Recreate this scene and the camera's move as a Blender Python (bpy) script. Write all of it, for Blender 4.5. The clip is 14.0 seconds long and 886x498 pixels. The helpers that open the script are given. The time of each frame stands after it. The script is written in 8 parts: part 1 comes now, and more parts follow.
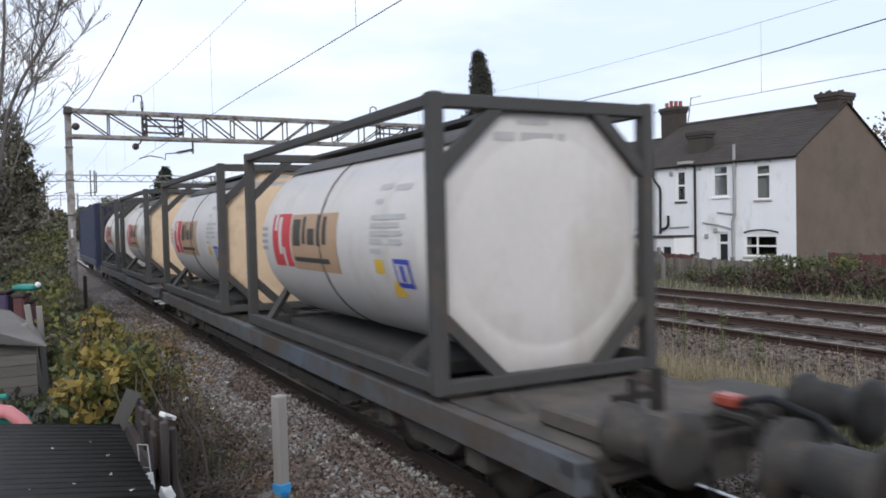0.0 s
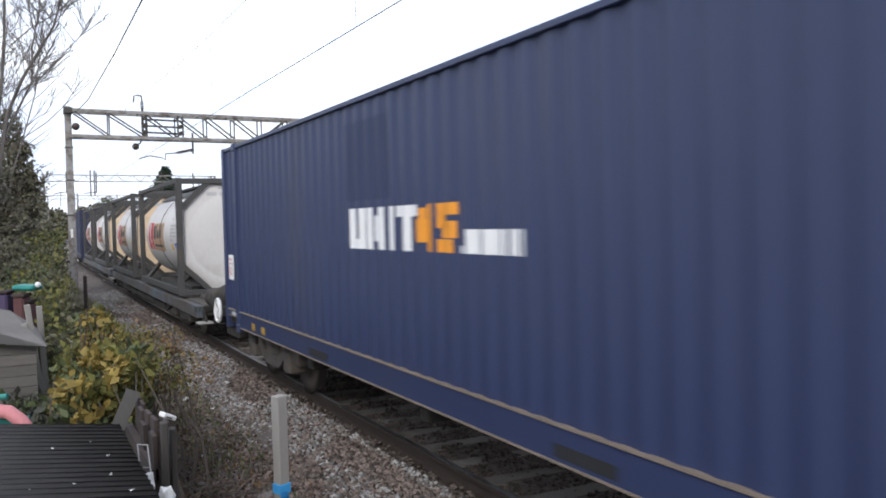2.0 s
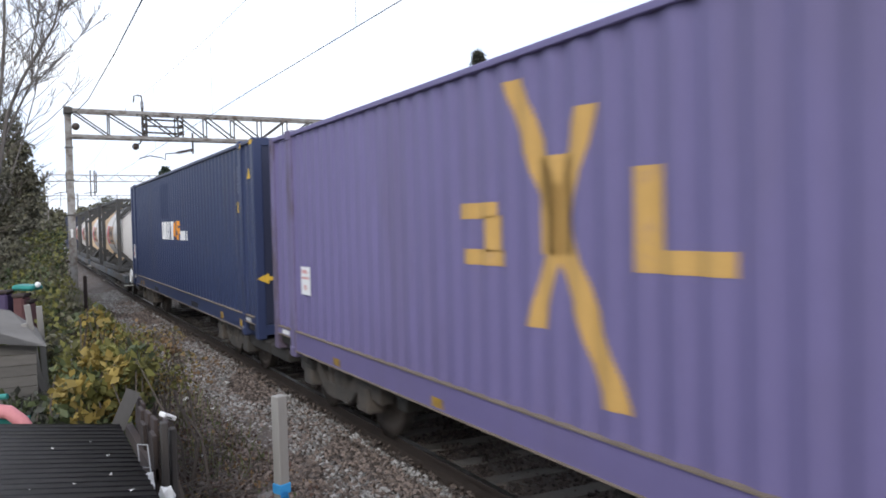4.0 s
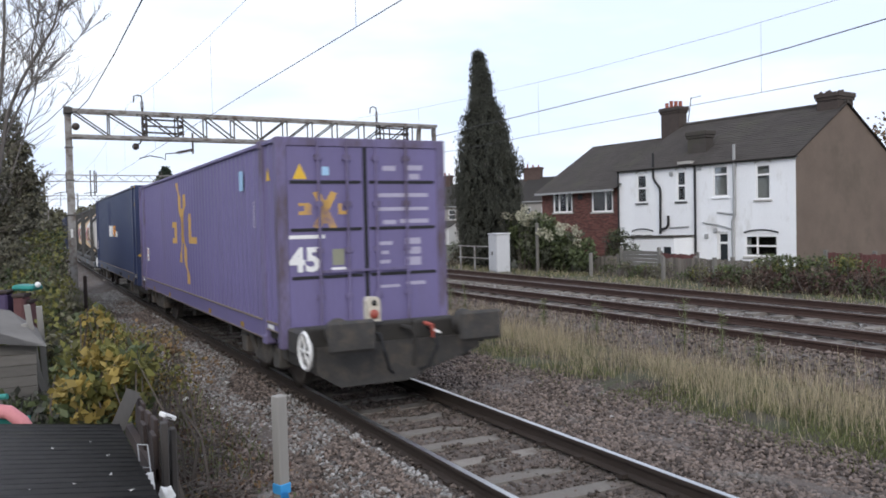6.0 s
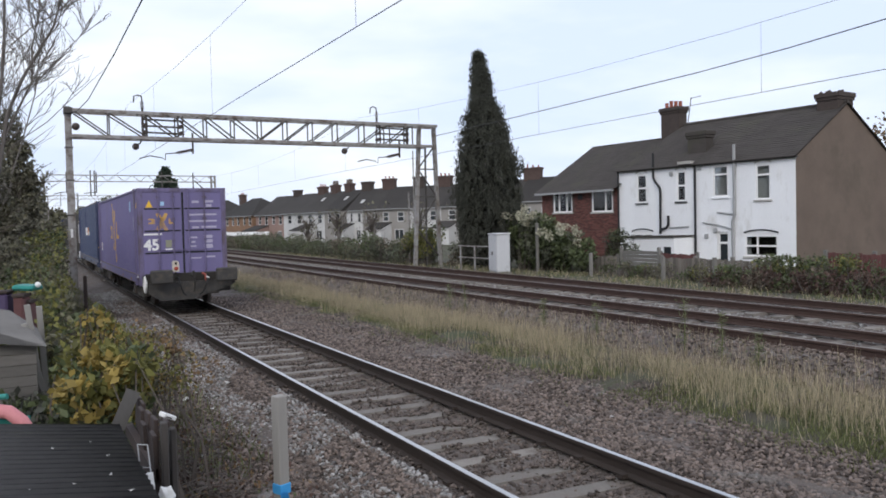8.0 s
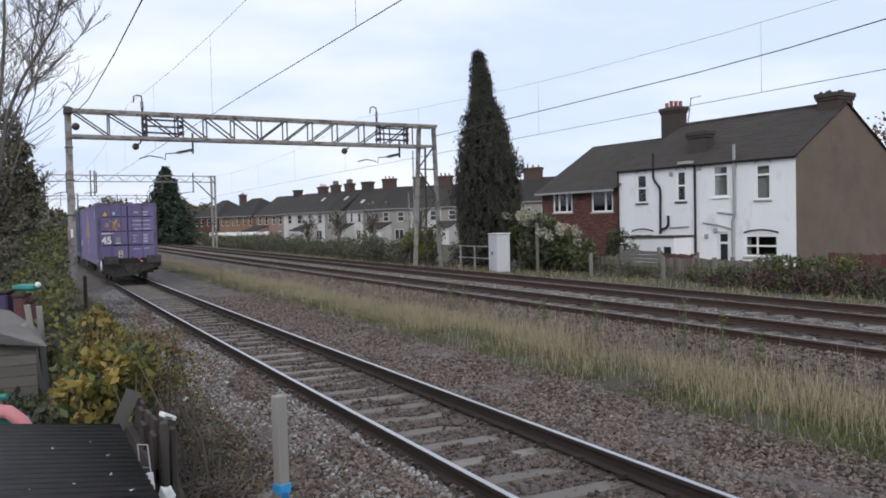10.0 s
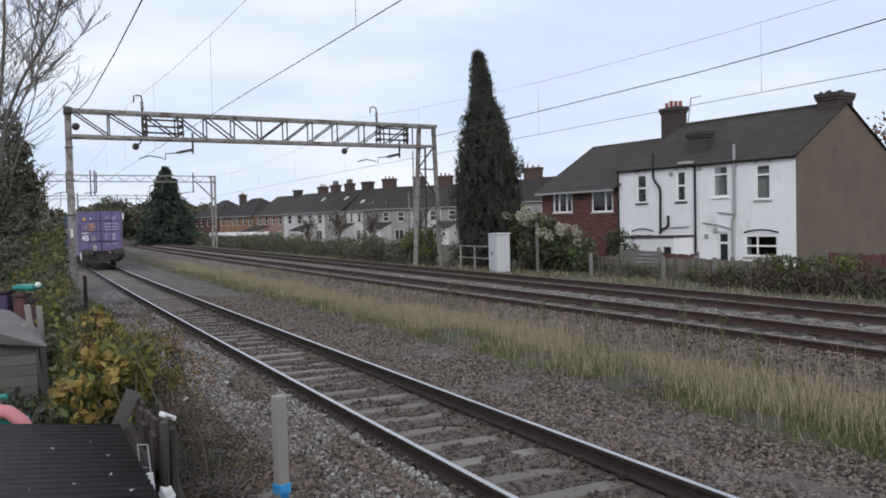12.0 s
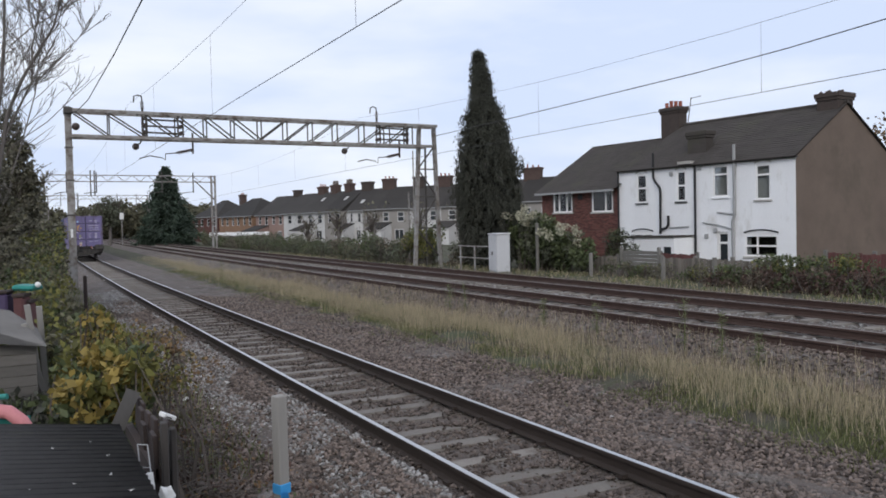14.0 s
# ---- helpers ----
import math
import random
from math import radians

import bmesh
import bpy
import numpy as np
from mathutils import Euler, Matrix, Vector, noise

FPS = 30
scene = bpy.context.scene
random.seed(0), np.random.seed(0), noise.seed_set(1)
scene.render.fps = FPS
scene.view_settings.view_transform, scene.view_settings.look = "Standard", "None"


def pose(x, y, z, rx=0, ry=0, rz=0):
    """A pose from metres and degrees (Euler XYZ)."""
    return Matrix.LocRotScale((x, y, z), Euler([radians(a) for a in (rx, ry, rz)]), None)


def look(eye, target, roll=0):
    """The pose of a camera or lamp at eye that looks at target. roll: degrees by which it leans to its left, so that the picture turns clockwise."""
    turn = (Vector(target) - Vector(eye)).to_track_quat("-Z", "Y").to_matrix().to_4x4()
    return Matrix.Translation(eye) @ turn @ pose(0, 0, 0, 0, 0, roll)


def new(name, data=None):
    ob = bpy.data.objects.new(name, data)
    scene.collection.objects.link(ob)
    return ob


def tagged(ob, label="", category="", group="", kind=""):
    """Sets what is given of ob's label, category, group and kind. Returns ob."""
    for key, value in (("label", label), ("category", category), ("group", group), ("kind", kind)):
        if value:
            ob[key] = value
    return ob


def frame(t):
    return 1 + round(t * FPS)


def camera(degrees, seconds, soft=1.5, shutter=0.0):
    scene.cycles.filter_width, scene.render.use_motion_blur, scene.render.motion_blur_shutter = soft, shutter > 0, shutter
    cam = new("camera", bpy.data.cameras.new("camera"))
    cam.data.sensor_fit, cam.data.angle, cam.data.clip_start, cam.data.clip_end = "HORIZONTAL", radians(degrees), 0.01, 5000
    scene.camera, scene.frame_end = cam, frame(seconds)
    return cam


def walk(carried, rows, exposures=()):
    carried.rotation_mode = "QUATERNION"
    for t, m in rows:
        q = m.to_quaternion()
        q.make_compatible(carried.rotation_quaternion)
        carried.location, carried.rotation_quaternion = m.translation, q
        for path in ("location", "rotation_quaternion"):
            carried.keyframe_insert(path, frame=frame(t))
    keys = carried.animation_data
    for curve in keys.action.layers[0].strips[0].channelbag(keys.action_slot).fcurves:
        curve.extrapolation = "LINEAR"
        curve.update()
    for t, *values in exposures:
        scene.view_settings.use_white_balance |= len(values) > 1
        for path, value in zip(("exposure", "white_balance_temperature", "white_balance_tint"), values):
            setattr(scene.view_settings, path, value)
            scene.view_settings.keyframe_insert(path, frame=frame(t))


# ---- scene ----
# x runs across the tracks, y along them, z is up from the near rail heads
cam = camera(57.3, 14.0, soft=1.75, shutter=0.5)
VIEW = look((0.0, 0.0, 2.28), (4.68, 8.83, 1.95), -1.345)
walk(cam, [(0.0, VIEW), (14.0, VIEW)],
     exposures=[(0.0, 0.26), (0.6, 0.38), (1.5, 0.55), (3.0, 0.65), (5.3, 0.42), (6.5, 0.32), (8.2, 0.18), (11.0, 0.05), (14.0, 0.0)])

# ---- light ----
SUN_ELEVATION, SUN_ROTATION = radians(32), radians(212)
world = bpy.data.worlds.new("overcast_sky")
scene.world = world
world.use_nodes = True


def build_sky():
    nt = world.node_tree
    n, l = nt.nodes, nt.links
    bg = n["Background"]
    sky = n.new("ShaderNodeTexSky")
    sky.sky_type, sky.sun_disc = "NISHITA", False
    sky.sun_elevation, sky.sun_rotation = SUN_ELEVATION, SUN_ROTATION
    sky.air_density, sky.dust_density = 1.0, 2.5
    co = n.new("ShaderNodeTexCoord")
    mp = n.new("ShaderNodeMapping")
    mp.inputs["Scale"].default_value = (1.6, 1.6, 5.5)
    nz = n.new("ShaderNodeTexNoise")
    nz.inputs["Scale"].default_value, nz.inputs["Detail"].default_value, nz.inputs["Roughness"].default_value = 1.6, 5.0, 0.5
    rp = n.new("ShaderNodeValToRGB")
    rp.color_ramp.elements[0].position, rp.color_ramp.elements[1].position = 0.38, 0.73
    rp.color_ramp.elements[0].color = (0.64, 0.735, 0.95, 1)
    rp.color_ramp.elements[1].color = (0.96, 0.98, 1.0, 1)
    mul = n.new("ShaderNodeVectorMath")
    mul.operation = "SCALE"
    mul.inputs["Scale"].default_value = CLOUD
    mix = n.new("ShaderNodeMix")
    mix.data_type = "RGBA"
    mix.inputs["Factor"].default_value = 0.9
    l.new(co.outputs["Generated"], mp.inputs["Vector"])
    l.new(mp.outputs["Vector"], nz.inputs["Vector"])
    l.new(nz.outputs["Fac"], rp.inputs["Fac"])
    l.new(rp.outputs["Color"], mul.inputs[0])
    l.new(sky.outputs["Color"], mix.inputs["A"])
    l.new(mul.outputs["Vector"], mix.inputs["B"])
    l.new(mix.outputs["Result"], bg.inputs["Color"])
    bg.inputs["Strength"].default_value = 0.1


CLOUD = 11.2
build_sky()
sun = new("sun", bpy.data.lights.new("sun", "SUN"))
sun.data.energy, sun.data.angle, sun.data.color = 1.0, radians(22), (1.0, 0.96, 0.9)
sun.matrix_world = look((0, 0, 30), (0 - 30 * math.sin(SUN_ROTATION), -30 * math.cos(SUN_ROTATION), 30 - 30 * math.tan(SUN_ELEVATION)))
# ---- shape helpers ----
def bm_new():
    return bmesh.new()


def mesh_of(name, bm, mats, smooth=False):
    me = bpy.data.meshes.new(name)
    bm.normal_update()
    bm.to_mesh(me)
    bm.free()
    for m in (mats if isinstance(mats, (list, tuple)) else [mats]):
        me.materials.append(m)
    if smooth:
        for f in me.polygons:
            f.use_smooth = True
    return me


def part(name, bm, mat, parent=None, label="", smooth=False, kind=""):
    ob = new(name, mesh_of(name, bm, mat, smooth))
    if parent is not None:
        ob.parent = parent
    return tagged(ob, label, kind=kind)


def thing(name, label, category, m=None, group=""):
    ob = new(name)
    ob.empty_display_size = 0.2
    if m is not None:
        ob.matrix_basis = m
    return tagged(ob, label, category, group)


def box(bm, a, b, mi=0, bevel=0.0, m=None):
    """A box between two corners, with bevelled edges where asked."""
    x0, y0, z0 = a
    x1, y1, z1 = b
    vs = [bm.verts.new(v) for v in ((x0, y0, z0), (x1, y0, z0), (x1, y1, z0), (x0, y1, z0), (x0, y0, z1), (x1, y0, z1), (x1, y1, z1), (x0, y1, z1))]
    fs = [bm.faces.new([vs[i] for i in q]) for q in ((3, 2, 1, 0), (4, 5, 6, 7), (0, 1, 5, 4), (1, 2, 6, 5), (2, 3, 7, 6), (3, 0, 4, 7))]
    for f in fs:
        f.material_index = mi
    if bevel:
        es = list({e for f in fs for e in f.edges})
        r = bmesh.ops.bevel(bm, geom=es, offset=bevel, segments=1, affect="EDGES")
        for f in r["faces"]:
            f.material_index = mi
        vs = list({v for f in fs if f.is_valid for v in f.verts} | {v for f in r["faces"] for v in f.verts})
    if m is not None:
        for v in vs:
            v.co = m @ v.co
    return vs


def bar(bm, a, b, w, h=None, mi=0, up=(0, 0, 1)):
    """A square bar from a to b."""
    a, b = Vector(a), Vector(b)
    h = w if h is None else h
    d = (b - a).normalized()
    s = d.cross(Vector(up))
    if s.length < 1e-4:
        s = d.cross(Vector((1, 0, 0)))
    s.normalize()
    t = s.cross(d)
    vs = [bm.verts.new(p + s * (w / 2 * i) + t * (h / 2 * j)) for p in (a, b) for i, j in ((-1, -1), (1, -1), (1, 1), (-1, 1))]
    for q in ((3, 2, 1, 0), (4, 5, 6, 7), (0, 1, 5, 4), (1, 2, 6, 5), (2, 3, 7, 6), (3, 0, 4, 7)):
        bm.faces.new([vs[i] for i in q]).material_index = mi
    return vs


def tube(bm, pts, radii, n=8, mi=0, cap=True):
    """A round tube along points."""
    pts = [Vector(p) for p in pts]
    if not isinstance(radii, (list, tuple)):
        radii = [radii] * len(pts)
    rings, ref = [], None
    for i, p in enumerate(pts):
        d = (pts[min(i + 1, len(pts) - 1)] - pts[max(i - 1, 0)]).normalized()
        if ref is None:
            ref = d.orthogonal().normalized()
        s = (ref - d * ref.dot(d))
        s = s.normalized() if s.length > 1e-5 else d.orthogonal().normalized()
        ref = s
        t = d.cross(s)
        rings.append([bm.verts.new(p + (s * math.cos(a) + t * math.sin(a)) * radii[i]) for a in (2 * math.pi * k / n for k in range(n))])
    for r0, r1 in zip(rings, rings[1:]):
        for k in range(n):
            bm.faces.new((r0[k], r0[(k + 1) % n], r1[(k + 1) % n], r1[k])).material_index = mi
    if cap:
        bm.faces.new(rings[0][::-1]).material_index = mi
        bm.faces.new(rings[-1]).material_index = mi


def lathe(bm, profile, axis_m, n=24, mi=0):
    """A profile of (radius, along) turned about local y of axis_m."""
    rings = []
    for r, y in profile:
        rings.append([bm.verts.new(axis_m @ Vector((r * math.cos(a), y, r * math.sin(a)))) for a in (2 * math.pi * k / n for k in range(n))])
    for r0, r1 in zip(rings, rings[1:]):
        for k in range(n):
            f = bm.faces.new((r0[k], r0[(k + 1) % n], r1[(k + 1) % n], r1[k]))
            f.material_index, f.smooth = mi, True
    for r, flip in ((rings[0], False), (rings[-1], True)):
        f = bm.faces.new(r[::-1] if flip else r)
        f.material_index = mi


def ring_of(bm, r, w, m, n=28, mi=0):
    """A torus-like rim of radius r and thickness w in the local xz plane of m."""
    prev, first = None, None
    for k in range(n):
        a = 2 * math.pi * k / n
        c = Vector((math.cos(a), 0, math.sin(a)))
        q = [bm.verts.new(m @ (c * (r + w * math.cos(b)) + Vector((0, w * math.sin(b), 0)))) for b in (0, 1.57, 3.14, 4.71)]
        if prev:
            for i in range(4):
                bm.faces.new((prev[i], prev[(i + 1) % 4], q[(i + 1) % 4], q[i])).material_index = mi
        else:
            first = q
        prev = q
    for i in range(4):
        bm.faces.new((prev[i], prev[(i + 1) % 4], first[(i + 1) % 4], first[i])).material_index = mi


def text_part(body, size, mat, parent, m, name="lettering", label="", depth=0.004, spacing=1.0, bold=0.0, sx=1.0):
    """Letters of the built-in font as a thin mesh; local x runs along the line, y up."""
    cu = bpy.data.curves.new(name, "FONT")
    cu.body, cu.size, cu.extrude, cu.space_character, cu.offset = body, size, depth, spacing, bold
    cu.resolution_u = 3
    tmp = new("tmp_text", cu)
    me = bpy.data.meshes.new_from_object(tmp.evaluated_get(bpy.context.evaluated_depsgraph_get()))
    bpy.data.objects.remove(tmp)
    bpy.data.curves.remove(cu)
    me.materials.clear()
    me.materials.append(mat)
    me.transform(m @ Matrix.Diagonal((sx, 1, 1, 1)))
    ob = new(name, me)
    ob.parent = parent
    return tagged(ob, label)


# ---- plan ----
def bend(y):
    """Sideways drift of the gently curving tracks."""
    return 0.000175 * max(0.0, y) ** 2


def near_x(y):
    return 4.317 + bend(y)


FAR_Z = 0.33
TRACK_A, TRACK_B = 11.55, 15.05


def ground_z(x, y):
    """Height of the ground before rails and sleepers."""
    u = x - bend(y)
    pts = ((-60, 0.3), (0.6, 0.25), (1.5, -0.22), (1.9, -0.28), (2.5, -0.25), (2.9, -0.15), (3.36, -0.125), (3.50, -0.13), (3.66, -0.215), (5.0, -0.215), (5.2, -0.185), (5.8, -0.18), (6.5, -0.28), (9.6, -0.1), (10.2, 0.16), (10.72, 0.19), (10.95, 0.12), (16.6, 0.12), (17.3, 0.05), (24, -0.15), (30, -0.65), (60, -0.7), (400, -0.8))
    if u <= pts[0][0]:
        return pts[0][1]
    for (a, za), (b, zb) in zip(pts, pts[1:]):
        if u <= b:
            return za + (zb - za) * (u - a) / (b - a)
    return pts[-1][1]
# ---- materials ----
def material(name, colour, rough=0.8, metal=0.0, vary=0.15, scale=6.0, fine=60.0, bump=0.15, bump_dist=0.01, dirt=None, dirt_amount=0.0, dirt_scale=1.5, per_object=0.0, island=0.0, stretch=(1, 1, 1), spec=0.4, trans=0.0):
    """A surface with broad and fine variation, patches of a second colour and relief, in object space metres."""
    m = bpy.data.materials.new(name)
    m.use_nodes = True
    nt = m.node_tree
    n, l = nt.nodes, nt.links
    b = n["Principled BSDF"]
    b.inputs["Roughness"].default_value, b.inputs["Metallic"].default_value = rough, metal
    b.inputs["Specular IOR Level"].default_value = spec
    co = n.new("ShaderNodeTexCoord")
    mp = n.new("ShaderNodeMapping")
    mp.inputs["Scale"].default_value = stretch
    l.new(co.outputs["Object"], mp.inputs["Vector"])

    def noise_node(s, detail=4.0, rough_=0.6):
        k = n.new("ShaderNodeTexNoise")
        k.inputs["Scale"].default_value, k.inputs["Detail"].default_value, k.inputs["Roughness"].default_value = s, detail, rough_
        l.new(mp.outputs["Vector"], k.inputs["Vector"])
        return k

    def maths(op, a, c, d=None):
        k = n.new("ShaderNodeMath")
        k.operation = op
        for i, v in enumerate((a, c, d)):
            if v is None:
                continue
            if isinstance(v, (int, float)):
                k.inputs[i].default_value = v
            else:
                l.new(v, k.inputs[i])
        return k.outputs[0]

    big, small = noise_node(scale), noise_node(fine, 3.0)
    v = maths("ADD", maths("MULTIPLY", big.outputs["Fac"], 0.6), maths("MULTIPLY", small.outputs["Fac"], 0.4))
    v = maths("MULTIPLY_ADD", maths("SUBTRACT", v, 0.5), 4.0 * vary, 1.0)
    if per_object:
        oi = n.new("ShaderNodeObjectInfo")
        v = maths("MULTIPLY", v, maths("MULTIPLY_ADD", maths("SUBTRACT", oi.outputs["Random"], 0.5), 2 * per_object, 1.0))
    if island:
        ge = n.new("ShaderNodeNewGeometry")
        v = maths("MULTIPLY", v, maths("MULTIPLY_ADD", maths("SUBTRACT", ge.outputs["Random Per Island"], 0.5), 2 * island, 1.0))
    sc = n.new("ShaderNodeVectorMath")
    sc.operation = "SCALE"
    sc.inputs[0].default_value = colour[:3]
    l.new(v, sc.inputs["Scale"])
    out = sc.outputs["Vector"]
    if dirt is not None:
        d = noise_node(dirt_scale, 6.0, 0.7)
        rp = n.new("ShaderNodeValToRGB")
        rp.color_ramp.elements[0].position = 0.62 - 0.35 * dirt_amount
        rp.color_ramp.elements[1].position = 0.80 - 0.25 * dirt_amount
        l.new(d.outputs["Fac"], rp.inputs["Fac"])
        mx = n.new("ShaderNodeMix")
        mx.data_type = "RGBA"
        l.new(rp.outputs["Color"], mx.inputs["Factor"])
        l.new(out, mx.inputs["A"])
        mx.inputs["B"].default_value = (*dirt[:3], 1)
        out = mx.outputs["Result"]
    l.new(out, b.inputs["Base Color"])
    if bump:
        bp = n.new("ShaderNodeBump")
        bp.inputs["Strength"].default_value, bp.inputs["Distance"].default_value = bump, bump_dist
        l.new(maths("ADD", small.outputs["Fac"], big.outputs["Fac"]), bp.inputs["Height"])
        l.new(bp.outputs["Normal"], b.inputs["Normal"])
    if trans:
        b.inputs["Subsurface Weight"].default_value = 0.0
        tr = n.new("ShaderNodeBsdfTranslucent")
        l.new(out, tr.inputs["Color"])
        ms = n.new("ShaderNodeMixShader")
        ms.inputs["Fac"].default_value = trans
        l.new(b.outputs[0], ms.inputs[1])
        l.new(tr.outputs[0], ms.inputs[2])
        l.new(ms.outputs[0], n["Material Output"].inputs["Surface"])
    return m


M = {}
M["ballast"] = material("ballast", (0.12, 0.098, 0.086), 0.95, vary=0.5, scale=1.4, fine=26, bump=0.9, bump_dist=0.05, dirt=(0.26, 0.25, 0.24), dirt_amount=0.25, dirt_scale=3.0)
M["stone"] = material("stone", (0.142, 0.112, 0.097), 0.95, vary=0.35, scale=3, fine=40, bump=0.4, island=0.7, dirt=(0.21, 0.20, 0.19), dirt_amount=0.15, dirt_scale=1.2)
M["stone_dark"] = material("stone_dark", (0.115, 0.092, 0.08), 0.95, vary=0.3, scale=3, fine=40, bump=0.4, island=0.6)
M["stone_pale"] = material("stone_pale", (0.26, 0.25, 0.24), 0.95, vary=0.3, scale=3, fine=40, bump=0.4, island=0.5)
M["soil"] = material("soil", (0.075, 0.065, 0.05), 1.0, vary=0.5, scale=2, fine=25, bump=0.9, bump_dist=0.05, dirt=(0.07, 0.085, 0.035), dirt_amount=0.5, dirt_scale=0.8)
M["rail_side"] = material("rail_rust", (0.036, 0.026, 0.021), 0.9, vary=0.3, scale=3, fine=60, bump=0.2)
M["rail_rust_red"] = material("rail_red_rust", (0.060, 0.036, 0.029), 0.9, vary=0.3, scale=3, fine=60, bump=0.2)
M["rail_top"] = material("rail_head", (0.56, 0.56, 0.56), 0.36, metal=1.0, vary=0.08, scale=2, fine=30, bump=0.02)
M["sleeper"] = material("sleeper_concrete", (0.20, 0.18, 0.16), 0.95, vary=0.3, scale=4, fine=50, bump=0.4, dirt=(0.13, 0.105, 0.09), dirt_amount=0.35, dirt_scale=2.5, per_object=0.2)
M["blue"] = material("blue_container_paint", (0.030, 0.042, 0.100), 0.46, vary=0.1, scale=0.9, fine=25, bump=0.06, dirt=(0.042, 0.048, 0.09), dirt_amount=0.3, dirt_scale=0.8, stretch=(1, 1, 0.3))
M["blue_dark"] = material("dark_blue_container_paint", (0.022, 0.027, 0.058), 0.6, vary=0.1, scale=0.9, fine=25, bump=0.06)
M["purple"] = material("purple_container_paint", (0.158, 0.134, 0.272), 0.55, vary=0.12, scale=0.8, fine=25, bump=0.06, dirt=(0.145, 0.122, 0.225), dirt_amount=0.4, dirt_scale=0.9, stretch=(1, 1, 0.25))
M["rust_purple"] = material("rusted_purple_paint", (0.16, 0.135, 0.25), 0.75, vary=0.2, scale=2, fine=30, bump=0.2, dirt=(0.085, 0.062, 0.06), dirt_amount=0.45, dirt_scale=2.2, stretch=(1, 1, 0.4))
M["blue_patch"] = material("overpainted_blue", (0.028, 0.038, 0.088), 0.6, vary=0.12, scale=1.2, fine=25, bump=0.03)
M["lip"] = material("rusty_lip", (0.19, 0.15, 0.115), 0.85, vary=0.3, scale=3, fine=30, bump=0.1)
M["black_rubber"] = material("door_seal", (0.02, 0.02, 0.022), 0.8, vary=0.2, bump=0.05)
M["white_paint"] = material("white_lettering", (0.78, 0.77, 0.76), 0.7, vary=0.08, bump=0.02)
M["pale_print"] = material("pale_printed_bars", (0.40, 0.37, 0.48), 0.7, vary=0.1, bump=0.0)
M["orange"] = material("orange_lettering", (0.80, 0.31, 0.03), 0.6, vary=0.08, bump=0.02)
M["ochre"] = material("ochre_lettering", (0.55, 0.33, 0.10), 0.7, vary=0.1, bump=0.02, dirt=(0.2, 0.14, 0.2), dirt_amount=0.15)
M["yellow"] = material("yellow_marking", (0.72, 0.45, 0.05), 0.7, vary=0.15, bump=0.05)
M["red"] = material("red_marking", (0.55, 0.06, 0.07), 0.7, vary=0.1, bump=0.02)
M["faded_red"] = material("faded_red_print", (0.62, 0.34, 0.32), 0.7, vary=0.2, scale=9, bump=0.0)
M["lamp_cream"] = material("grubby_cream_lamp", (0.55, 0.50, 0.42), 0.7, vary=0.25, scale=12, fine=60, bump=0.05)
M["lamp_red"] = material("red_lamp_lens", (0.33, 0.07, 0.05), 0.3, vary=0.05, bump=0.0)
M["blue_mark"] = material("blue_marking", (0.05, 0.07, 0.40), 0.7, vary=0.1, bump=0.02)
M["sky_blue"] = material("pale_blue_sticker", (0.35, 0.55, 0.75), 0.7, vary=0.1, bump=0.02)
M["tank"] = material("white_tank_paint", (0.62, 0.59, 0.565), 0.45, vary=0.08, scale=0.8, fine=20, bump=0.03, dirt=(0.50, 0.46, 0.41), dirt_amount=0.3, dirt_scale=0.9, stretch=(1, 1, 0.5))
M["cream"] = material("cream_end_panel", (0.70, 0.53, 0.36), 0.6, vary=0.08, scale=1.0, fine=20, bump=0.03, dirt=(0.5, 0.38, 0.26), dirt_amount=0.2)
M["tank_frame"] = material("grey_tank_frame", (0.062, 0.060, 0.058), 0.75, vary=0.2, scale=2, fine=40, bump=0.1, dirt=(0.11, 0.08, 0.06), dirt_amount=0.2)
M["tan"] = material("tan_panel", (0.45, 0.30, 0.19), 0.6, vary=0.08, bump=0.02)
M["dark_print"] = material("dark_lettering", (0.06, 0.055, 0.05), 0.6, vary=0.1, bump=0.0)
M["grey_print"] = material("grey_printed_bars", (0.36, 0.36, 0.37), 0.7, vary=0.1, bump=0.0)
M["faint_print"] = material("faded_grey_print", (0.46, 0.45, 0.45), 0.7, vary=0.15, bump=0.0)
M["faded_blue_print"] = material("faded_print_on_blue", (0.13, 0.135, 0.19), 0.7, vary=0.3, scale=8, bump=0.0)
M["wagon"] = material("wagon_grime", (0.072, 0.066, 0.060), 0.9, vary=0.35, scale=2.5, fine=30, bump=0.25, dirt=(0.13, 0.105, 0.085), dirt_amount=0.4, dirt_scale=1.5)
M["wagon_blue"] = material("wagon_faded_blue", (0.10, 0.135, 0.17), 0.85, vary=0.25, scale=2, fine=30, bump=0.2, dirt=(0.085, 0.068, 0.055), dirt_amount=0.9, dirt_scale=1.2)
M["step_steel"] = material("worn_step_steel", (0.34, 0.33, 0.30), 0.7, vary=0.3, scale=8, fine=40, bump=0.1)
M["wagon_dark"] = material("wagon_underside", (0.032, 0.029, 0.026), 0.95, vary=0.3, scale=3, fine=30, bump=0.2)
M["wheel"] = material("wheel_steel", (0.10, 0.085, 0.075), 0.7, metal=0.3, vary=0.2, bump=0.05)
M["galv"] = material("weathered_galvanised_steel", (0.36, 0.35, 0.34), 0.75, metal=0.2, vary=0.3, scale=2, fine=40, bump=0.1, dirt=(0.11, 0.08, 0.06), dirt_amount=0.6, dirt_scale=2.0)
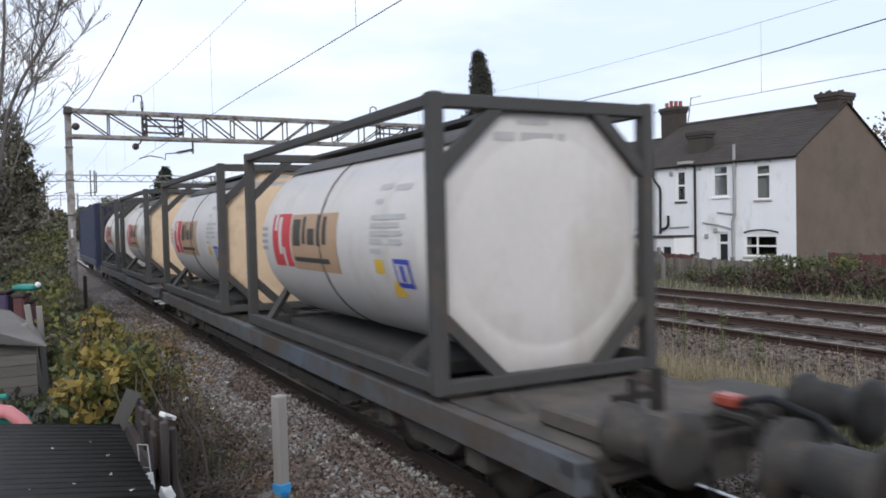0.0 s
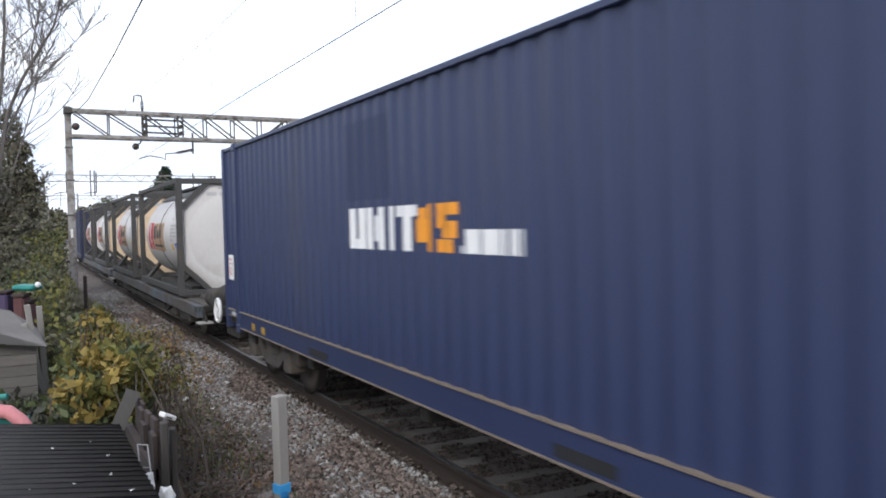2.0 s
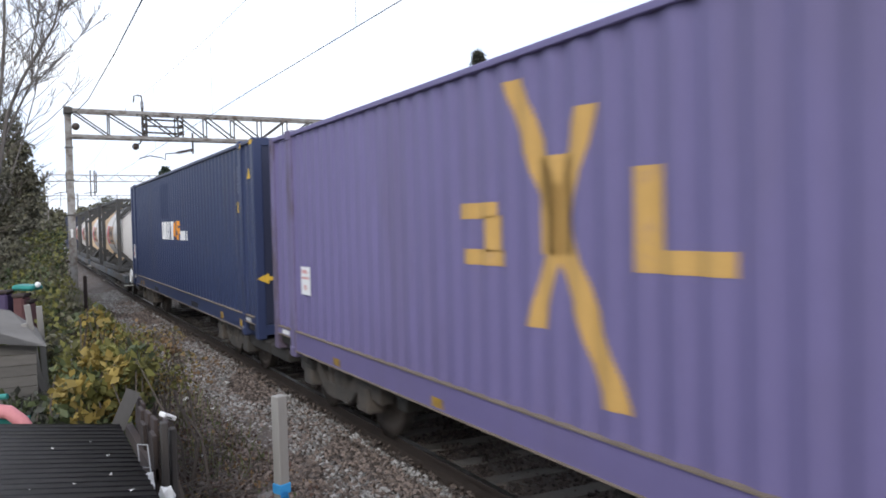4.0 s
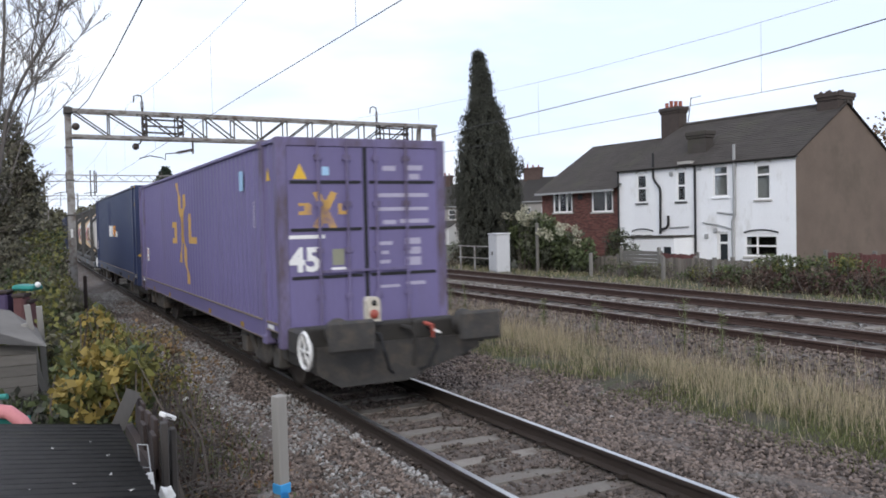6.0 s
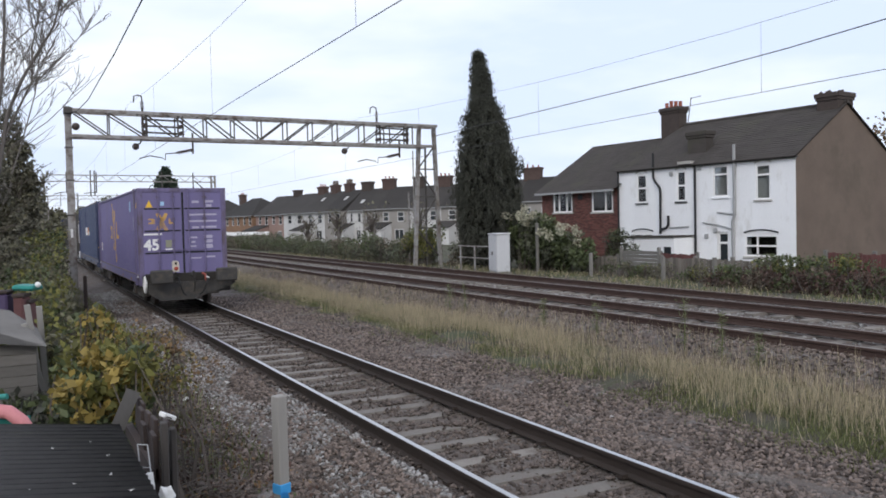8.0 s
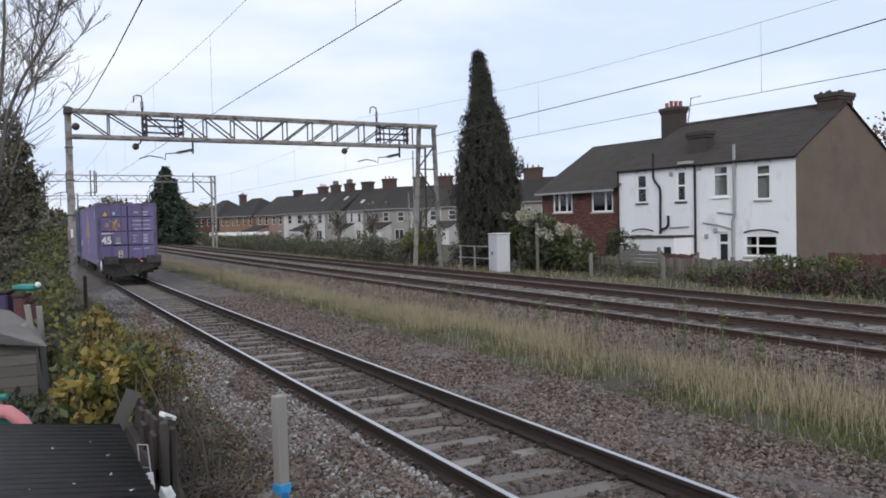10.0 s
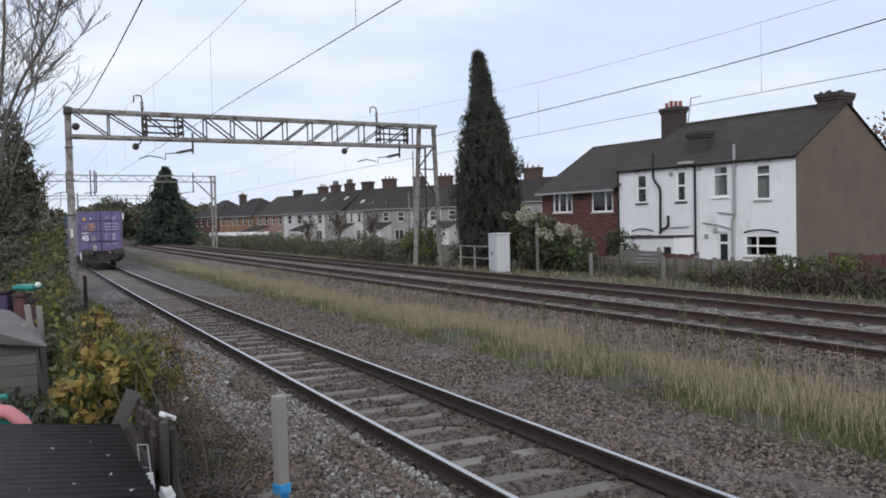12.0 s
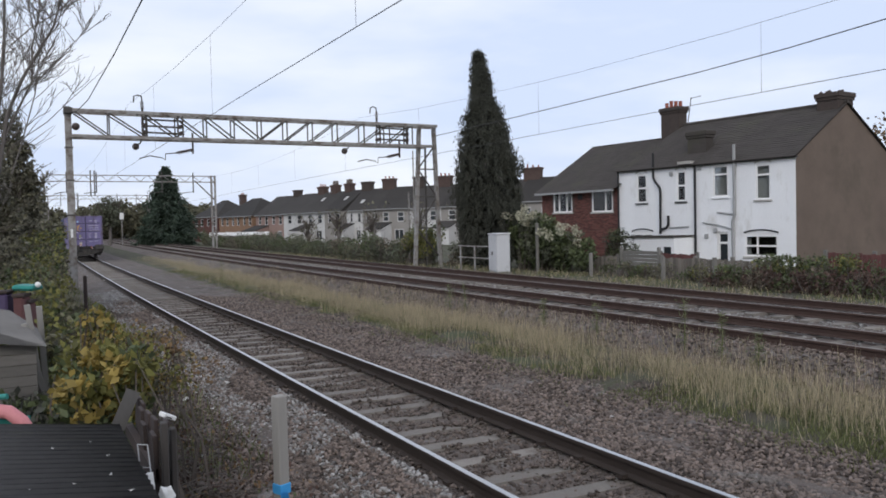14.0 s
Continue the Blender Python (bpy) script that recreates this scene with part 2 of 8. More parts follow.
M["buffer_steel"] = material("greasy_buffer_steel", (0.048, 0.045, 0.043), 0.7, metal=0.1, vary=0.35, scale=5, fine=40, bump=0.1, dirt=(0.09, 0.075, 0.06), dirt_amount=0.4, dirt_scale=6)
M["steel_dark"] = material("dark_weathered_steel", (0.085, 0.078, 0.072), 0.8, metal=0.2, vary=0.3, scale=2, fine=40, bump=0.1)
M["insulator"] = material("brown_porcelain", (0.05, 0.035, 0.03), 0.35, vary=0.1, bump=0.0)
M["wire"] = material("dull_copper_wire", (0.07, 0.068, 0.066), 0.7, metal=0.3, vary=0.1, bump=0.0)


def glass():
    m = bpy.data.materials.new("window_glass")
    m.use_nodes = True
    b = m.node_tree.nodes["Principled BSDF"]
    b.inputs["Base Color"].default_value = (0.03, 0.035, 0.04, 1)
    b.inputs["Roughness"].default_value = 0.08
    b.inputs["Specular IOR Level"].default_value = 0.6
    return m


M["glass"] = glass()
# ---- ground and tracks ----
def build_ground():
    """One sheet of ground, fine near the tracks and coarse to the horizon."""
    xs = [-1500, -500, -150, -60, -25, -10, -5, -2, -1, 0] + [0.3 * i for i in range(1, 70)] + [22, 24, 27, 32, 40, 60, 100, 200, 500, 1500]
    ys = [-800, -200, -60, -20, -8] + [-4 + 0.5 * i for i in range(0, 110)] + [52, 55, 59, 64, 70, 77, 85, 95, 107, 120, 135, 150, 170, 195, 225, 260, 320, 420, 600, 1000, 2500]
    verts, faces = [], []
    for y in ys:
        for x in xs:
            b = bend(min(y, 300)) * (1 if -1 < x < 60 else 0.5)
            X = x + b
            z = ground_z(X, min(y, 300))
            if (-4 < x < 2.7 or 6 < x < 9.6 or 17 < x < 30) and -5 < y < 80:
                z += 0.05 * (noise.noise(Vector((X * 0.9, y * 0.9, 0))))
                if 0.2 < x < 2.4:
                    z += 0.07 * noise.noise(Vector((X * 2.1, y * 2.1, 4)))
            verts.append((X, y, z))
    w = len(xs)
    mats = []
    for j in range(len(ys) - 1):
        for i in range(w - 1):
            faces.append((j * w + i, j * w + i + 1, (j + 1) * w + i + 1, (j + 1) * w + i))
            x = (xs[i] + xs[i + 1]) / 2
            mats.append(0 if (1.5 < x < 7.4 or 9.7 < x < 17.2) else 1)
    me = bpy.data.meshes.new("ground")
    me.from_pydata(verts, [], faces)
    me.materials.append(M["ballast"])
    me.materials.append(M["soil"])
    me.polygons.foreach_set("material_index", mats)
    ob = new("ground", me)
    return tagged(ob, "grey-brown ballast and weedy soil between and beside the tracks", "ground", kind="structure")


build_ground()


def rail_mesh(bm_side, bm_top, x_of, z, y0, y1, step):
    """One rail swept along the curve: foot, web and head, with a bright running band."""
    prof = [(-0.07, -0.159), (0.07, -0.159), (0.07, -0.145), (0.012, -0.125), (0.010, -0.045), (0.036, -0.035), (0.036, -0.005), (0.030, -0.001), (-0.030, -0.001), (-0.036, -0.005), (-0.036, -0.035), (-0.010, -0.045), (-0.012, -0.125), (-0.07, -0.145)]
    prev = None
    prev_t = None
    y = y0
    while y <= y1 + 1e-6:
        X = x_of(y)
        ring = [bm_side.verts.new((X + a, y, z + b)) for a, b in prof]
        top = [bm_top.verts.new((X + a, y, z + b)) for a, b in ((-0.029, 0.0015), (0.029, 0.0015))]
        if prev:
            for k in range(len(prof)):
                bm_side.faces.new((prev[k], prev[(k + 1) % len(prof)], ring[(k + 1) % len(prof)], ring[k]))
            bm_top.faces.new((prev_t[0], prev_t[1], top[1], top[0]))
        prev, prev_t = ring, top
        y += step


def sleeper_mesh():
    bm = bm_new()
    L = 1.25
    xs = [-L, -0.95, -0.5, 0.5, 0.95, L]
    tops = [-0.02, 0.0, -0.03, -0.03, 0.0, -0.02]
    prev = None
    for x, t in zip(xs, tops):
        r = [bm.verts.new((x, a, b)) for a, b in ((-0.14, -0.16), (0.14, -0.16), (0.11, t), (-0.11, t))]
        if prev:
            for k in range(4):
                bm.faces.new((prev[k], prev[(k + 1) % 4], r[(k + 1) % 4], r[k]))
        else:
            bm.faces.new(r[::-1])
        prev = r
    bm.faces.new(prev)
    bmesh.ops.recalc_face_normals(bm, faces=bm.faces)
    return mesh_of("sleeper", bm, M["sleeper"])


SLEEPER = sleeper_mesh()


def build_track(name, label, centre, z, bright, pitch, y0, y1, y_parts):
    root = tagged(new(name), label, "track", kind="structure")
    side_mat = M["rail_side"] if bright else M["rail_rust_red"]
    for side in (-0.7525, 0.7525):
        a, b = bm_new(), bm_new()
        rail_mesh(a, b, lambda y: centre + bend(y) + side, z, -30, 260, 2.0)
        rail = part("rail", a, side_mat, root)
        part("rail_head", b, M["rail_top"] if bright else M["rail_worn"], rail, "bright worn running band" if bright else "")
    y, n = y0, 0
    rest = bm_new()
    while y < y1:
        m = pose(centre + bend(y) + random.uniform(-0.03, 0.03), y, z - 0.165 + random.uniform(-0.012, 0.008), random.uniform(-1, 1), random.uniform(0.0, 1.2), random.uniform(-1.2, 1.2))
        if y < y_parts:
            s = new("sleeper", SLEEPER)
            s.parent, s.matrix_basis = root, m
        else:
            t = SLEEPER.copy()
            t.transform(m)
            rest.from_mesh(t)
            bpy.data.meshes.remove(t)
        y += pitch
    part("distant_sleepers", rest, M["sleeper"], root, kind="stuff")
    # rail clips beside each rail foot near the camera
    clips = bm_new()
    y = y0
    while y < 26 and bright:
        for side in (-0.7525, 0.7525):
            for d in (-0.095, 0.095):
                X = centre + bend(y) + side + d
                box(clips, (X - 0.03, y - 0.045, z - 0.165), (X + 0.03, y + 0.045, z - 0.12))
        y += pitch
    if len(clips.verts):
        part("rail_clips", clips, M["rail_side"], root, kind="stuff")
    else:
        clips.free()
    return root


M["rail_worn"] = material("rail_head_dull", (0.24, 0.20, 0.18), 0.6, metal=0.4, vary=0.2, bump=0.05)
build_track("track_near", "near track with bright rails on worn concrete sleepers", 4.317, 0.0, True, 0.664, -2.058, 150.0, 60.0)
build_track("track_middle", "rusty-sided track on pale ballast", TRACK_A, FAR_Z, False, 0.68, 2.0, 150.0, 45.0)
build_track("track_far", "rusty-sided far track on pale ballast", TRACK_B, FAR_Z, False, 0.68, 2.0, 150.0, 45.0)
# ---- train ----
# distance of the rear container's door end along the track, by time
TRAVEL = [(0.0, -27.603), (0.5, -24.72), (1.0, -21.693), (1.5, -18.575), (2.0, -15.392), (2.5, -12.218), (3.0, -9.093), (3.5, -6.025), (4.0, -2.964), (4.5, 0.165), (5.0, 3.432), (5.5, 6.869), (6.0, 10.431), (6.5, 14.001), (7.0, 17.546), (7.5, 21.063), (8.0, 24.573), (8.5, 28.092), (9.0, 31.636), (9.5, 35.222), (10.0, 38.864), (10.5, 42.577), (11.0, 46.372), (11.5, 50.255), (12.0, 54.23), (12.5, 58.298), (13.0, 62.458), (13.5, 66.71), (14.0, 71.054)]
MOVING = []


def travel(t):
    t = min(max(t, 0.0), 14.0)
    i = min(int(t / 0.5), len(TRAVEL) - 2)
    f = t / 0.5 - i
    v = [s for _, s in TRAVEL]
    a, b = v[i], v[i + 1]
    m0 = (b - v[i - 1]) / 2 if i else b - a
    m1 = (v[i + 2] - a) / 2 if i + 2 < len(v) else b - a
    return a + f * (m0 + f * (3 * (b - a) - 2 * m0 - m1 + f * (m0 + m1 - 2 * (b - a))))


def train_pose(q, length, t):
    """Pose of a thing that stands from q to q + length along the train; its own origin is mid-length at rail height, y forward."""
    a = travel(t) + q
    b = a + length
    xa, xb = near_x(a), near_x(b)
    return Matrix.Translation(((xa + xb) / 2, (a + b) / 2, 0)) @ Matrix.Rotation(-math.atan2(xb - xa, length), 4, "Z")


def rides(ob, q, length):
    ob.matrix_basis = train_pose(q, length, 0)
    MOVING.append((ob, q, length))
    return ob


def corrugated(bm, x, y0, y1, z0, z1, depth, pitch, outward, mi=0):
    """A trapezoid-corrugated side sheet in the plane x, its outer crests at x."""
    n = max(1, round((y1 - y0) / pitch))
    p = (y1 - y0) / n
    ys = []
    for k in range(n):
        b = y0 + k * p
        ys += [(b, 0), (b + p * 0.26, 0), (b + p * 0.5, 1), (b + p * 0.76, 1)]
    ys.append((y1, 0))
    prev = None
    for y, d in ys:
        X = x - outward * depth * d
        c = [bm.verts.new((X, y, z0)), bm.verts.new((X, y, z1))]
        if prev:
            bm.faces.new((prev[0], c[0], c[1], prev[1]) if outward > 0 else (c[0], prev[0], prev[1], c[1])).material_index = mi
        prev = c


def corrugated_end(bm, y, x0, x1, z0, z1, depth, pitch, outward):
    n = max(1, round((x1 - x0) / pitch))
    p = (x1 - x0) / n
    xs = []
    for k in range(n):
        b = x0 + k * p
        xs += [(b, 0), (b + p * 0.26, 0), (b + p * 0.5, 1), (b + p * 0.76, 1)]
    xs.append((x1, 0))
    prev = None
    for x, d in xs:
        Y = y - outward * depth * d
        c = [bm.verts.new((x, Y, z0)), bm.verts.new((x, Y, z1))]
        if prev:
            bm.faces.new((c[0], prev[0], prev[1], c[1]) if outward > 0 else (prev[0], c[0], c[1], prev[1]))
        prev = c


def container(name, label, q, zb, h, paint, frame_paint, post_paint, L=13.716):
    """A 45 foot box container: corrugated sides, rails, posts at the ends and at the 40 foot marks."""
    W = 2.5
    root = rides(thing(name, label, "container"), q, L)
    y0, y1, x = -L / 2, L / 2, W / 2
    zt = zb + h
    for s in (-1, 1):
        bm = bm_new()
        for a, b in ((y0 + 0.16, y0 + 0.72), (y0 + 0.92, y1 - 0.92), (y1 - 0.72, y1 - 0.16)):
            corrugated(bm, s * (x - 0.03), a, b, zb + 0.25, zt - 0.07, 0.027, 0.278, s)
        part("side_wall", bm, paint, root)
        for a, b, low in ((y0 + 0.16, y0 + 0.72, 0.15), (y0 + 0.92, y1 - 0.92, 0.0), (y1 - 0.72, y1 - 0.16, 0.15)):
            bm = bm_new()
            xa, xb = sorted((s * (x - 0.012), s * (x - 0.07)))
            box(bm, (xa, a, zb + low), (xb, b, zb + 0.25), bevel=0.006)
            rail = part("bottom_rail", bm, frame_paint, root)
            for z, t in ((zb + low - 0.004, 0.014), (zb + 0.246, 0.014)):
                bm = bm_new()
                xa, xb = sorted((s * (x - 0.05), s * (x + 0.003)))
                box(bm, (xa, a, z), (xb, b, z + t))
                part("rail_lip", bm, M["lip"], rail, "rust-stained lip of the bottom rail")
        bm = bm_new()
        xa, xb = sorted((s * x - s * 0.005, s * (x - 0.065)))
        box(bm, (xa, y0 + 0.1, zt - 0.075), (xb, y1 - 0.1, zt - 0.02), bevel=0.008)
        part("top_rail", bm, frame_paint, root)
        for yc, w in ((y0 + 0.08, 0.16), (y0 + 0.82, 0.2), (y1 - 0.82, 0.2), (y1 - 0.08, 0.16)):
            bm = bm_new()
            xa, xb = sorted((s * (x + 0.0), s * (x - 0.14)))
            box(bm, (xa, yc - w / 2, zb - 0.06), (xb, yc + w / 2, zt - 0.01), bevel=0.012)
            part("corner_post", bm, post_paint, root)
        for yc in (y0 + 0.82, y1 - 0.82):
            for z in (zb - 0.07, zt - 0.118):
                bm = bm_new()
                xa, xb = sorted((s * (x + 0.012), s * (x - 0.16)))
                box(bm, (xa, yc - 0.09, z - 0.002), (xb, yc + 0.09, z + 0.122), bevel=0.01)
                part("corner_casting", bm, post_paint, root)
    bm = bm_new()
    box(bm, (-x + 0.05, y0 + 0.05, zt - 0.06), (x - 0.05, y1 - 0.05, zt - 0.02))
    part("roof", bm, paint, root)
    bm = bm_new()
    box(bm, (-x + 0.06, y0 + 0.05, zb + 0.03), (x - 0.06, y1 - 0.05, zb + 0.14))
    part("floor_frame", bm, M["wagon_dark"], root)
    bm = bm_new()
    corrugated_end(bm, y1 - 0.03, -x + 0.13, x - 0.13, zb + 0.12, zt - 0.1, 0.045, 0.25, 1)
    part("front_wall", bm, paint, root)
    for y in (y0 + 0.06, y1 - 0.06):
        bm = bm_new()
        box(bm, (-x + 0.12, y - 0.055, zt - 0.13), (x - 0.12, y + 0.055, zt - 0.012), bevel=0.008)
        part("header", bm, post_paint, root)
        bm = bm_new()
        box(bm, (-x + 0.12, y - 0.055, zb), (x - 0.12, y + 0.055, zb + 0.15), bevel=0.008)
        part("door_sill", bm, post_paint, root)
    return root


def container_doors(root, zb, h, paint, seal, sy, rod):
    """Two ribbed door leaves with locking rods at the end y = sy."""
    W = 2.5
    for s in (-1, 1):
        x0, x1 = sorted((s * 0.012, s * (W / 2 - 0.13)))
        bm = bm_new()
        box(bm, (x0, sy + 0.02, zb + 0.16), (x1, sy + 0.07, zb + h - 0.13), bevel=0.008)
        leaf = part("door", bm, paint, root)
        hh = h - 0.30
        for k in (0.29, 0.55, 0.81):
            bm = bm_new()
            z = zb + 0.16 + hh * k
            box(bm, (x0 + 0.05, sy + 0.012, z - 0.022), (x1 - 0.05, sy + 0.0205, z + 0.022))
            part("panel_groove", bm, seal, leaf)
        bm = bm_new()
        xe = s * 0.006
        box(bm, (xe - 0.02, sy + 0.008, zb + 0.16), (xe + 0.02, sy + 0.0195, zb + h - 0.13))
        part("seal", bm, seal, leaf)
        for xr in ((-0.68, -0.27) if s < 0 else (0.16, 0.62)):
            bm = bm_new()
            tube(bm, [(xr, sy - 0.012, zb + 0.05), (xr, sy - 0.012, zb + h - 0.03)], 0.021, 8)
            for k in (0.03, 0.2, 0.45, 0.7, 0.95):
                z = zb + 0.1 + (h - 0.25) * k
                box(bm, (xr - 0.05, sy - 0.022, z - 0.035), (xr + 0.05, sy + 0.0195, z + 0.035))
            hz = zb + 0.95
            box(bm, (min(xr, xr - s * 0.4), sy - 0.035, hz - 0.018), (max(xr, xr - s * 0.4), sy - 0.018, hz + 0.018))
            part("locking_rod", bm, rod, leaf)
    return root


def bars(parent, mat, rows, face, name="printed_bars", label="", thick=0.003, kind=""):
    """Unreadable print as plain bars: rows of (u, z, width, height); face maps (u, z, out) to a place."""
    bm = bm_new()
    for u, z, w, h in rows:
        p = [face(u, z, 0), face(u + w, z, 0), face(u + w, z + h, 0), face(u, z + h, 0)]
        p2 = [face(u, z, thick), face(u + w, z, thick), face(u + w, z + h, thick), face(u, z + h, thick)]
        a = [bm.verts.new(v) for v in p]
        b = [bm.verts.new(v) for v in p2]
        bm.faces.new(b)
        for k in range(4):
            bm.faces.new((a[k], a[(k + 1) % 4], b[(k + 1) % 4], b[k]))
    bmesh.ops.recalc_face_normals(bm, faces=bm.faces)
    return part(name, bm, mat, parent, label, kind=kind)


def side_face(x):
    """Left side of a thing on the train, seen from the camera: u runs backward from the front, to the viewer's right."""
    return lambda u, z, o: Vector((x - o, -u, z))


def rear_face(y):
    return lambda u, z, o: Vector((u, y - o, z))


# text on the left side: letter x runs along -y, letter y runs up, facing -x
SIDE_TEXT = Matrix(((0, 0, -1, 0), (-1, 0, 0, 0), (0, 1, 0, 0), (0, 0, 0, 1)))
REAR_TEXT = Matrix(((1, 0, 0, 0), (0, 0, -1, 0), (0, 1, 0, 0), (0, 0, 0, 1)))


def build_purple():
    zb, h = 0.70, 2.77
    c = container("purple_container", "faded purple 45 foot container with rust-streaked frame and ochre side lettering", 0.0, zb, h, M["purple"], M["purple"], M["rust_purple"])
    y0 = -13.716 / 2
    container_doors(c, zb, h, M["purple"], M["black_rubber"], y0, M["rust_purple"])
    return c


BLUE_LENGTH = 14.45


def build_blue():
    zb, h = 0.69, 2.89
    c = container("blue_container", "dark blue corrugated 45 foot container with white and orange wordmark", 14.588, zb, h, M["blue"], M["blue"], M["blue"], BLUE_LENGTH)
    # doors darker than the sides: shade of the gap behind is in the colour
    container_doors(c, zb, h, M["blue_dark"], M["blue_dark"], -BLUE_LENGTH / 2, M["blue_dark"])
    return c


def build_far_box():
    c = container("dark_blue_container", "dark navy blue 45 foot container with white 45 on its doors", 67.95, 0.62, 2.9, M["blue_dark"], M["blue_dark"], M["blue_dark"])
    container_doors(c, 0.62, 2.9, M["blue_dark"], M["black_rubber"], -13.716 / 2, M["steel_dark"])
    text_part("45", 0.42, M["white_paint"], c, Matrix.Translation((-0.95, -13.716 / 2 + 0.015, 1.75)) @ REAR_TEXT, bold=0.012)
    return c


PURPLE, BLUE, FARBOX = build_purple(), build_blue(), build_far_box()


def tank_container(q, rear_mat, label):
    """A 20 foot tank in an open steel frame with octagonal end plates."""
    L, W, zb, h = 6.25, 2.44, 0.80, 2.58
    root = rides(thing("tank_container", label, "tank container", group="tank containers on the train"), q, L)
    x, y0, y1, zt = W / 2, -L / 2, L / 2, zb + h
    zc = zb + h / 2 + 0.02
    r = 1.12
    # barrel with domed ends
    bm = bm_new()
    prof = [(0.02, y0 + 0.2), (0.55, y0 + 0.22), (0.85, y0 + 0.27), (1.0, y0 + 0.34), (r - 0.03, y0 + 0.44), (r, y0 + 0.55), (r, y0 + 0.6), (r, y1 - 0.72), (r, y1 - 0.68), (r - 0.03, y1 - 0.52), (1.0, y1 - 0.38), (0.85, y1 - 0.27), (0.55, y1 - 0.17), (0.02, y1 - 0.12)]
    lathe(bm, prof, Matrix.Translation((0, 0, zc)), 40)
    bmesh.ops.recalc_face_normals(bm, faces=bm.faces)
    barrel = part("tank_barrel", bm, M["tank"], root)
    for yy in (0.05,):
        bm = bm_new()
        lathe(bm, [(r + 0.004, yy - 0.016), (r + 0.012, yy - 0.012), (r + 0.012, yy + 0.012), (r + 0.004, yy + 0.016)], Matrix.Translation((0, 0, zc)), 40)
        part("strap", bm, M["tank_frame"], barrel)
    # octagonal end plates
    for ys, mat, nm in ((y0 + 0.13, rear_mat, "end_plate"),):
        bm = bm_new()
        d = 0.04 if ys < 0 else -0.04
        hx, hz, c = x - 0.165, h / 2 - 0.07, 0.60
        pts = [(-hx, -hz + c), (-hx + c, -hz), (hx - c, -hz), (hx, -hz + c), (hx, hz - c), (hx - c, hz), (-hx + c, hz), (-hx, hz - c)]
        n = 48
        oct_ = [Vector((p[0], p[1])) for p in pts]

        def edge_at(ang, k):
            dv = Vector((math.cos(ang), math.sin(ang)))
            best = 9.0
            for i in range(8):
                p, q = oct_[i], oct_[(i + 1) % 8]
                e = q - p
                den = dv.x * e.y - dv.y * e.x
                if abs(den) > 1e-9:
                    t = (p.x * e.y - p.y * e.x) / den
                    w = (p.x * dv.y - p.y * dv.x) / den
                    if t > 0 and -1e-6 <= w <= 1 + 1e-6:
                        best = min(best, t)
            return best * k

        angs = sorted([2 * math.pi * i / n for i in range(n)] + [math.atan2(p.y, p.x) % (2 * math.pi) for p in oct_])
        rings = []
        for k, dy in ((1.0, 0.0), (0.985, -d * 0.5), (0.0, -d * 0.6), (0.95, -d * 0.55), (0.93, -d * 0.72), (0.6, -d * 0.9), (0.3, -d * 1.0)):
            ring = []
            for an in angs:
                R = edge_at(an, k) if k > 0.95 else (0.99 if k == 0.0 else 1.0 * k)
                ring.append(bm.verts.new((R * math.cos(an), ys + dy, zb + h / 2 + R * math.sin(an))))
            rings.append(ring)
        m_ = len(angs)
        for r0, r1 in zip(rings, rings[1:]):
            for k in range(m_):
                bm.faces.new((r0[k], r0[(k + 1) % m_], r1[(k + 1) % m_], r1[k])).smooth = True
        bm.faces.new(rings[-1])
        back = [bm.verts.new((v.co.x, ys + d * 2.5, v.co.z)) for v in rings[0]]
        for k in range(m_):
            bm.faces.new((rings[0][(k + 1) % m_], rings[0][k], back[k], back[(k + 1) % m_]))
        bm.faces.new(back)
        bmesh.ops.recalc_face_normals(bm, faces=bm.faces)
        part(nm, bm, mat, root, "smooth %s octagonal end plate" % ("cream" if mat is M["cream"] else "white"))
    # frame
    for ys in (y0, y1):
        inn = 0.15 if ys < 0 else -0.15
        ya, yb = sorted((ys, ys + inn))
        for s in (-1, 1):
            bm = bm_new()
            xa, xb = sorted((s * x, s * (x - 0.13)))
            box(bm, (xa, ya, zb), (xb, yb, zt), bevel=0.012)
            part("corner_post", bm, M["tank_frame"], root)
            for z0, z1 in ((zb + 0.08, zb + 0.70), (zt - 0.08, zt - 0.70)):
                bm = bm_new()
                bar(bm, (s * (x - 0.70), (ya + yb) / 2, z0), (s * (x - 0.06), (ya + yb) / 2, z1), 0.11, 0.10, up=(0, 1, 0))
                part("corner_brace", bm, M["tank_frame"], root)
        for z in (zb, zt - 0.13):
            bm = bm_new()
            box(bm, (-x + 0.1, ya + 0.015, z), (x - 0.1, yb - 0.015, z + 0.12), bevel=0.01)
            part("end_rail", bm, M["tank_frame"], root)
    for s in (-1, 1):
        for z, w in ((zb + 0.02, 0.15), (zt - 0.12, 0.10)):
            bm = bm_new()
            xa, xb = sorted((s * x, s * (x - 0.10)))
            box(bm, (xa, y0 + 0.1, z), (xb, y1 - 0.1, z + w), bevel=0.01)
            part("side_rail", bm, M["tank_frame"], root)
        for k in (-1, 1):
            bm = bm_new()
            bar(bm, (s * (x - 0.06), k * 2.2, zb + 0.12), (s * 0.75, k * 2.55, zb + 0.55), 0.09)
            part("saddle_brace", bm, M["tank_frame"], root)
        # heat shield lip along the upper side of the barrel
        bm = bm_new()
        prev = None
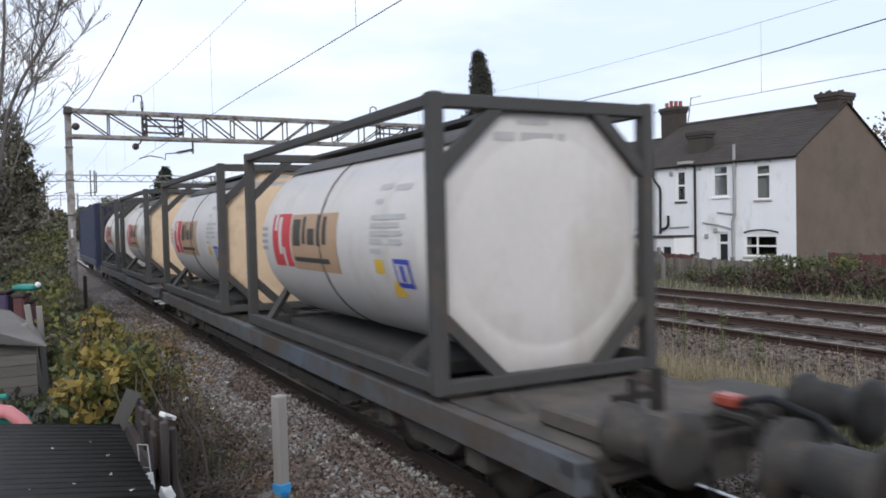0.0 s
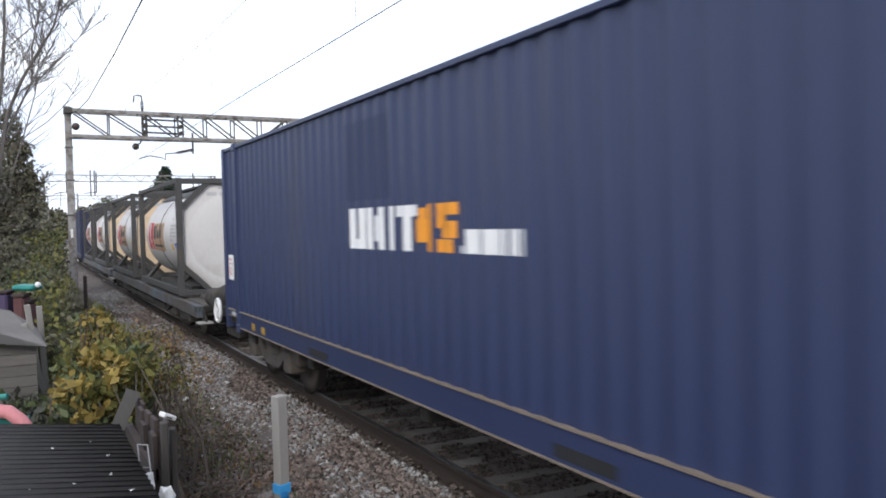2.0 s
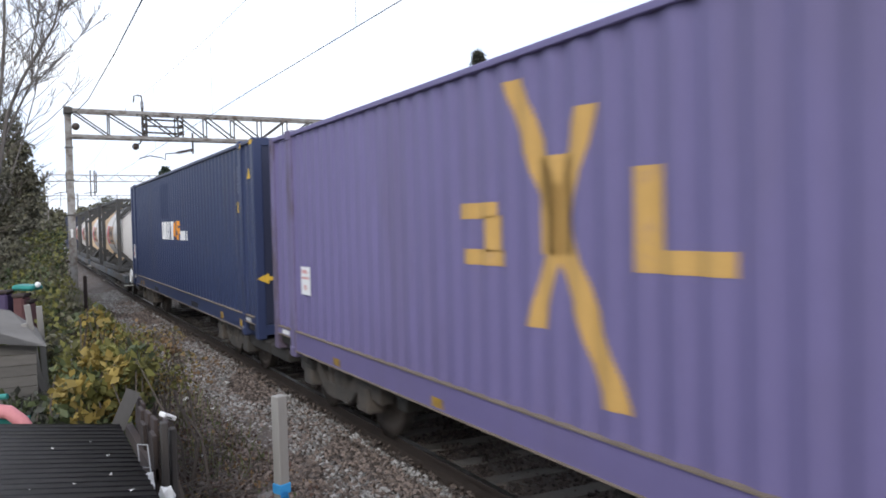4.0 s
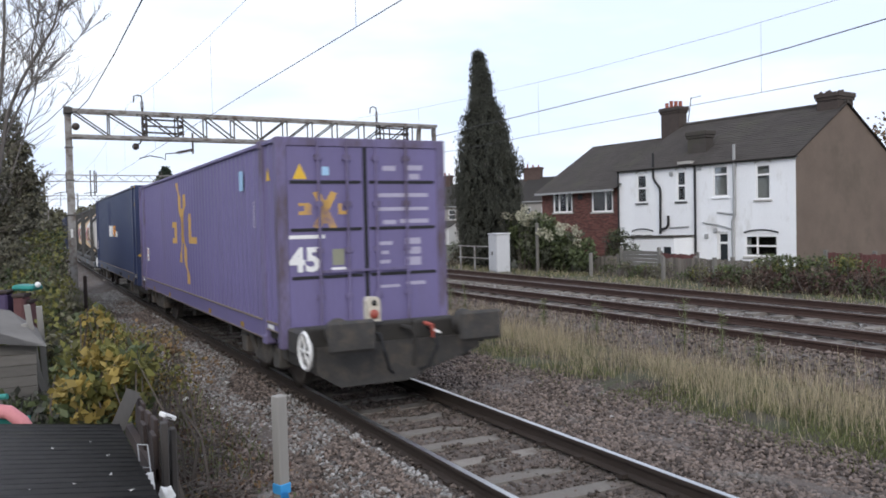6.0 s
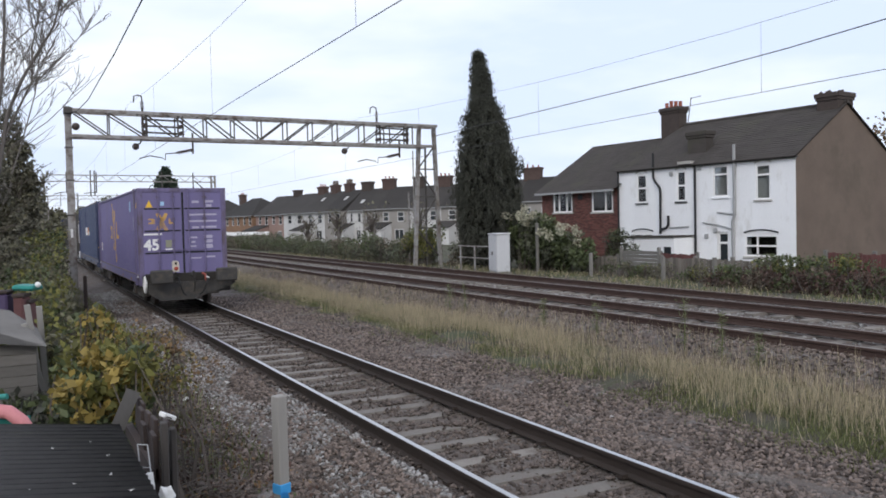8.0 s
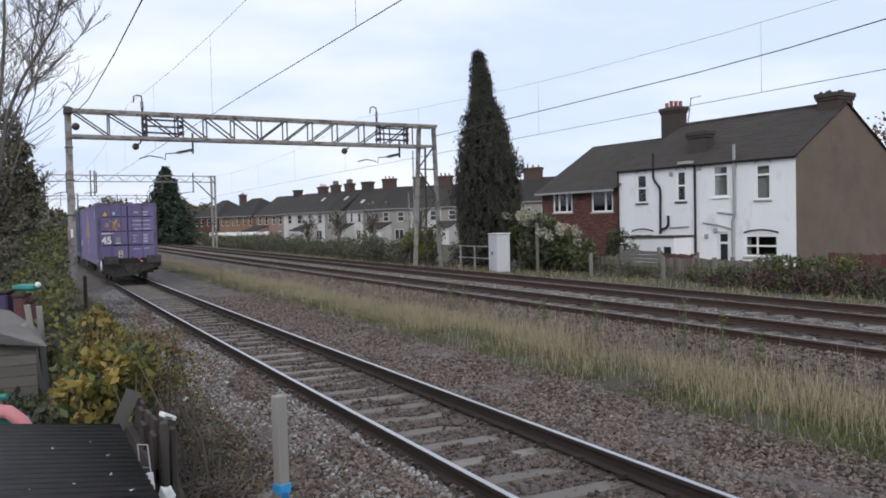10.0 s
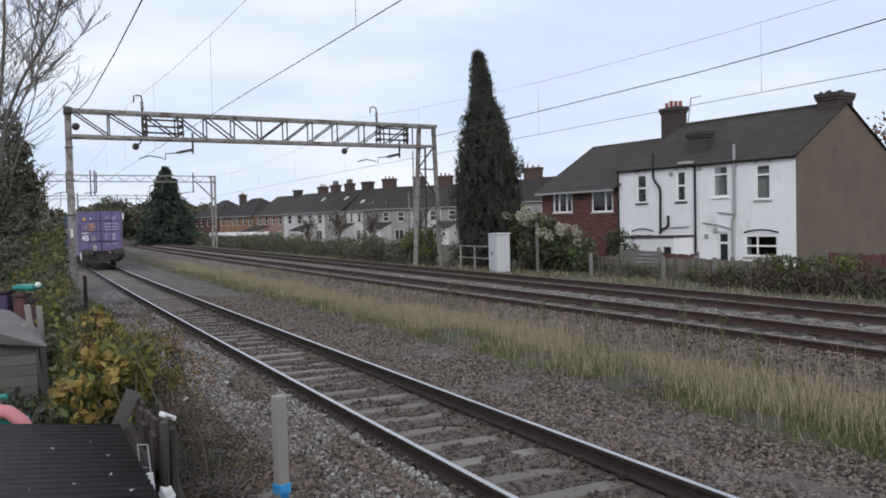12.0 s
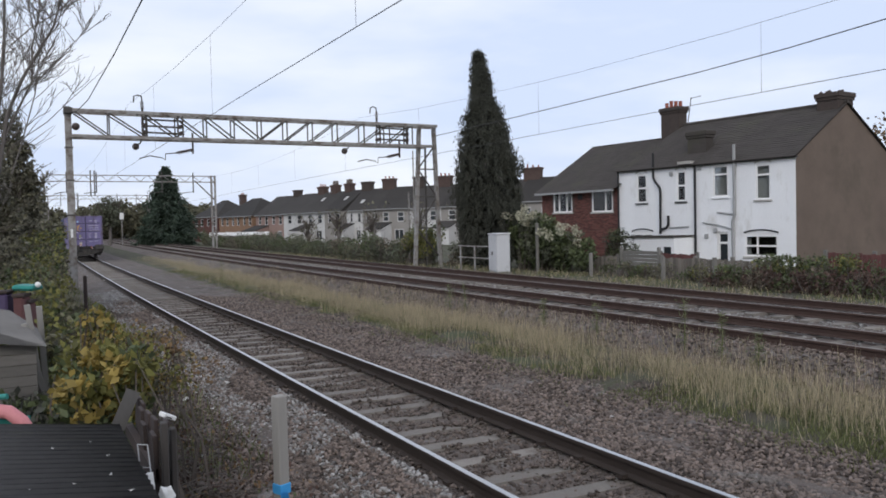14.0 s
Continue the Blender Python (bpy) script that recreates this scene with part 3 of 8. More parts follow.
        for a in (52, 60, 68, 76):
            p = [bm.verts.new((s * (r + 0.03) * math.cos(math.radians(a)), yy, zc + (r + 0.03) * math.sin(math.radians(a)))) for yy in (y0 + 0.6, y1 - 0.6)]
            if prev:
                bm.faces.new((prev[0], prev[1], p[1], p[0]))
            prev = p
        r2 = bmesh.ops.solidify(bm, geom=bm.faces[:], thickness=0.012)
        part("top_shield", bm, M["tank_frame"], root)
    bm = bm_new()
    box(bm, (-0.28, y0 + 0.3, zt - 0.09), (0.28, y1 - 0.3, zt - 0.05))
    part("walkway", bm, M["tank_frame"], root)
    for s in (-1, 1):
        bm = bm_new()
        for k in range(7):
            yy = y1 - 0.2
            bar(bm, (s * 0.25 + 0.0, yy, zb + 0.3 + 0.3 * k), (s * 0.25 + 0.35, yy, zb + 0.3 + 0.3 * k), 0.03)
        part("ladder_rungs", bm, M["tank_frame"], root)
    bm = bm_new()
    box(bm, (-0.8, y0 + 0.8, zb + 0.02), (0.8, y1 - 0.8, zb + 0.14))
    part("underframe", bm, M["tank_frame"], root)
    return root


TANKS = [tank_container(33.62, M["tank"], "white tank container in a grey frame with red and tan panel"),
         tank_container(41.67, M["cream"], "white tank container with cream octagonal end in a grey frame"),
         tank_container(50.95, M["cream"], "white tank container with cream octagonal end in a grey frame"),
         tank_container(58.9, M["tank"], "white tank container with white end in a grey frame")]

WHEELS = []


def wheelset(parent, y):
    """Two wheels on an axle that turns."""
    ax = new("wheelset")
    ax.parent, ax.matrix_basis = parent, pose(0, y, 0.42)
    WHEELS.append(ax)
    for s in (-1, 1):
        bm = bm_new()
        m = Matrix.Rotation(radians(90), 4, "Z")
        xo = s * 0.7525
        lathe(bm, [(0.10, -0.10), (0.12, -0.06), (0.33, -0.045), (0.42, -0.067), (0.42, 0.04), (0.45, 0.067) if s else (0, 0), (0.33, 0.04), (0.12, 0.06), (0.10, 0.08)], Matrix.Translation((xo, 0, 0)) @ m, 28)
        bmesh.ops.recalc_face_normals(bm, faces=bm.faces)
        part("wheel", bm, M["wheel"], ax)
    bm = bm_new()
    tube(bm, [(-0.72, 0, 0), (0.72, 0, 0)], 0.08, 10)
    part("axle", bm, M["wagon_dark"], ax)


def bogie_frame(parent, y, wheelbase=1.8):
    """Side frames, springs and axle boxes of a bogie, with two turning wheelsets."""
    for s in (-1, 1):
        bm = bm_new()
        x = s * 1.0
        pts = [(-1.3, 0.50), (-0.65, 0.56), (-0.35, 0.34), (0.35, 0.34), (0.65, 0.56), (1.3, 0.50)]
        for (a, za), (b, zb) in zip(pts, pts[1:]):
            bar(bm, (x, y + a, za), (x, y + b, zb), 0.14, 0.16)
        for k in (-1, 1):
            box(bm, (x - 0.12, y + k * wheelbase / 2 - 0.15, 0.28), (x + 0.12, y + k * wheelbase / 2 + 0.15, 0.56), bevel=0.02)
        for k in (-0.22, 0, 0.22):
            tube(bm, [(x, y + k, 0.36), (x, y + k, 0.6)], 0.08, 10)
        part("bogie_side_frame", bm, M["wagon"], parent)
    bm = bm_new()
    box(bm, (-1.0, y - 0.2, 0.40), (1.0, y + 0.2, 0.58), bevel=0.02)
    part("bogie_bolster", bm, M["wagon_dark"], parent)
    for k in (-1, 1):
        wheelset(parent, y + k * wheelbase / 2)


def buffers(root, y, d, z=1.02, top=0.16, square=False):
    """Headstock with two buffers, a hook and hoses at the end y, facing along d."""
    bm = bm_new()
    ya, yb = sorted((y, y - d * 0.22))
    box(bm, (-1.22, ya, z - 0.30), (1.22, yb, z + top), bevel=0.02)
    part("headstock", bm, M["wagon_dark"], root)
    for s in (-1, 1):
        bm = bm_new()
        m = Matrix.Translation((s * 0.87, y, z)) @ (Matrix.Identity(4) if d > 0 else Matrix.Rotation(math.pi, 4, "Z"))
        if square:
            lathe(bm, [(0.17, 0.0), (0.17, 0.06), (0.14, 0.08), (0.14, 0.30), (0.11, 0.31), (0.11, 0.47)], m, 20)
            box(bm, (-0.30, 0.46, -0.19), (0.30, 0.53, 0.19), bevel=0.035, m=m)
        else:
            lathe(bm, [(0.19, 0.0), (0.19, 0.06), (0.15, 0.08), (0.15, 0.34), (0.125, 0.35), (0.125, 0.52), (0.23, 0.54), (0.225, 0.58), (0.12, 0.60)], m, 20)
        bmesh.ops.recalc_face_normals(bm, faces=bm.faces)
        part("buffer", bm, M["buffer_steel"], root)
    bm = bm_new()
    tube(bm, [(0, y, z), (0, y + d * 0.3, z), (0, y + d * 0.42, z - 0.05), (0, y + d * 0.40, z + 0.08), (0, y + d * 0.32, z + 0.1)], 0.035, 8)
    tube(bm, [(0, y + d * 0.33, z), (0.03, y + d * 0.36, z - 0.25), (0.0, y + d * 0.33, z - 0.45)], 0.025, 6)
    part("coupling_hook", bm, M["wagon_dark"], root)
    for xh in (-0.38, 0.38):
        bm = bm_new()
        tube(bm, [(xh, y, z - 0.05), (xh, y + d * 0.18, z - 0.05), (xh * 0.95, y + d * 0.27, z - 0.25), (xh * 0.7, y + d * 0.2, z - 0.5), (xh * 0.5, y + d * 0.12, z - 0.55)], 0.022, 8)
        part("brake_hose", bm, M["black_rubber"], root)


def handwheel(root, y, d, z=0.74, r=0.22):
    bm = bm_new()
    m = Matrix.Translation((-1.22, y, z)) @ Matrix.Rotation(radians(90), 4, "Z")
    ring_of(bm, r, 0.028, m)
    for k in range(6):
        a = math.pi * k / 3
        bar(bm, m @ Vector((0, 0, 0)), m @ Vector(((r - 0.01) * math.cos(a), 0, (r - 0.01) * math.sin(a))), 0.022)
    tube(bm, [(-1.25, y, z), (-1.0, y, z)], 0.03, 8)
    part("handbrake_wheel", bm, M["white_paint"], root, "white spoked handbrake wheel")


def low_wagon(q, label, rear, front):
    """Low container flat under a 45 foot box: two side sills, cross members, end platforms and bogies."""
    L = 15.2
    root = rides(thing("container_wagon", label, "wagon", group="wagons of the freight train"), q, L)
    h = L / 2
    for s in (-1, 1):
        bm = bm_new()
        xa, xb = sorted((s * 0.36, s * 0.48))
        box(bm, (xa, -h + 1.0, 0.44), (xb, h - 1.0, 0.62), bevel=0.01)
        part("side_sill", bm, M["wagon_dark"], root)
    for y in (-h + 1.7, -h + 4.4, 0.0, h - 4.4, h - 1.7):
        bm = bm_new()
        box(bm, (-1.12, y - 0.1, 0.48), (1.12, y + 0.1, 0.62), bevel=0.015)
        part("cross_member", bm, M["wagon_dark"], root)
    bm = bm_new()
    box(bm, (-0.2, -h + 0.4, 0.50), (0.2, h - 0.4, 0.61))
    part("centre_sill", bm, M["wagon_dark"], root)
    for k in (-1, 1):
        bogie_frame(root, k * (h - 2.5))
    for d, on in ((-1, rear), (1, front)):
        bm = bm_new()
        ya, yb = sorted((d * (h - 0.05), d * (h - 0.9)))
        box(bm, (-1.15, ya, 0.45), (1.15, yb, 0.62), bevel=0.02)
        part("end_platform", bm, M["wagon_dark"], root)
    return root


def build_wagons():
    # rear wagon: 0 is its container's door end
    a = low_wagon(-0.85, "low grimy container wagon with end buffers and handbrake wheel", True, False)
    b = low_wagon(14.3, "low grimy container wagon with handbrake wheel", False, True)
    for root, d in ((a, -1), (b, 1)):
        h = 15.2 / 2
        y = d * h
        bm = bm_new()
        ya, yb = sorted((y + d * 0.10, y - d * 0.75))
        if d < 0:
            box(bm, (-1.2, ya, 0.62), (1.2, yb, 0.94), bevel=0.03)
            outline = [(-1.16, 0.80), (-1.16, 0.48), (-0.86, 0.29), (0.05, 0.29), (0.35, 0.40), (1.1, 0.62), (1.1, 0.80)]
            a_ = [bm.verts.new((px_, y - 0.30, pz_)) for px_, pz_ in outline]
            b_ = [bm.verts.new((px_, y - 0.05, pz_)) for px_, pz_ in outline]
            bm.faces.new(a_)
            bm.faces.new(b_[::-1])
            for k in range(len(outline)):
                bm.faces.new((a_[k], b_[k], b_[(k + 1) % len(outline)], a_[(k + 1) % len(outline)]))
        else:
            box(bm, (-1.05, ya, 0.66), (1.05, yb, 0.88), bevel=0.03)
        bmesh.ops.recalc_face_normals(bm, faces=bm.faces)
        part("raised_end_frame", bm, M["buffer_steel"] if d < 0 else M["wagon_dark"], root)
        buffers(root, y + d * (0.24 if d < 0 else 0.34), d, 0.97 if d < 0 else 1.02, 0.06 if d < 0 else -0.12, d < 0)
        handwheel(root, y + d * (0.05 if d < 0 else 0.27), d, 0.74 if d < 0 else 0.83, 0.22 if d < 0 else 0.2)
        if d < 0:
            bm = bm_new()
            prof = [(-0.085, 1.08), (0.085, 1.08), (0.085, 1.33), (0.055, 1.38), (-0.055, 1.38), (-0.085, 1.33)]
            a_ = [bm.verts.new((-0.44 + q, y - 0.40, z)) for q, z in prof]
            b_ = [bm.verts.new((-0.44 + q, y - 0.26, z)) for q, z in prof]
            bm.faces.new(a_)
            bm.faces.new(b_[::-1])
            for k in range(6):
                bm.faces.new((a_[k], b_[k], b_[(k + 1) % 6], a_[(k + 1) % 6]))
            bmesh.ops.recalc_face_normals(bm, faces=bm.faces)
            lamp = part("tail_lamp", bm, M["lamp_cream"], root, "cream tail lamp box with dull red lens")
            for zz, rr, mt in ((1.17, 0.06, "lamp_red"), (1.31, 0.035, "black_rubber")):
                bm = bm_new()
                lathe(bm, [(rr, 0), (rr * 0.9, 0.02), (rr * 0.3, 0.03)], Matrix.Translation((-0.44, y - 0.40, zz)) @ Matrix.Rotation(math.pi, 4, "Z"), 14)
                bmesh.ops.recalc_face_normals(bm, faces=bm.faces)
                part("lens", bm, M[mt], lamp)
            bm = bm_new()
            bar(bm, (-0.44, y - 0.28, 0.9), (-0.44, y - 0.28, 1.09), 0.04)
            part("lamp_bracket", bm, M["wagon_dark"], root)
            # brake cock and folded hose beside the hook
            bm = bm_new()
            tube(bm, [(0.28, y - 0.33, 1.0), (0.34, y - 0.42, 0.98), (0.36, y - 0.43, 0.82)], 0.028, 8)
            part("brake_cock", bm, M["lamp_red"], root, "dull red brake cock")
            bm = bm_new()
            bar(bm, (0.36, y - 0.44, 0.92), (0.44, y - 0.46, 0.88), 0.03)
            part("cock_handle", bm, M["white_paint"], root)
    return a, b


def deck_wagon(q, L, label):
    """60 foot container flat with deep side sills for the tanks."""
    root = rides(thing("flat_wagon", label, "wagon", group="wagons of the freight train"), q, L)
    h = L / 2
    for s in (-1, 1):
        bm = bm_new()
        xa, xb = sorted((s * 1.08, s * 1.22))
        box(bm, (xa, -h, 0.50), (xb, h, 0.74), bevel=0.012)
        part("side_sill", bm, M["wagon_blue"], root, "grimy faded blue side sill")
        bm = bm_new()
        pts = [(-h + 3.6, 0.5), (-h + 4.4, 0.30), (h - 4.4, 0.30), (h - 3.6, 0.5)]
        for (a, za), (b, zb) in zip(pts, pts[1:]):
            bar(bm, (s * 1.1, a, za + 0.05), (s * 1.1, b, zb + 0.05), 0.08, 0.12)
        for k in range(5):
            y = -h + 4.6 + k * (L - 9.2) / 4
            bar(bm, (s * 1.1, y, 0.32), (s * 1.1, y, 0.52), 0.1)
        part("truss_rod", bm, M["wagon_dark"], root)
    n = int(L / 1.2)
    for k in range(n + 1):
        y = -h + 0.12 + k * (L - 0.24) / n
        bm = bm_new()
        box(bm, (-1.1, y - 0.07, 0.55), (1.1, y + 0.07, 0.725))
        part("cross_member", bm, M["wagon"], root)
    bm = bm_new()
    box(bm, (-0.32, -h, 0.42), (0.32, h, 0.735))
    part("centre_sill", bm, M["wagon"], root)
    for d in (-1, 1):
        bm = bm_new()
        ya, yb = sorted((d * (h - 0.02), d * (h - 2.0)))
        box(bm, (-1.07, ya, 0.70), (1.07, yb, 0.755), bevel=0.01)
        part("end_deck", bm, M["wagon"], root)
        bm = bm_new()
        box(bm, (-0.9, min(d * (h - 0.9), d * (h - 0.05)), 0.76), (1.05, max(d * (h - 0.9), d * (h - 0.05)), 0.90), bevel=0.02)
        part("raised_platform", bm, M["wagon"], root)
        buffers(root, d * h, d, 0.90, -0.16)
        for sx in (-1, 1):
            bm = bm_new()
            xa, xb = sorted((sx * 0.98, sx * 1.26))
            box(bm, (xa, min(d * (h + 0.05), d * (h + 0.4)), 0.42), (xb, max(d * (h + 0.05), d * (h + 0.4)), 0.45), bevel=0.006)
            step = part("footstep", bm, M["step_steel"], root, "pale worn steel footstep")
            bm = bm_new()
            for k in (0.1, 0.34):
                bar(bm, (sx * 1.1, d * (h + k), 0.44), (sx * 1.1, d * (h - 0.04 + k * 0.3), 0.66), 0.03)
            part("hanger", bm, M["wagon_dark"], step)
        bm = bm_new()
        bar(bm, (-0.55, d * (h - 0.25), 0.88), (-0.55, d * (h - 0.25), 1.16), 0.05)
        bar(bm, (-0.72, d * (h - 0.25), 1.04), (-0.38, d * (h - 0.25), 1.04), 0.05)
        bar(bm, (-0.28, d * (h - 0.3), 0.88), (-0.28, d * (h - 0.3), 1.2), 0.07)
        part("release_lever", bm, M["wagon_dark"], root)
        bm = bm_new()
        tube(bm, [(0.2, d * (h - 0.1), 0.92), (0.3, d * (h + 0.2), 1.0), (0.42, d * (h + 0.5), 0.9), (0.3, d * (h + 0.8), 0.8)], 0.03, 8)
        part("air_hose", bm, M["black_rubber"], root)
        bm = bm_new()
        box(bm, (0.14, min(d * (h - 0.2), d * h), 0.9), (0.3, max(d * (h - 0.2), d * h), 0.99), bevel=0.02)
        part("brake_valve", bm, M["lamp_red"], root, "dull red brake valve")
        bogie_frame(root, d * (h - 2.4))
    return root


build_wagons()
deck_wagon(31.7, 16.6, "grimy flat wagon with faded blue side sills carrying tanks")
deck_wagon(49.5, 16.6, "grimy flat wagon with faded blue side sills carrying tanks")
low_wagon(67.2, "low grimy container wagon under a navy container", False, False)
# ---- markings on the train ----
def corrugation(L=13.716, depth=0.027, pitch=0.278):
    """Breaks of the middle side panel: distance along the side and depth there."""
    ya, yb = -L / 2 + 0.92, L / 2 - 0.92
    n = max(1, round((yb - ya) / pitch))
    p = (yb - ya) / n
    out = []
    for k in range(n):
        b = ya + k * p
        out += [(b, 0.0), (b + p * 0.26, 0.0), (b + p * 0.5, depth), (b + p * 0.76, depth)]
    return out + [(yb, 0.0)]


FOLDS = corrugation()
BLUE_FOLDS = corrugation(BLUE_LENGTH)
M["yellow_worn"] = material("worn_yellow_marking", (0.42, 0.25, 0.03), 0.85, vary=0.4, scale=9, fine=40, bump=0.05, dirt=(0.10, 0.07, 0.05), dirt_amount=0.5, dirt_scale=14)


def painted(parent, mat, rects, name="painted_block", label="", lift=0.003, kind="", folds=FOLDS):
    """Paint that follows the folds of the left side: rects of (u, z, width, height), u running to the rear."""
    bm = bm_new()
    ys, ds = [f[0] for f in folds], [f[1] for f in folds]
    for u, z, w, h in rects:
        a, b = -u - w, -u
        cuts = [a] + [y for y in ys if a < y < b] + [b]
        prev = None
        for y in cuts:
            x = -(1.22 - float(np.interp(y, ys, ds))) - lift
            c = [bm.verts.new((x, y, z)), bm.verts.new((x, y, z + h))]
            if prev:
                bm.faces.new((prev[0], prev[1], c[1], c[0]))
            prev = c
    return part(name, bm, mat, parent, label, kind=kind)


def stroke(u0, z0, u1, z1, w, n=64):
    """A slanting stroke as a stack of thin rects."""
    return [(u0 + (u1 - u0) * (k + 0.5) / n - w / 2, z0 + (z1 - z0) * k / n, w, abs(z1 - z0) / n) for k in range(n)]


def painted_blue(parent, mat, rects, name, label="", lift=0.003):
    return painted(parent, mat, rects, name, label, lift, folds=BLUE_FOLDS)


def mark_blue():
    c = BLUE
    f0 = side_face(-1.226)
    f = lambda u, z, o: f0(u + 0.13, z, o)
    zl, zh = 2.03, 2.44
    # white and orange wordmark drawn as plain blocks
    white = [(-1.66, zl, 0.13, zh - zl), (-1.40, zl, 0.13, zh - zl), (-1.53, zl, 0.13, 0.1), (-1.21, zl, 0.14, zh - zl), (-1.05, zl + 0.08, 0.1, zh - zl - 0.16), (-0.93, zl, 0.14, zh - zl), (-0.70, zl, 0.16, zh - zl), (-0.36, zl, 0.15, zh - zl - 0.1), (-0.51, zh - 0.1, 0.47, 0.1)]
    for r in white:
        painted_blue(c, M["white_paint"], [(r[0] + 0.13, *r[1:])], "wordmark_block")
    for r in [(-0.10, zl + 0.08, 0.22, 0.2), (0.10, zl, 0.13, zh - zl), (-0.02, zl + 0.28, 0.1, 0.1), (0.31, zh - 0.1, 0.34, 0.1), (0.31, zl + 0.2, 0.12, 0.12), (0.36, zl + 0.12, 0.27, 0.14), (0.31, zl, 0.28, 0.11)]:
        painted_blue(c, M["orange"], [(r[0] + 0.13, *r[1:])], "wordmark_block")
    for r in [(0.68, zl, 0.07, 0.06), (0.80, zl, 0.2, 0.19), (1.06, zl, 0.22, 0.19), (1.33, zl, 0.08, 0.19), (1.44, zl, 0.08, 0.19), (1.55, zl, 0.08, 0.19)]:
        painted_blue(c, M["white_paint"], [(r[0] + 0.13, *r[1:])], "wordmark_block")
    painted_blue(c, M["blue_patch"], [(-1.60, 2.52, 1.1, 0.80)], "overpainted_patch", "darker overpainted patch", 0.0015)
    bars(c, M["white_paint"], [(-7.12, 1.43, 0.33, 0.40)], f, "label_plate", "white label with red print")
    bars(c, M["faded_red"], [(-7.09, 1.74, 0.2, 0.03), (-7.09, 1.68, 0.24, 0.02), (-7.0, 1.5, 0.06, 0.12), (-7.08, 1.48, 0.03, 0.16)], lambda u, z, o: side_face(-1.230)(u + 0.13, z, o), "label_print", kind="stuff")
    for u, z, w, h in ((5.83, 2.78, 0.10, 0.45), (5.83, 1.99, 0.10, 0.69), (5.83, 1.83, 0.10, 0.12), (6.02, 2.80, 0.12, 0.44)):
        n = int(h / 0.06)
        bars(c, M["faded_blue_print"], [(u, z + k * h / n, w * (0.7 + 0.3 * ((k * 5) % 3) / 2), h / n * 0.7) for k in range(n)], f, "printed_column", kind="stuff")
    bars(c, M["yellow"], [(6.02, 2.50, 0.13, 0.17)], f, "yellow_square")
    bm = bm_new()
    tri = [f(6.66, 2.99, 0.004), f(6.87, 2.99, 0.004), f(6.78, 3.16, 0.004)]
    bm.faces.new([bm.verts.new(p) for p in tri])
    part("warning_triangle", bm, M["yellow"], c)
    bars(c, M["yellow"], [(6.92, 3.48, 0.16, 0.06), (6.21, 3.46, 0.18, 0.08)], lambda u, z, o: side_face(-1.2505)(u + 0.13, z, o), "corner_mark", kind="stuff")
    for u in (4.62, 6.0, -5.2, -5.72):
        bars(c, M["yellow_worn"], [(u, 0.73, 0.19, 0.11)], lambda u, z, o: side_face(-1.2395)(u + 0.13, z, o), "yellow_rail_mark")
    bars(c, M["faint_print"], [(-6.95, 0.86, 0.34, 0.05), (6.40, 0.86, 0.3, 0.05)], lambda u, z, o: side_face(-1.2395)(u + 0.13, z, o), "rail_label", kind="stuff")
    # flat black plates: the dark inside of each recess is painted on
    for u in (-2.6, 2.4):
        bm = bm_new()
        box(bm, (-1.242, -u - 0.32, 0.73), (-1.2385, -u + 0.32, 0.82))
        part("fork_pocket", bm, M["black_rubber"], c)
    # yellow arrow at the rear end
    bm = bm_new()
    y0 = -BLUE_LENGTH / 2 - 0.006
    for q in (((-1.24, 1.52), (-1.06, 1.44), (-1.06, 1.60)), ((-1.06, 1.49), (-0.62, 1.49), (-0.62, 1.55), (-1.06, 1.55))):
        bm.faces.new([bm.verts.new((a, y0, b)) for a, b in q])
    bmesh.ops.recalc_face_normals(bm, faces=bm.faces)
    part("arrow_mark", bm, M["yellow"], c)


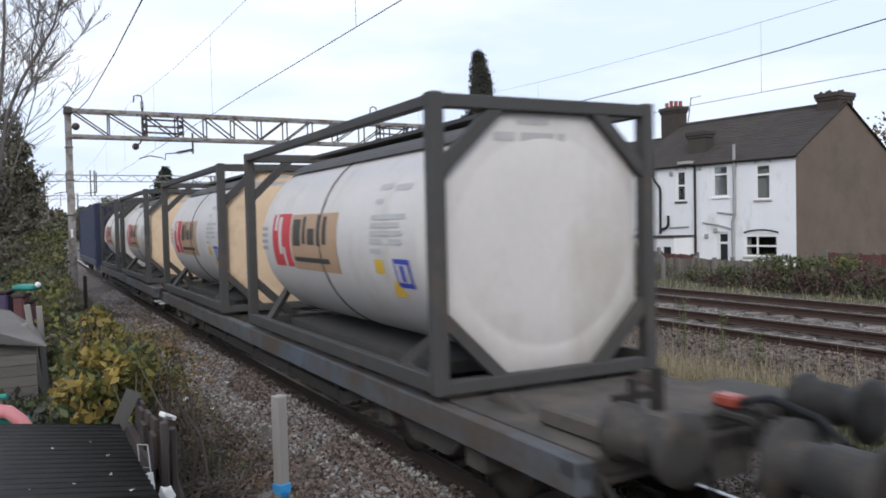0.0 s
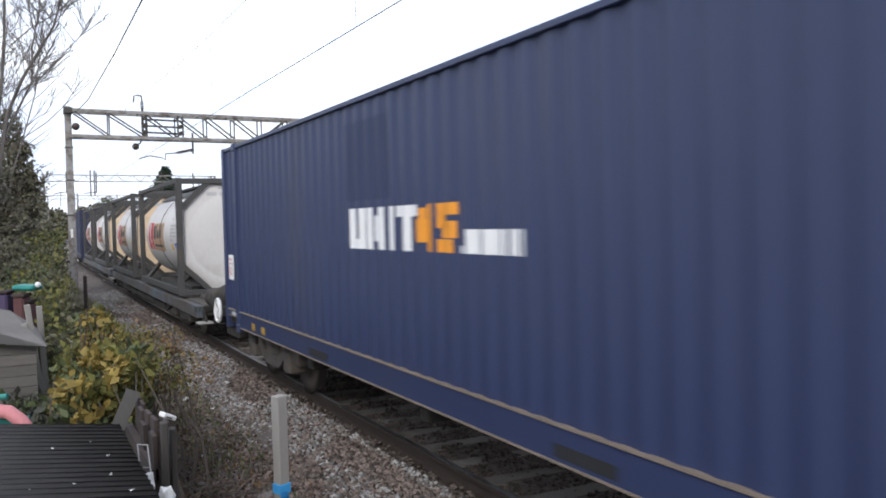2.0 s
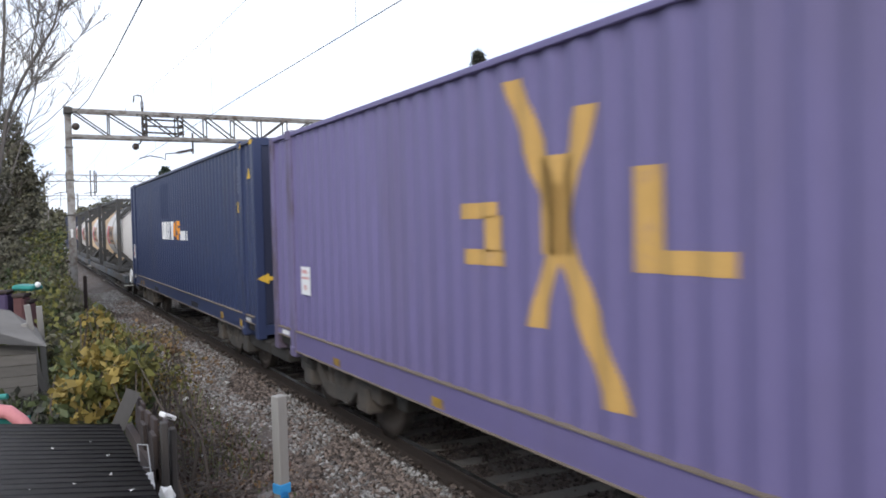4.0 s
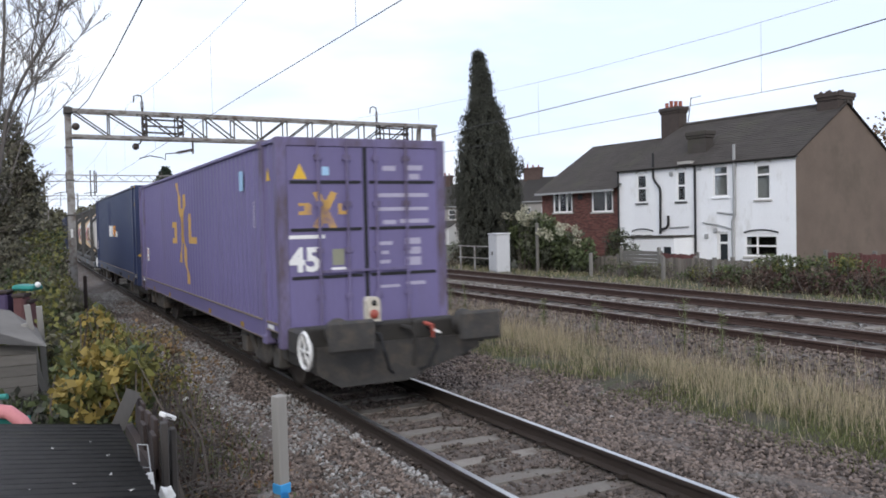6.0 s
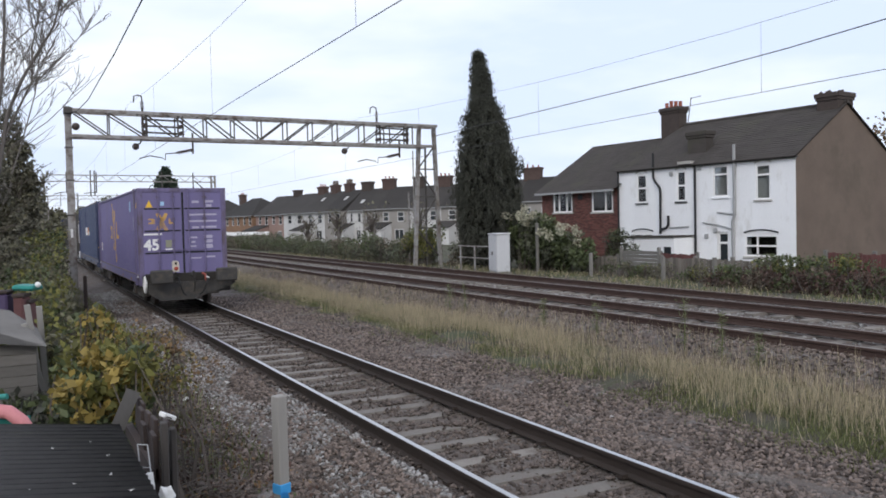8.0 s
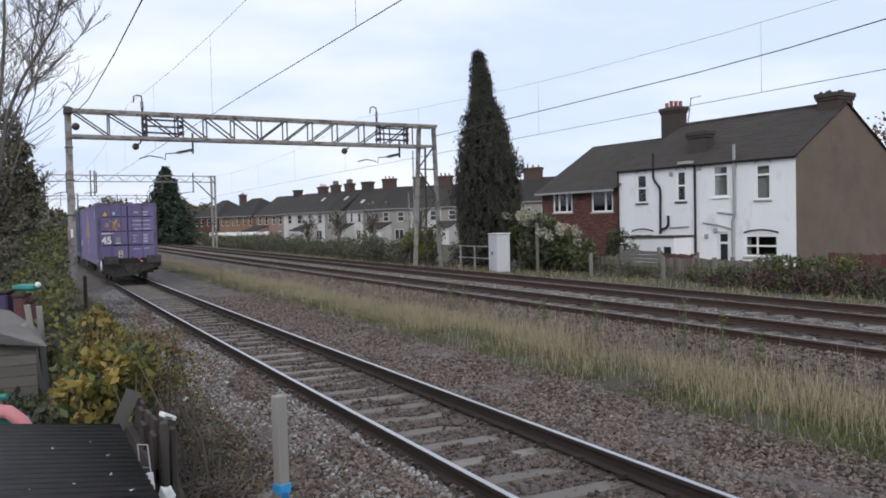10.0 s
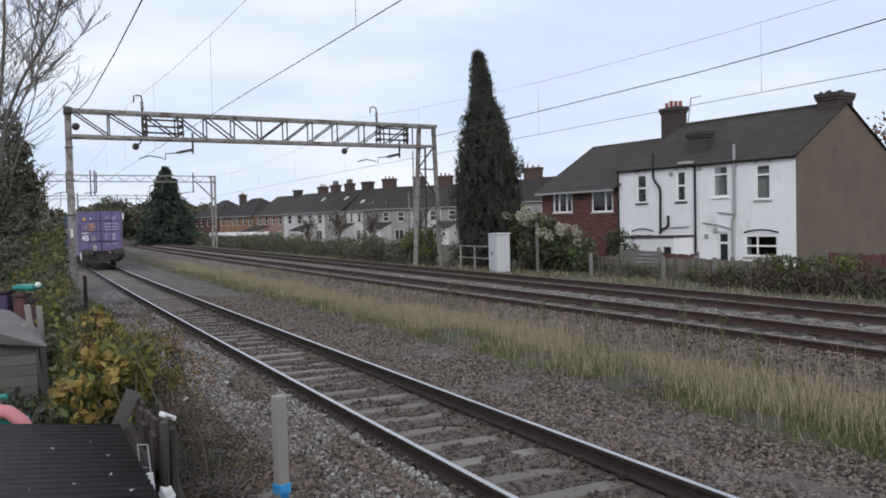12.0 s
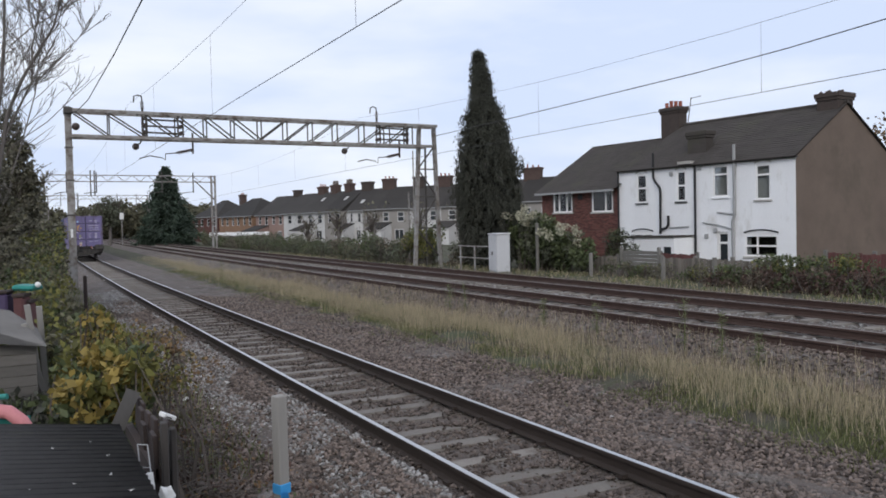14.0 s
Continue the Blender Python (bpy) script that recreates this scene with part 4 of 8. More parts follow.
def mark_purple():
    c = PURPLE
    f = side_face(-1.226)
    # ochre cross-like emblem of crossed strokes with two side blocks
    rows = stroke(0.18, 1.13, -0.90, 3.26, 0.24) + stroke(-0.66, 1.55, -0.08, 2.98, 0.2) + [(-0.60, 2.05, 0.34, 0.65)]
    painted(c, M["ochre"], rows, "emblem", "ochre star-like emblem", kind="stuff")
    for r in [(-1.70, 2.30, 0.55, 0.12), (-1.30, 2.05, 0.2, 0.27), (-1.65, 1.95, 0.62, 0.12), (0.35, 1.97, 0.22, 0.60), (0.57, 1.97, 0.50, 0.13)]:
        painted(c, M["ochre"], [r], "emblem_block")
    bars(c, M["sky_blue"], [(4.72, 2.83, 0.24, 0.30)], f, "pale_blue_sticker")
    bars(c, M["pale_print"], [(5.52, 2.26 + 0.05 * k, 0.08, 0.035) for k in range(8)], f, "printed_column", kind="stuff")
    bm = bm_new()
    bm.faces.new([bm.verts.new(f(u, z, 0.003)) for u, z in ((6.25, 2.90), (6.45, 2.90), (6.36, 3.08))])
    part("warning_triangle", bm, M["yellow"], c)
    bars(c, M["white_paint"], [(-5.70, 1.44, 0.34, 0.34)], f, "label_plate", "white label with red print")
    bars(c, M["faded_red"], [(-5.66, 1.70, 0.2, 0.04), (-5.66, 1.63, 0.24, 0.03), (-5.58, 1.5, 0.08, 0.06)], side_face(-1.230), "label_print", kind="stuff")
    bars(c, M["white_paint"], [(6.20, 0.87, 0.28, 0.055), (-6.5, 0.87, 0.28, 0.055)], side_face(-1.2395), "rail_label", kind="stuff")
    for u in (-2.2, 2.2, -4.6, 4.6):
        bars(c, M["yellow_worn"], [(u, 0.73, 0.2, 0.08)], side_face(-1.2395), "yellow_rail_mark")
    # doors
    y0 = -13.716 / 2
    r = rear_face(y0 + 0.02)
    bm = bm_new()
    bm.faces.new([bm.verts.new(r(u, z, 0.003)) for u, z in ((-1.03, 2.90), (-0.83, 2.90), (-0.93, 3.11))])
    part("warning_triangle", bm, M["yellow"], c)
    text_part("45", 0.44, M["white_paint"], c, Matrix.Translation((-1.11, y0 + 0.016, 1.67)) @ REAR_TEXT, bold=0.015)
    bm = bm_new()
    for q in (((-0.76, 2.72), (-0.66, 2.74), (-0.42, 2.24), (-0.52, 2.22)), ((-0.50, 2.74), (-0.41, 2.71), (-0.66, 2.22), (-0.77, 2.26)), ((-0.62, 2.62), (-0.54, 2.62), (-0.54, 2.3), (-0.62, 2.3))):
        bm.faces.new([bm.verts.new(r(u, z, 0.004)) for u, z in q])
    bmesh.ops.recalc_face_normals(bm, faces=bm.faces)
    part("emblem", bm, M["ochre"], c, "ochre star-like emblem")
    for q in [(-0.96, 2.42, 0.18, 0.05), (-0.88, 2.47, 0.1, 0.09), (-0.96, 2.54, 0.15, 0.04), (-0.40, 2.42, 0.05, 0.15), (-0.40, 2.42, 0.14, 0.05)]:
        bars(c, M["ochre"], [q], r, "emblem_block")
    bars(c, M["sky_blue"], [(-0.62, 2.95, 0.1, 0.12)], r, "pale_blue_sticker")
    bars(c, M["leaf_olive_sticker"], [(-0.50, 1.73, 0.17, 0.22)], r, "olive_sticker")
    bars(c, M["white_paint"], [(-0.52, 1.66, 0.21, 0.04), (-1.10, 2.10, 0.5, 0.05)], r, "label_print", kind="stuff")
    rows = [(0.27, 3.02, 0.20, 0.07), (0.62, 3.03, 0.27, 0.07), (0.68, 2.90, 0.16, 0.08), (0.15, 2.65, 0.82, 0.055), (0.17, 2.46, 0.8, 0.05), (0.26, 2.27, 0.2, 0.06), (0.52, 2.28, 0.45, 0.06), (0.20, 1.98, 0.2, 0.05), (0.22, 1.85, 0.12, 0.05), (0.2, 1.72, 0.16, 0.05), (0.60, 1.98, 0.24, 0.09), (0.60, 1.84, 0.24, 0.1), (0.60, 1.68, 0.24, 0.12), (0.2, 1.38, 0.3, 0.04), (0.60, 1.40, 0.3, 0.05)]
    bars(c, M["pale_print"], rows, r, "printed_rows", kind="stuff")


M["leaf_olive_sticker"] = material("olive_sticker", (0.26, 0.26, 0.19), 0.7, vary=0.1, bump=0.0)


def curved_bars(parent, mat, rows, r, zc, name, label="", out=0.004):
    """Bars laid on the left flank of a barrel: rows of (u, z, width, height)."""
    bm = bm_new()
    for u, z, w, h in rows:
        n = max(1, int(h / 0.06))
        prev = None
        for k in range(n + 1):
            zz = z + h * k / n
            x = -math.sqrt(max(0.01, (r + out) ** 2 - (zz - zc) ** 2))
            c = [bm.verts.new((x, -u, zz)), bm.verts.new((x, -u - w, zz))]
            if prev:
                bm.faces.new((prev[0], prev[1], c[1], c[0]))
            prev = c
    bmesh.ops.recalc_face_normals(bm, faces=bm.faces)
    return part(name, bm, mat, parent, label, kind="stuff" if len(rows) > 1 else "")


def mark_tank(t):
    r, zc = 1.12, 0.80 + 1.29 + 0.02
    k = lambda mat, rows, nm, o=0.004, lab="": curved_bars(t, mat, rows, r, zc, nm, lab, o)
    k(M["red"], [(-2.02, 1.74, 0.80, 0.70)], "red_panel", lab="red emblem panel")
    for q in [(-1.90, 2.22, 0.12, 0.22), (-1.72, 1.9, 0.14, 0.5), (-1.55, 1.74, 0.1, 0.26)]:
        k(M["tank"], [q], "panel_stripe", 0.008)
    k(M["tan"], [(-1.16, 1.72, 1.68, 0.70)], "tan_panel", lab="tan brand panel")
    for q in [(-1.08, 2.02, 0.30, 0.34), (-0.70, 2.05, 0.12, 0.34), (-0.5, 2.04, 0.26, 0.2), (-0.16, 2.03, 0.1, 0.37), (0.04, 2.05, 0.14, 0.33), (-1.08, 1.82, 1.3, 0.06)]:
        k(M["dark_print"], [q], "wordmark_block", 0.008)
    k(M["faint_print"], [(1.52, 2.62, 0.3, 0.06), (1.92, 2.60, 0.35, 0.06), (1.52, 2.48, 0.2, 0.05), (1.50, 2.32, 0.8, 0.05), (1.50, 2.24, 0.7, 0.05), (1.50, 2.16, 0.76, 0.05), (1.50, 2.08, 0.3, 0.05), (1.97, 2.08, 0.3, 0.05), (1.50, 1.98, 0.26, 0.05)], "printed_rows")
    k(M["yellow"], [(1.57, 1.78, 0.20, 0.14)], "yellow_mark")
    k(M["blue_mark"], [(2.03, 1.66, 0.36, 0.28)], "blue_sign")
    k(M["tank"], [(2.08, 1.71, 0.26, 0.18)], "sign_field", 0.008)
    k(M["blue_mark"], [(2.16, 1.72, 0.1, 0.16)], "sign_mark", 0.011)
    bm = bm_new()
    pts = [(1.83, 1.56), (2.15, 1.56), (1.97, 1.74)]
    bm.faces.new([bm.verts.new((-math.sqrt((r + 0.01) ** 2 - (z - zc) ** 2), -u, z)) for u, z in pts])
    part("warning_triangle", bm, M["yellow"], t)
    k(M["grey_print"], [(-2.55, 1.95 + 0.09 * i, 0.28, 0.05) for i in range(4)], "printed_rows")
    bars(t, M["faint_print"], [(-0.55, 2.99, 0.22, 0.08), (-0.26, 2.99, 0.36, 0.08), (0.14, 2.99, 0.08, 0.08), (-0.30, 3.14, 0.34, 0.05), (-0.28, 2.86, 0.34, 0.05)], rear_face(-6.25 / 2 + 0.105), "printed_rows", kind="stuff")


mark_blue()
mark_purple()
for t in TANKS:
    mark_tank(t)
# ---- foliage helpers ----
RNG = np.random.default_rng(7)


def array_mesh(name, verts, faces, mat, smooth=False):
    """A mesh from whole arrays: verts (n, 3), faces (m, 3 or 4)."""
    verts, faces = np.asarray(verts, np.float32), np.asarray(faces, np.int32)
    me = bpy.data.meshes.new(name)
    k = faces.shape[1]
    me.vertices.add(len(verts))
    me.vertices.foreach_set("co", verts.ravel())
    me.loops.add(faces.size)
    me.loops.foreach_set("vertex_index", faces.ravel())
    me.polygons.add(len(faces))
    me.polygons.foreach_set("loop_start", np.arange(0, faces.size, k, dtype=np.int32))
    me.materials.append(mat)
    me.update(calc_edges=True)
    if smooth:
        me.polygons.foreach_set("use_smooth", np.ones(len(faces), bool))
    return me


def leaf_mesh(name, pts, size, mat, aspect=0.6, droop=0.0, fold=0.25, out=None, spread=1.0):
    """Small folded leaves at the points: each a bent four-cornered blade turned at random, drooping or facing out where asked."""
    pts = np.asarray(pts, float)
    n = len(pts)
    d = RNG.normal(size=(n, 3)) * spread
    d[:, 2] -= droop
    if out is not None:
        d += out
    d /= np.linalg.norm(d, axis=1, keepdims=True) + 1e-9
    a = np.cross(d, RNG.normal(size=(n, 3)))
    a /= np.linalg.norm(a, axis=1, keepdims=True) + 1e-9
    nrm = np.cross(d, a)
    s = (np.asarray(size) * RNG.uniform(0.6, 1.35, n))[:, None]
    base = pts
    tip = pts + d * s
    mid = pts + d * s * 0.45 + nrm * s * fold * 0.5
    l, r = mid + a * s * aspect * 0.5, mid - a * s * aspect * 0.5
    v = np.stack([base, l, tip, r], 1).reshape(-1, 3)
    i = np.arange(n)[:, None] * 4
    f = np.concatenate([i + np.array([[0, 1, 2]]), i + np.array([[0, 2, 3]])], 0)
    return array_mesh(name, v, f, mat)


def clump_points(centres, radii, per, squash=0.8):
    """Points scattered in the shells of many clumps."""
    out = []
    for c, r, k in zip(centres, radii, per):
        d = RNG.normal(size=(k, 3))
        d /= np.linalg.norm(d, axis=1, keepdims=True)
        rr = r * RNG.uniform(0.35, 1.0, k) ** 0.5
        out.append(np.asarray(c) + d * rr[:, None] * np.array([1, 1, squash]))
    return np.concatenate(out)


def twig_tube(bm, a, b, r0, r1, n=4, bend_=0.08, segs=3):
    a, b = Vector(a), Vector(b)
    L = (b - a).length
    pts = [a.lerp(b, k / segs) + (Vector((random.uniform(-1, 1), random.uniform(-1, 1), random.uniform(-1, 1))) * L * bend_ if 0 < k < segs else Vector()) for k in range(segs + 1)]
    tube(bm, pts, [r0 + (r1 - r0) * k / segs for k in range(segs + 1)], n)


M["leaf_dark"] = material("dark_conifer_foliage", (0.058, 0.060, 0.047), 0.9, vary=0.45, scale=1.4, fine=5, bump=0, island=0.22, trans=0.15)
M["leaf_fir"] = material("fir_foliage", (0.050, 0.072, 0.050), 0.8, vary=0.3, scale=0.8, fine=8, bump=0, island=0.5, trans=0.15)
M["leaf_ivy"] = material("ivy_leaves", (0.082, 0.100, 0.043), 0.6, vary=0.3, scale=0.9, fine=8, bump=0, island=0.6, trans=0.25)
M["leaf_olive"] = material("olive_scrub_leaves", (0.125, 0.118, 0.076), 0.8, vary=0.35, scale=0.7, fine=8, bump=0, island=0.6, trans=0.2)
M["leaf_yellowgreen"] = material("yellow_green_leaves", (0.165, 0.158, 0.048), 0.7, vary=0.3, scale=1.5, fine=8, bump=0, island=0.5, trans=0.3)
M["leaf_yellow"] = material("yellow_autumn_leaves", (0.29, 0.215, 0.06), 0.7, vary=0.25, scale=2, fine=8, bump=0, island=0.45, trans=0.3)
M["leaf_brown"] = material("brown_dry_leaves", (0.17, 0.11, 0.06), 0.9, vary=0.3, scale=2, fine=8, bump=0, island=0.6, trans=0.2)
M["leaf_bramble"] = material("reddish_bramble_leaves", (0.085, 0.052, 0.042), 0.85, vary=0.3, scale=1.5, fine=8, bump=0, island=0.6, trans=0.15)
M["leaf_cream"] = material("cream_flower_plumes", (0.42, 0.40, 0.30), 0.9, vary=0.25, scale=2, fine=8, bump=0, island=0.4, trans=0.25)
M["bark"] = material("grey_brown_bark", (0.15, 0.135, 0.125), 0.95, vary=0.35, scale=4, fine=40, bump=0.5, stretch=(1, 1, 0.3))
M["twig"] = material("bare_twigs", (0.10, 0.083, 0.072), 0.95, vary=0.3, scale=4, fine=30, bump=0.1)
M["straw"] = material("dry_grass_straw", (0.40, 0.335, 0.225), 0.9, vary=0.25, scale=1.2, fine=10, bump=0, island=0.45, trans=0.3)
M["grass"] = material("weedy_grass_green", (0.125, 0.135, 0.055), 0.9, vary=0.3, scale=1.2, fine=10, bump=0, island=0.5, trans=0.25)


def blades(name, pts, height, width, mat, lean=0.25):
    """Tapering grass blades, each bent once."""
    pts = np.asarray(pts, float)
    n = len(pts)
    h = np.asarray(height) * RNG.uniform(0.55, 1.25, n)
    a = RNG.uniform(0, 2 * np.pi, n)
    side = np.stack([np.cos(a), np.sin(a), np.zeros(n)], 1) * (width / 2)
    b = RNG.uniform(0, 2 * np.pi, n)
    ln = np.stack([np.cos(b), np.sin(b), np.zeros(n)], 1) * (h * np.abs(RNG.normal(0, lean, n)))[:, None]
    up = np.zeros((n, 3))
    up[:, 2] = h
    mid = pts + up * 0.55 + ln * 0.35
    tip = pts + up * 0.95 + ln
    v = np.stack([pts - side, pts + side, mid - side * 0.7, mid + side * 0.7, tip], 1).reshape(-1, 3)
    i = np.arange(n)[:, None] * 5
    f = np.concatenate([i + np.array([[0, 1, 3]]), i + np.array([[0, 3, 2]]), i + np.array([[2, 3, 4]])], 0)
    return array_mesh(name, v, f, mat)


def stones(name, pts, size, mat):
    """Angular stones: squashed, skewed octahedra with knocked corners."""
    pts = np.asarray(pts, float)
    n = len(pts)
    base = np.array([[1, 0, 0.1], [0.1, 1, 0], [-1, 0.1, 0], [0, -1, 0.1], [0.15, 0.1, 0.8], [-0.1, 0, -0.8], [0.6, 0.55, 0.5], [-0.55, -0.6, 0.45]])
    faces = np.array([[0, 1, 6], [1, 4, 6], [4, 0, 6], [1, 2, 4], [2, 3, 7], [3, 4, 7], [4, 2, 7], [3, 0, 4], [1, 0, 5], [2, 1, 5], [3, 2, 5], [0, 3, 5]])
    v = base[None] * (1 + RNG.normal(0, 0.18, (n, 8, 3)))
    v *= np.stack([RNG.uniform(0.7, 1.3, n), RNG.uniform(0.6, 1.1, n), RNG.uniform(0.5, 0.9, n)], 1)[:, None]
    q = RNG.normal(size=(n, 4))
    q[:, 1:3] *= 0.35
    q /= np.linalg.norm(q, axis=1, keepdims=True)
    w, x, y, z = q.T
    R = np.stack([np.stack([1 - 2 * (y * y + z * z), 2 * (x * y - z * w), 2 * (x * z + y * w)], 1), np.stack([2 * (x * y + z * w), 1 - 2 * (x * x + z * z), 2 * (y * z - x * w)], 1), np.stack([2 * (x * z - y * w), 2 * (y * z + x * w), 1 - 2 * (x * x + y * y)], 1)], 1)
    v = np.einsum("nij,nkj->nki", R, v) * (np.asarray(size) * RNG.uniform(0.6, 1.4, n))[:, None, None] + pts[:, None]
    f = (np.arange(n)[:, None, None] * 8 + faces[None]).reshape(-1, 3)
    return array_mesh(name, v.reshape(-1, 3), f, mat)
# ---- overhead line ----
def gantry(y, top, label):
    """Lattice boom over all tracks on a left mast and a braced right leg pair."""
    b = bend(y)
    g = thing("overhead_line_gantry", label, "gantry", pose(b, y, 0), group="gantries over the tracks")
    x0, x1, zt, zl = 1.95, 19.0, top, top - 1.03
    mat = M["galv"]
    bm = bm_new()
    w, t_ = 0.12, 0.03
    sec = [(-w, -0.15), (w, -0.15), (w, -0.15 + t_), (t_, -0.15 + t_), (t_, 0.15 - t_), (w, 0.15 - t_), (w, 0.15), (-w, 0.15), (-w, 0.15 - t_), (-t_, 0.15 - t_), (-t_, -0.15 + t_), (-w, -0.15 + t_)]
    rings = [[bm.verts.new((x0 + a * k, b_, z)) for a, b_ in sec] for z, k in ((-0.25, 1.25), (zt + 0.05, 1.0))]
    for k in range(12):
        bm.faces.new((rings[0][k], rings[0][(k + 1) % 12], rings[1][(k + 1) % 12], rings[1][k]))
    bm.faces.new(rings[1])
    bmesh.ops.recalc_face_normals(bm, faces=bm.faces)
    part("mast", bm, mat, g)
    bm = bm_new()
    box(bm, (x0 - 0.15, -0.42, zt - 0.12), (x0 + 0.17, 0.42, zt + 0.14), bevel=0.03)
    for k in range(4):
        tube(bm, [(x0 - 0.15 + 0.1 * k, -0.2 + 0.13 * k, zt + 0.1), (x0 - 0.15 + 0.1 * k, -0.2 + 0.13 * k, zt + 0.24 - 0.03 * (k % 2))], 0.035, 6)
    part("mast_cap", bm, M["steel_dark"], g)
    for z in (2.9, 4.35, 5.7):
        bm = bm_new()
        box(bm, (x0 - 0.16, -0.17, z), (x0 + 0.16, 0.17, z + 0.06), bevel=0.01)
        part("mast_band", bm, M["steel_dark"], g)
    for d in (-0.35, 0.35):
        for z, w in ((zt, 0.10), (zl, 0.10)):
            bm = bm_new()
            bar(bm, (x0 - 0.05, d, z + (0.03 if z == zt else 0.0)), (x1 if z == zt else x1 - 0.3, d, z - 0.06), w, 0.13)
            part("boom_chord", bm, mat, g)
        nodes = [2.2, 3.5, 4.95, 6.27, 7.5, 8.72, 9.95, 11.16, 12.38, 13.62, 15.0, 16.35, 17.6]
        for k in range(len(nodes) - 1):
            xa, xb = nodes[k], nodes[k + 1]
            if k < 6:
                a_, b_ = (xa, d, zt - 0.04), (xb, d, zl + 0.05)
            else:
                a_, b_ = (xb, d, zt - 0.06), (xa, d, zl + 0.05)
            bm = bm_new()
            bar(bm, a_, b_, 0.055)
            part("lattice_diagonal", bm, M["steel_dark"], g)
            bm = bm_new()
            bar(bm, (xb, d, zt - 0.02), (xb, d, zl + 0.02), 0.05)
            part("lattice_upright", bm, M["steel_dark"], g)
    bm = bm_new()
    for k in range(14):
        xa = x0 + 0.2 + k * (x1 - x0 - 0.6) / 13
        for z in (zt - 0.02, zl):
            bar(bm, (xa, -0.35, z), (xa, 0.35, z), 0.05)
    part("boom_cross_ties", bm, M["steel_dark"], g, kind="stuff")
    # right leg pair
    for xa, xb, top_z in ((17.76, 18.15, zt - 0.1), (19.2, 18.97, zt + 0.05)):
        bm = bm_new()
        bar(bm, (xa, 0.0, 0.0), (xb, 0.0, top_z), 0.2, 0.16)
        part("leg", bm, mat, g)
    for za, zb_, f in ((0.5, 2.0, 0), (2.0, 3.6, 1), (3.6, 5.0, 0), (5.0, 6.2, 1)):
        bm = bm_new()
        lx = lambda z: 17.76 + 0.39 * z / 7.1
        rx = lambda z: 19.2 - 0.23 * z / 7.2
        a_, b_ = ((lx(za), 0, za), (rx(zb_), 0, zb_)) if f else ((rx(za), 0, za), (lx(zb_), 0, zb_))
        bar(bm, a_, b_, 0.06)
        bar(bm, (lx(zb_), 0, zb_), (rx(zb_), 0, zb_), 0.06)
        part("leg_brace", bm, M["steel_dark"], g)
    bm = bm_new()
    bar(bm, (18.55, 0.25, 0.0), (18.6, 0.25, zl), 0.07)
    part("leg_brace", bm, M["steel_dark"], g)
    # small hardware: suspension frames, insulators and registration arms
    for xc, xball, xd in ((4.5, 4.56, 6.95), (15.45, 14.1, 17.03)):
        for k in (0, 0.28, 0.56):
            bm = bm_new()
            bar(bm, (xc + 0.35, 0, zt - 0.2 - k), (xc + 2.1, 0, zt - 0.24 - k), 0.07)
            part("fitting_bar", bm, M["steel_dark"], g)
        for xx in (xc + 0.35, xc + 0.55, xc + 1.85, xc + 2.05):
            bm = bm_new()
            bar(bm, (xx, 0, zt), (xx, 0, zl), 0.05)
            part("fitting_upright", bm, M["steel_dark"], g)
        for xx in (xc + 0.45, xc + 1.95):
            for z in (zt - 0.48, zt - 0.78):
                bm = bm_new()
                tube(bm, [(xx, -0.2, z), (xx, 0.2, z)], 0.09, 8)
                part("pulley", bm, M["insulator"], g)
        bm = bm_new()
        tube(bm, [(xc + 0.38, 0, zt), (xc + 0.38, 0, zt + 0.25)], 0.05, 8)
        for k in range(4):
            tube(bm, [(xc + 0.38, 0, zt + 0.26 + 0.08 * k), (xc + 0.38, 0, zt + 0.31 + 0.08 * k)], [0.085, 0.05], 10)
        part("insulator", bm, M["insulator"], g)
        bm = bm_new()
        tube(bm, [(xc + 0.38, 0, zt + 0.55), (xc + 0.36, 0, zt + 0.78), (xc + 0.2, 0, zt + 0.82), (xc + 0.06, 0, zt + 0.76), (xc + 0.03, 0, zt + 0.5)], 0.03, 6)
        part("top_horn", bm, M["steel_dark"], g)
        bm = bm_new()
        tube(bm, [(xball + 0.25, 0, zl - 0.02), (xball + 0.2, 0, zl - 0.2), (xball, 0, zl - 0.32)], 0.03, 6)
        bmesh.ops.create_uvsphere(bm, u_segments=10, v_segments=7, radius=0.15, matrix=Matrix.Translation((xball, 0, zl - 0.36)))
        part("balance_ball", bm, M["insulator"], g)
        bm = bm_new()
        bar(bm, (xd, 0, zl + 0.3), (xd, 0, zl - 0.62), 0.07)
        part("drop_arm", bm, M["steel_dark"], g)
        bm = bm_new()
        for k in range(6):
            f = 0.08 + k * 0.10
            tube(bm, [(xd - f, 0, zl - 0.45 - 0.22 * f), (xd - f - 0.05, 0, zl - 0.46 - 0.22 * f)], [0.085, 0.06], 10)
        tube(bm, [(xd, 0, zl - 0.43), (xd - 0.72, 0, zl - 0.6)], 0.045, 6)
        part("insulator", bm, M["insulator"], g)
        bm = bm_new()
        tube(bm, [(xd - 0.72, 0, zl - 0.6), (xd - 1.17, 0, zl - 0.64), (xd - 1.19, 0, zl - 0.92), (xd - 1.32, 0, zl - 0.82), (xd - 1.8, 0, zl - 0.74), (xd - 2.26, 0, zl - 0.86)], 0.024, 6)
        part("registration_arm", bm, M["steel_dark"], g)
    bm = bm_new()
    box(bm, (x0 - 0.07, -0.20, 2.0), (x0 + 0.03, -0.185, 2.35))
    part("number_plate", bm, M["white_paint"], g, "blank white plate on the mast")
    bm = bm_new()
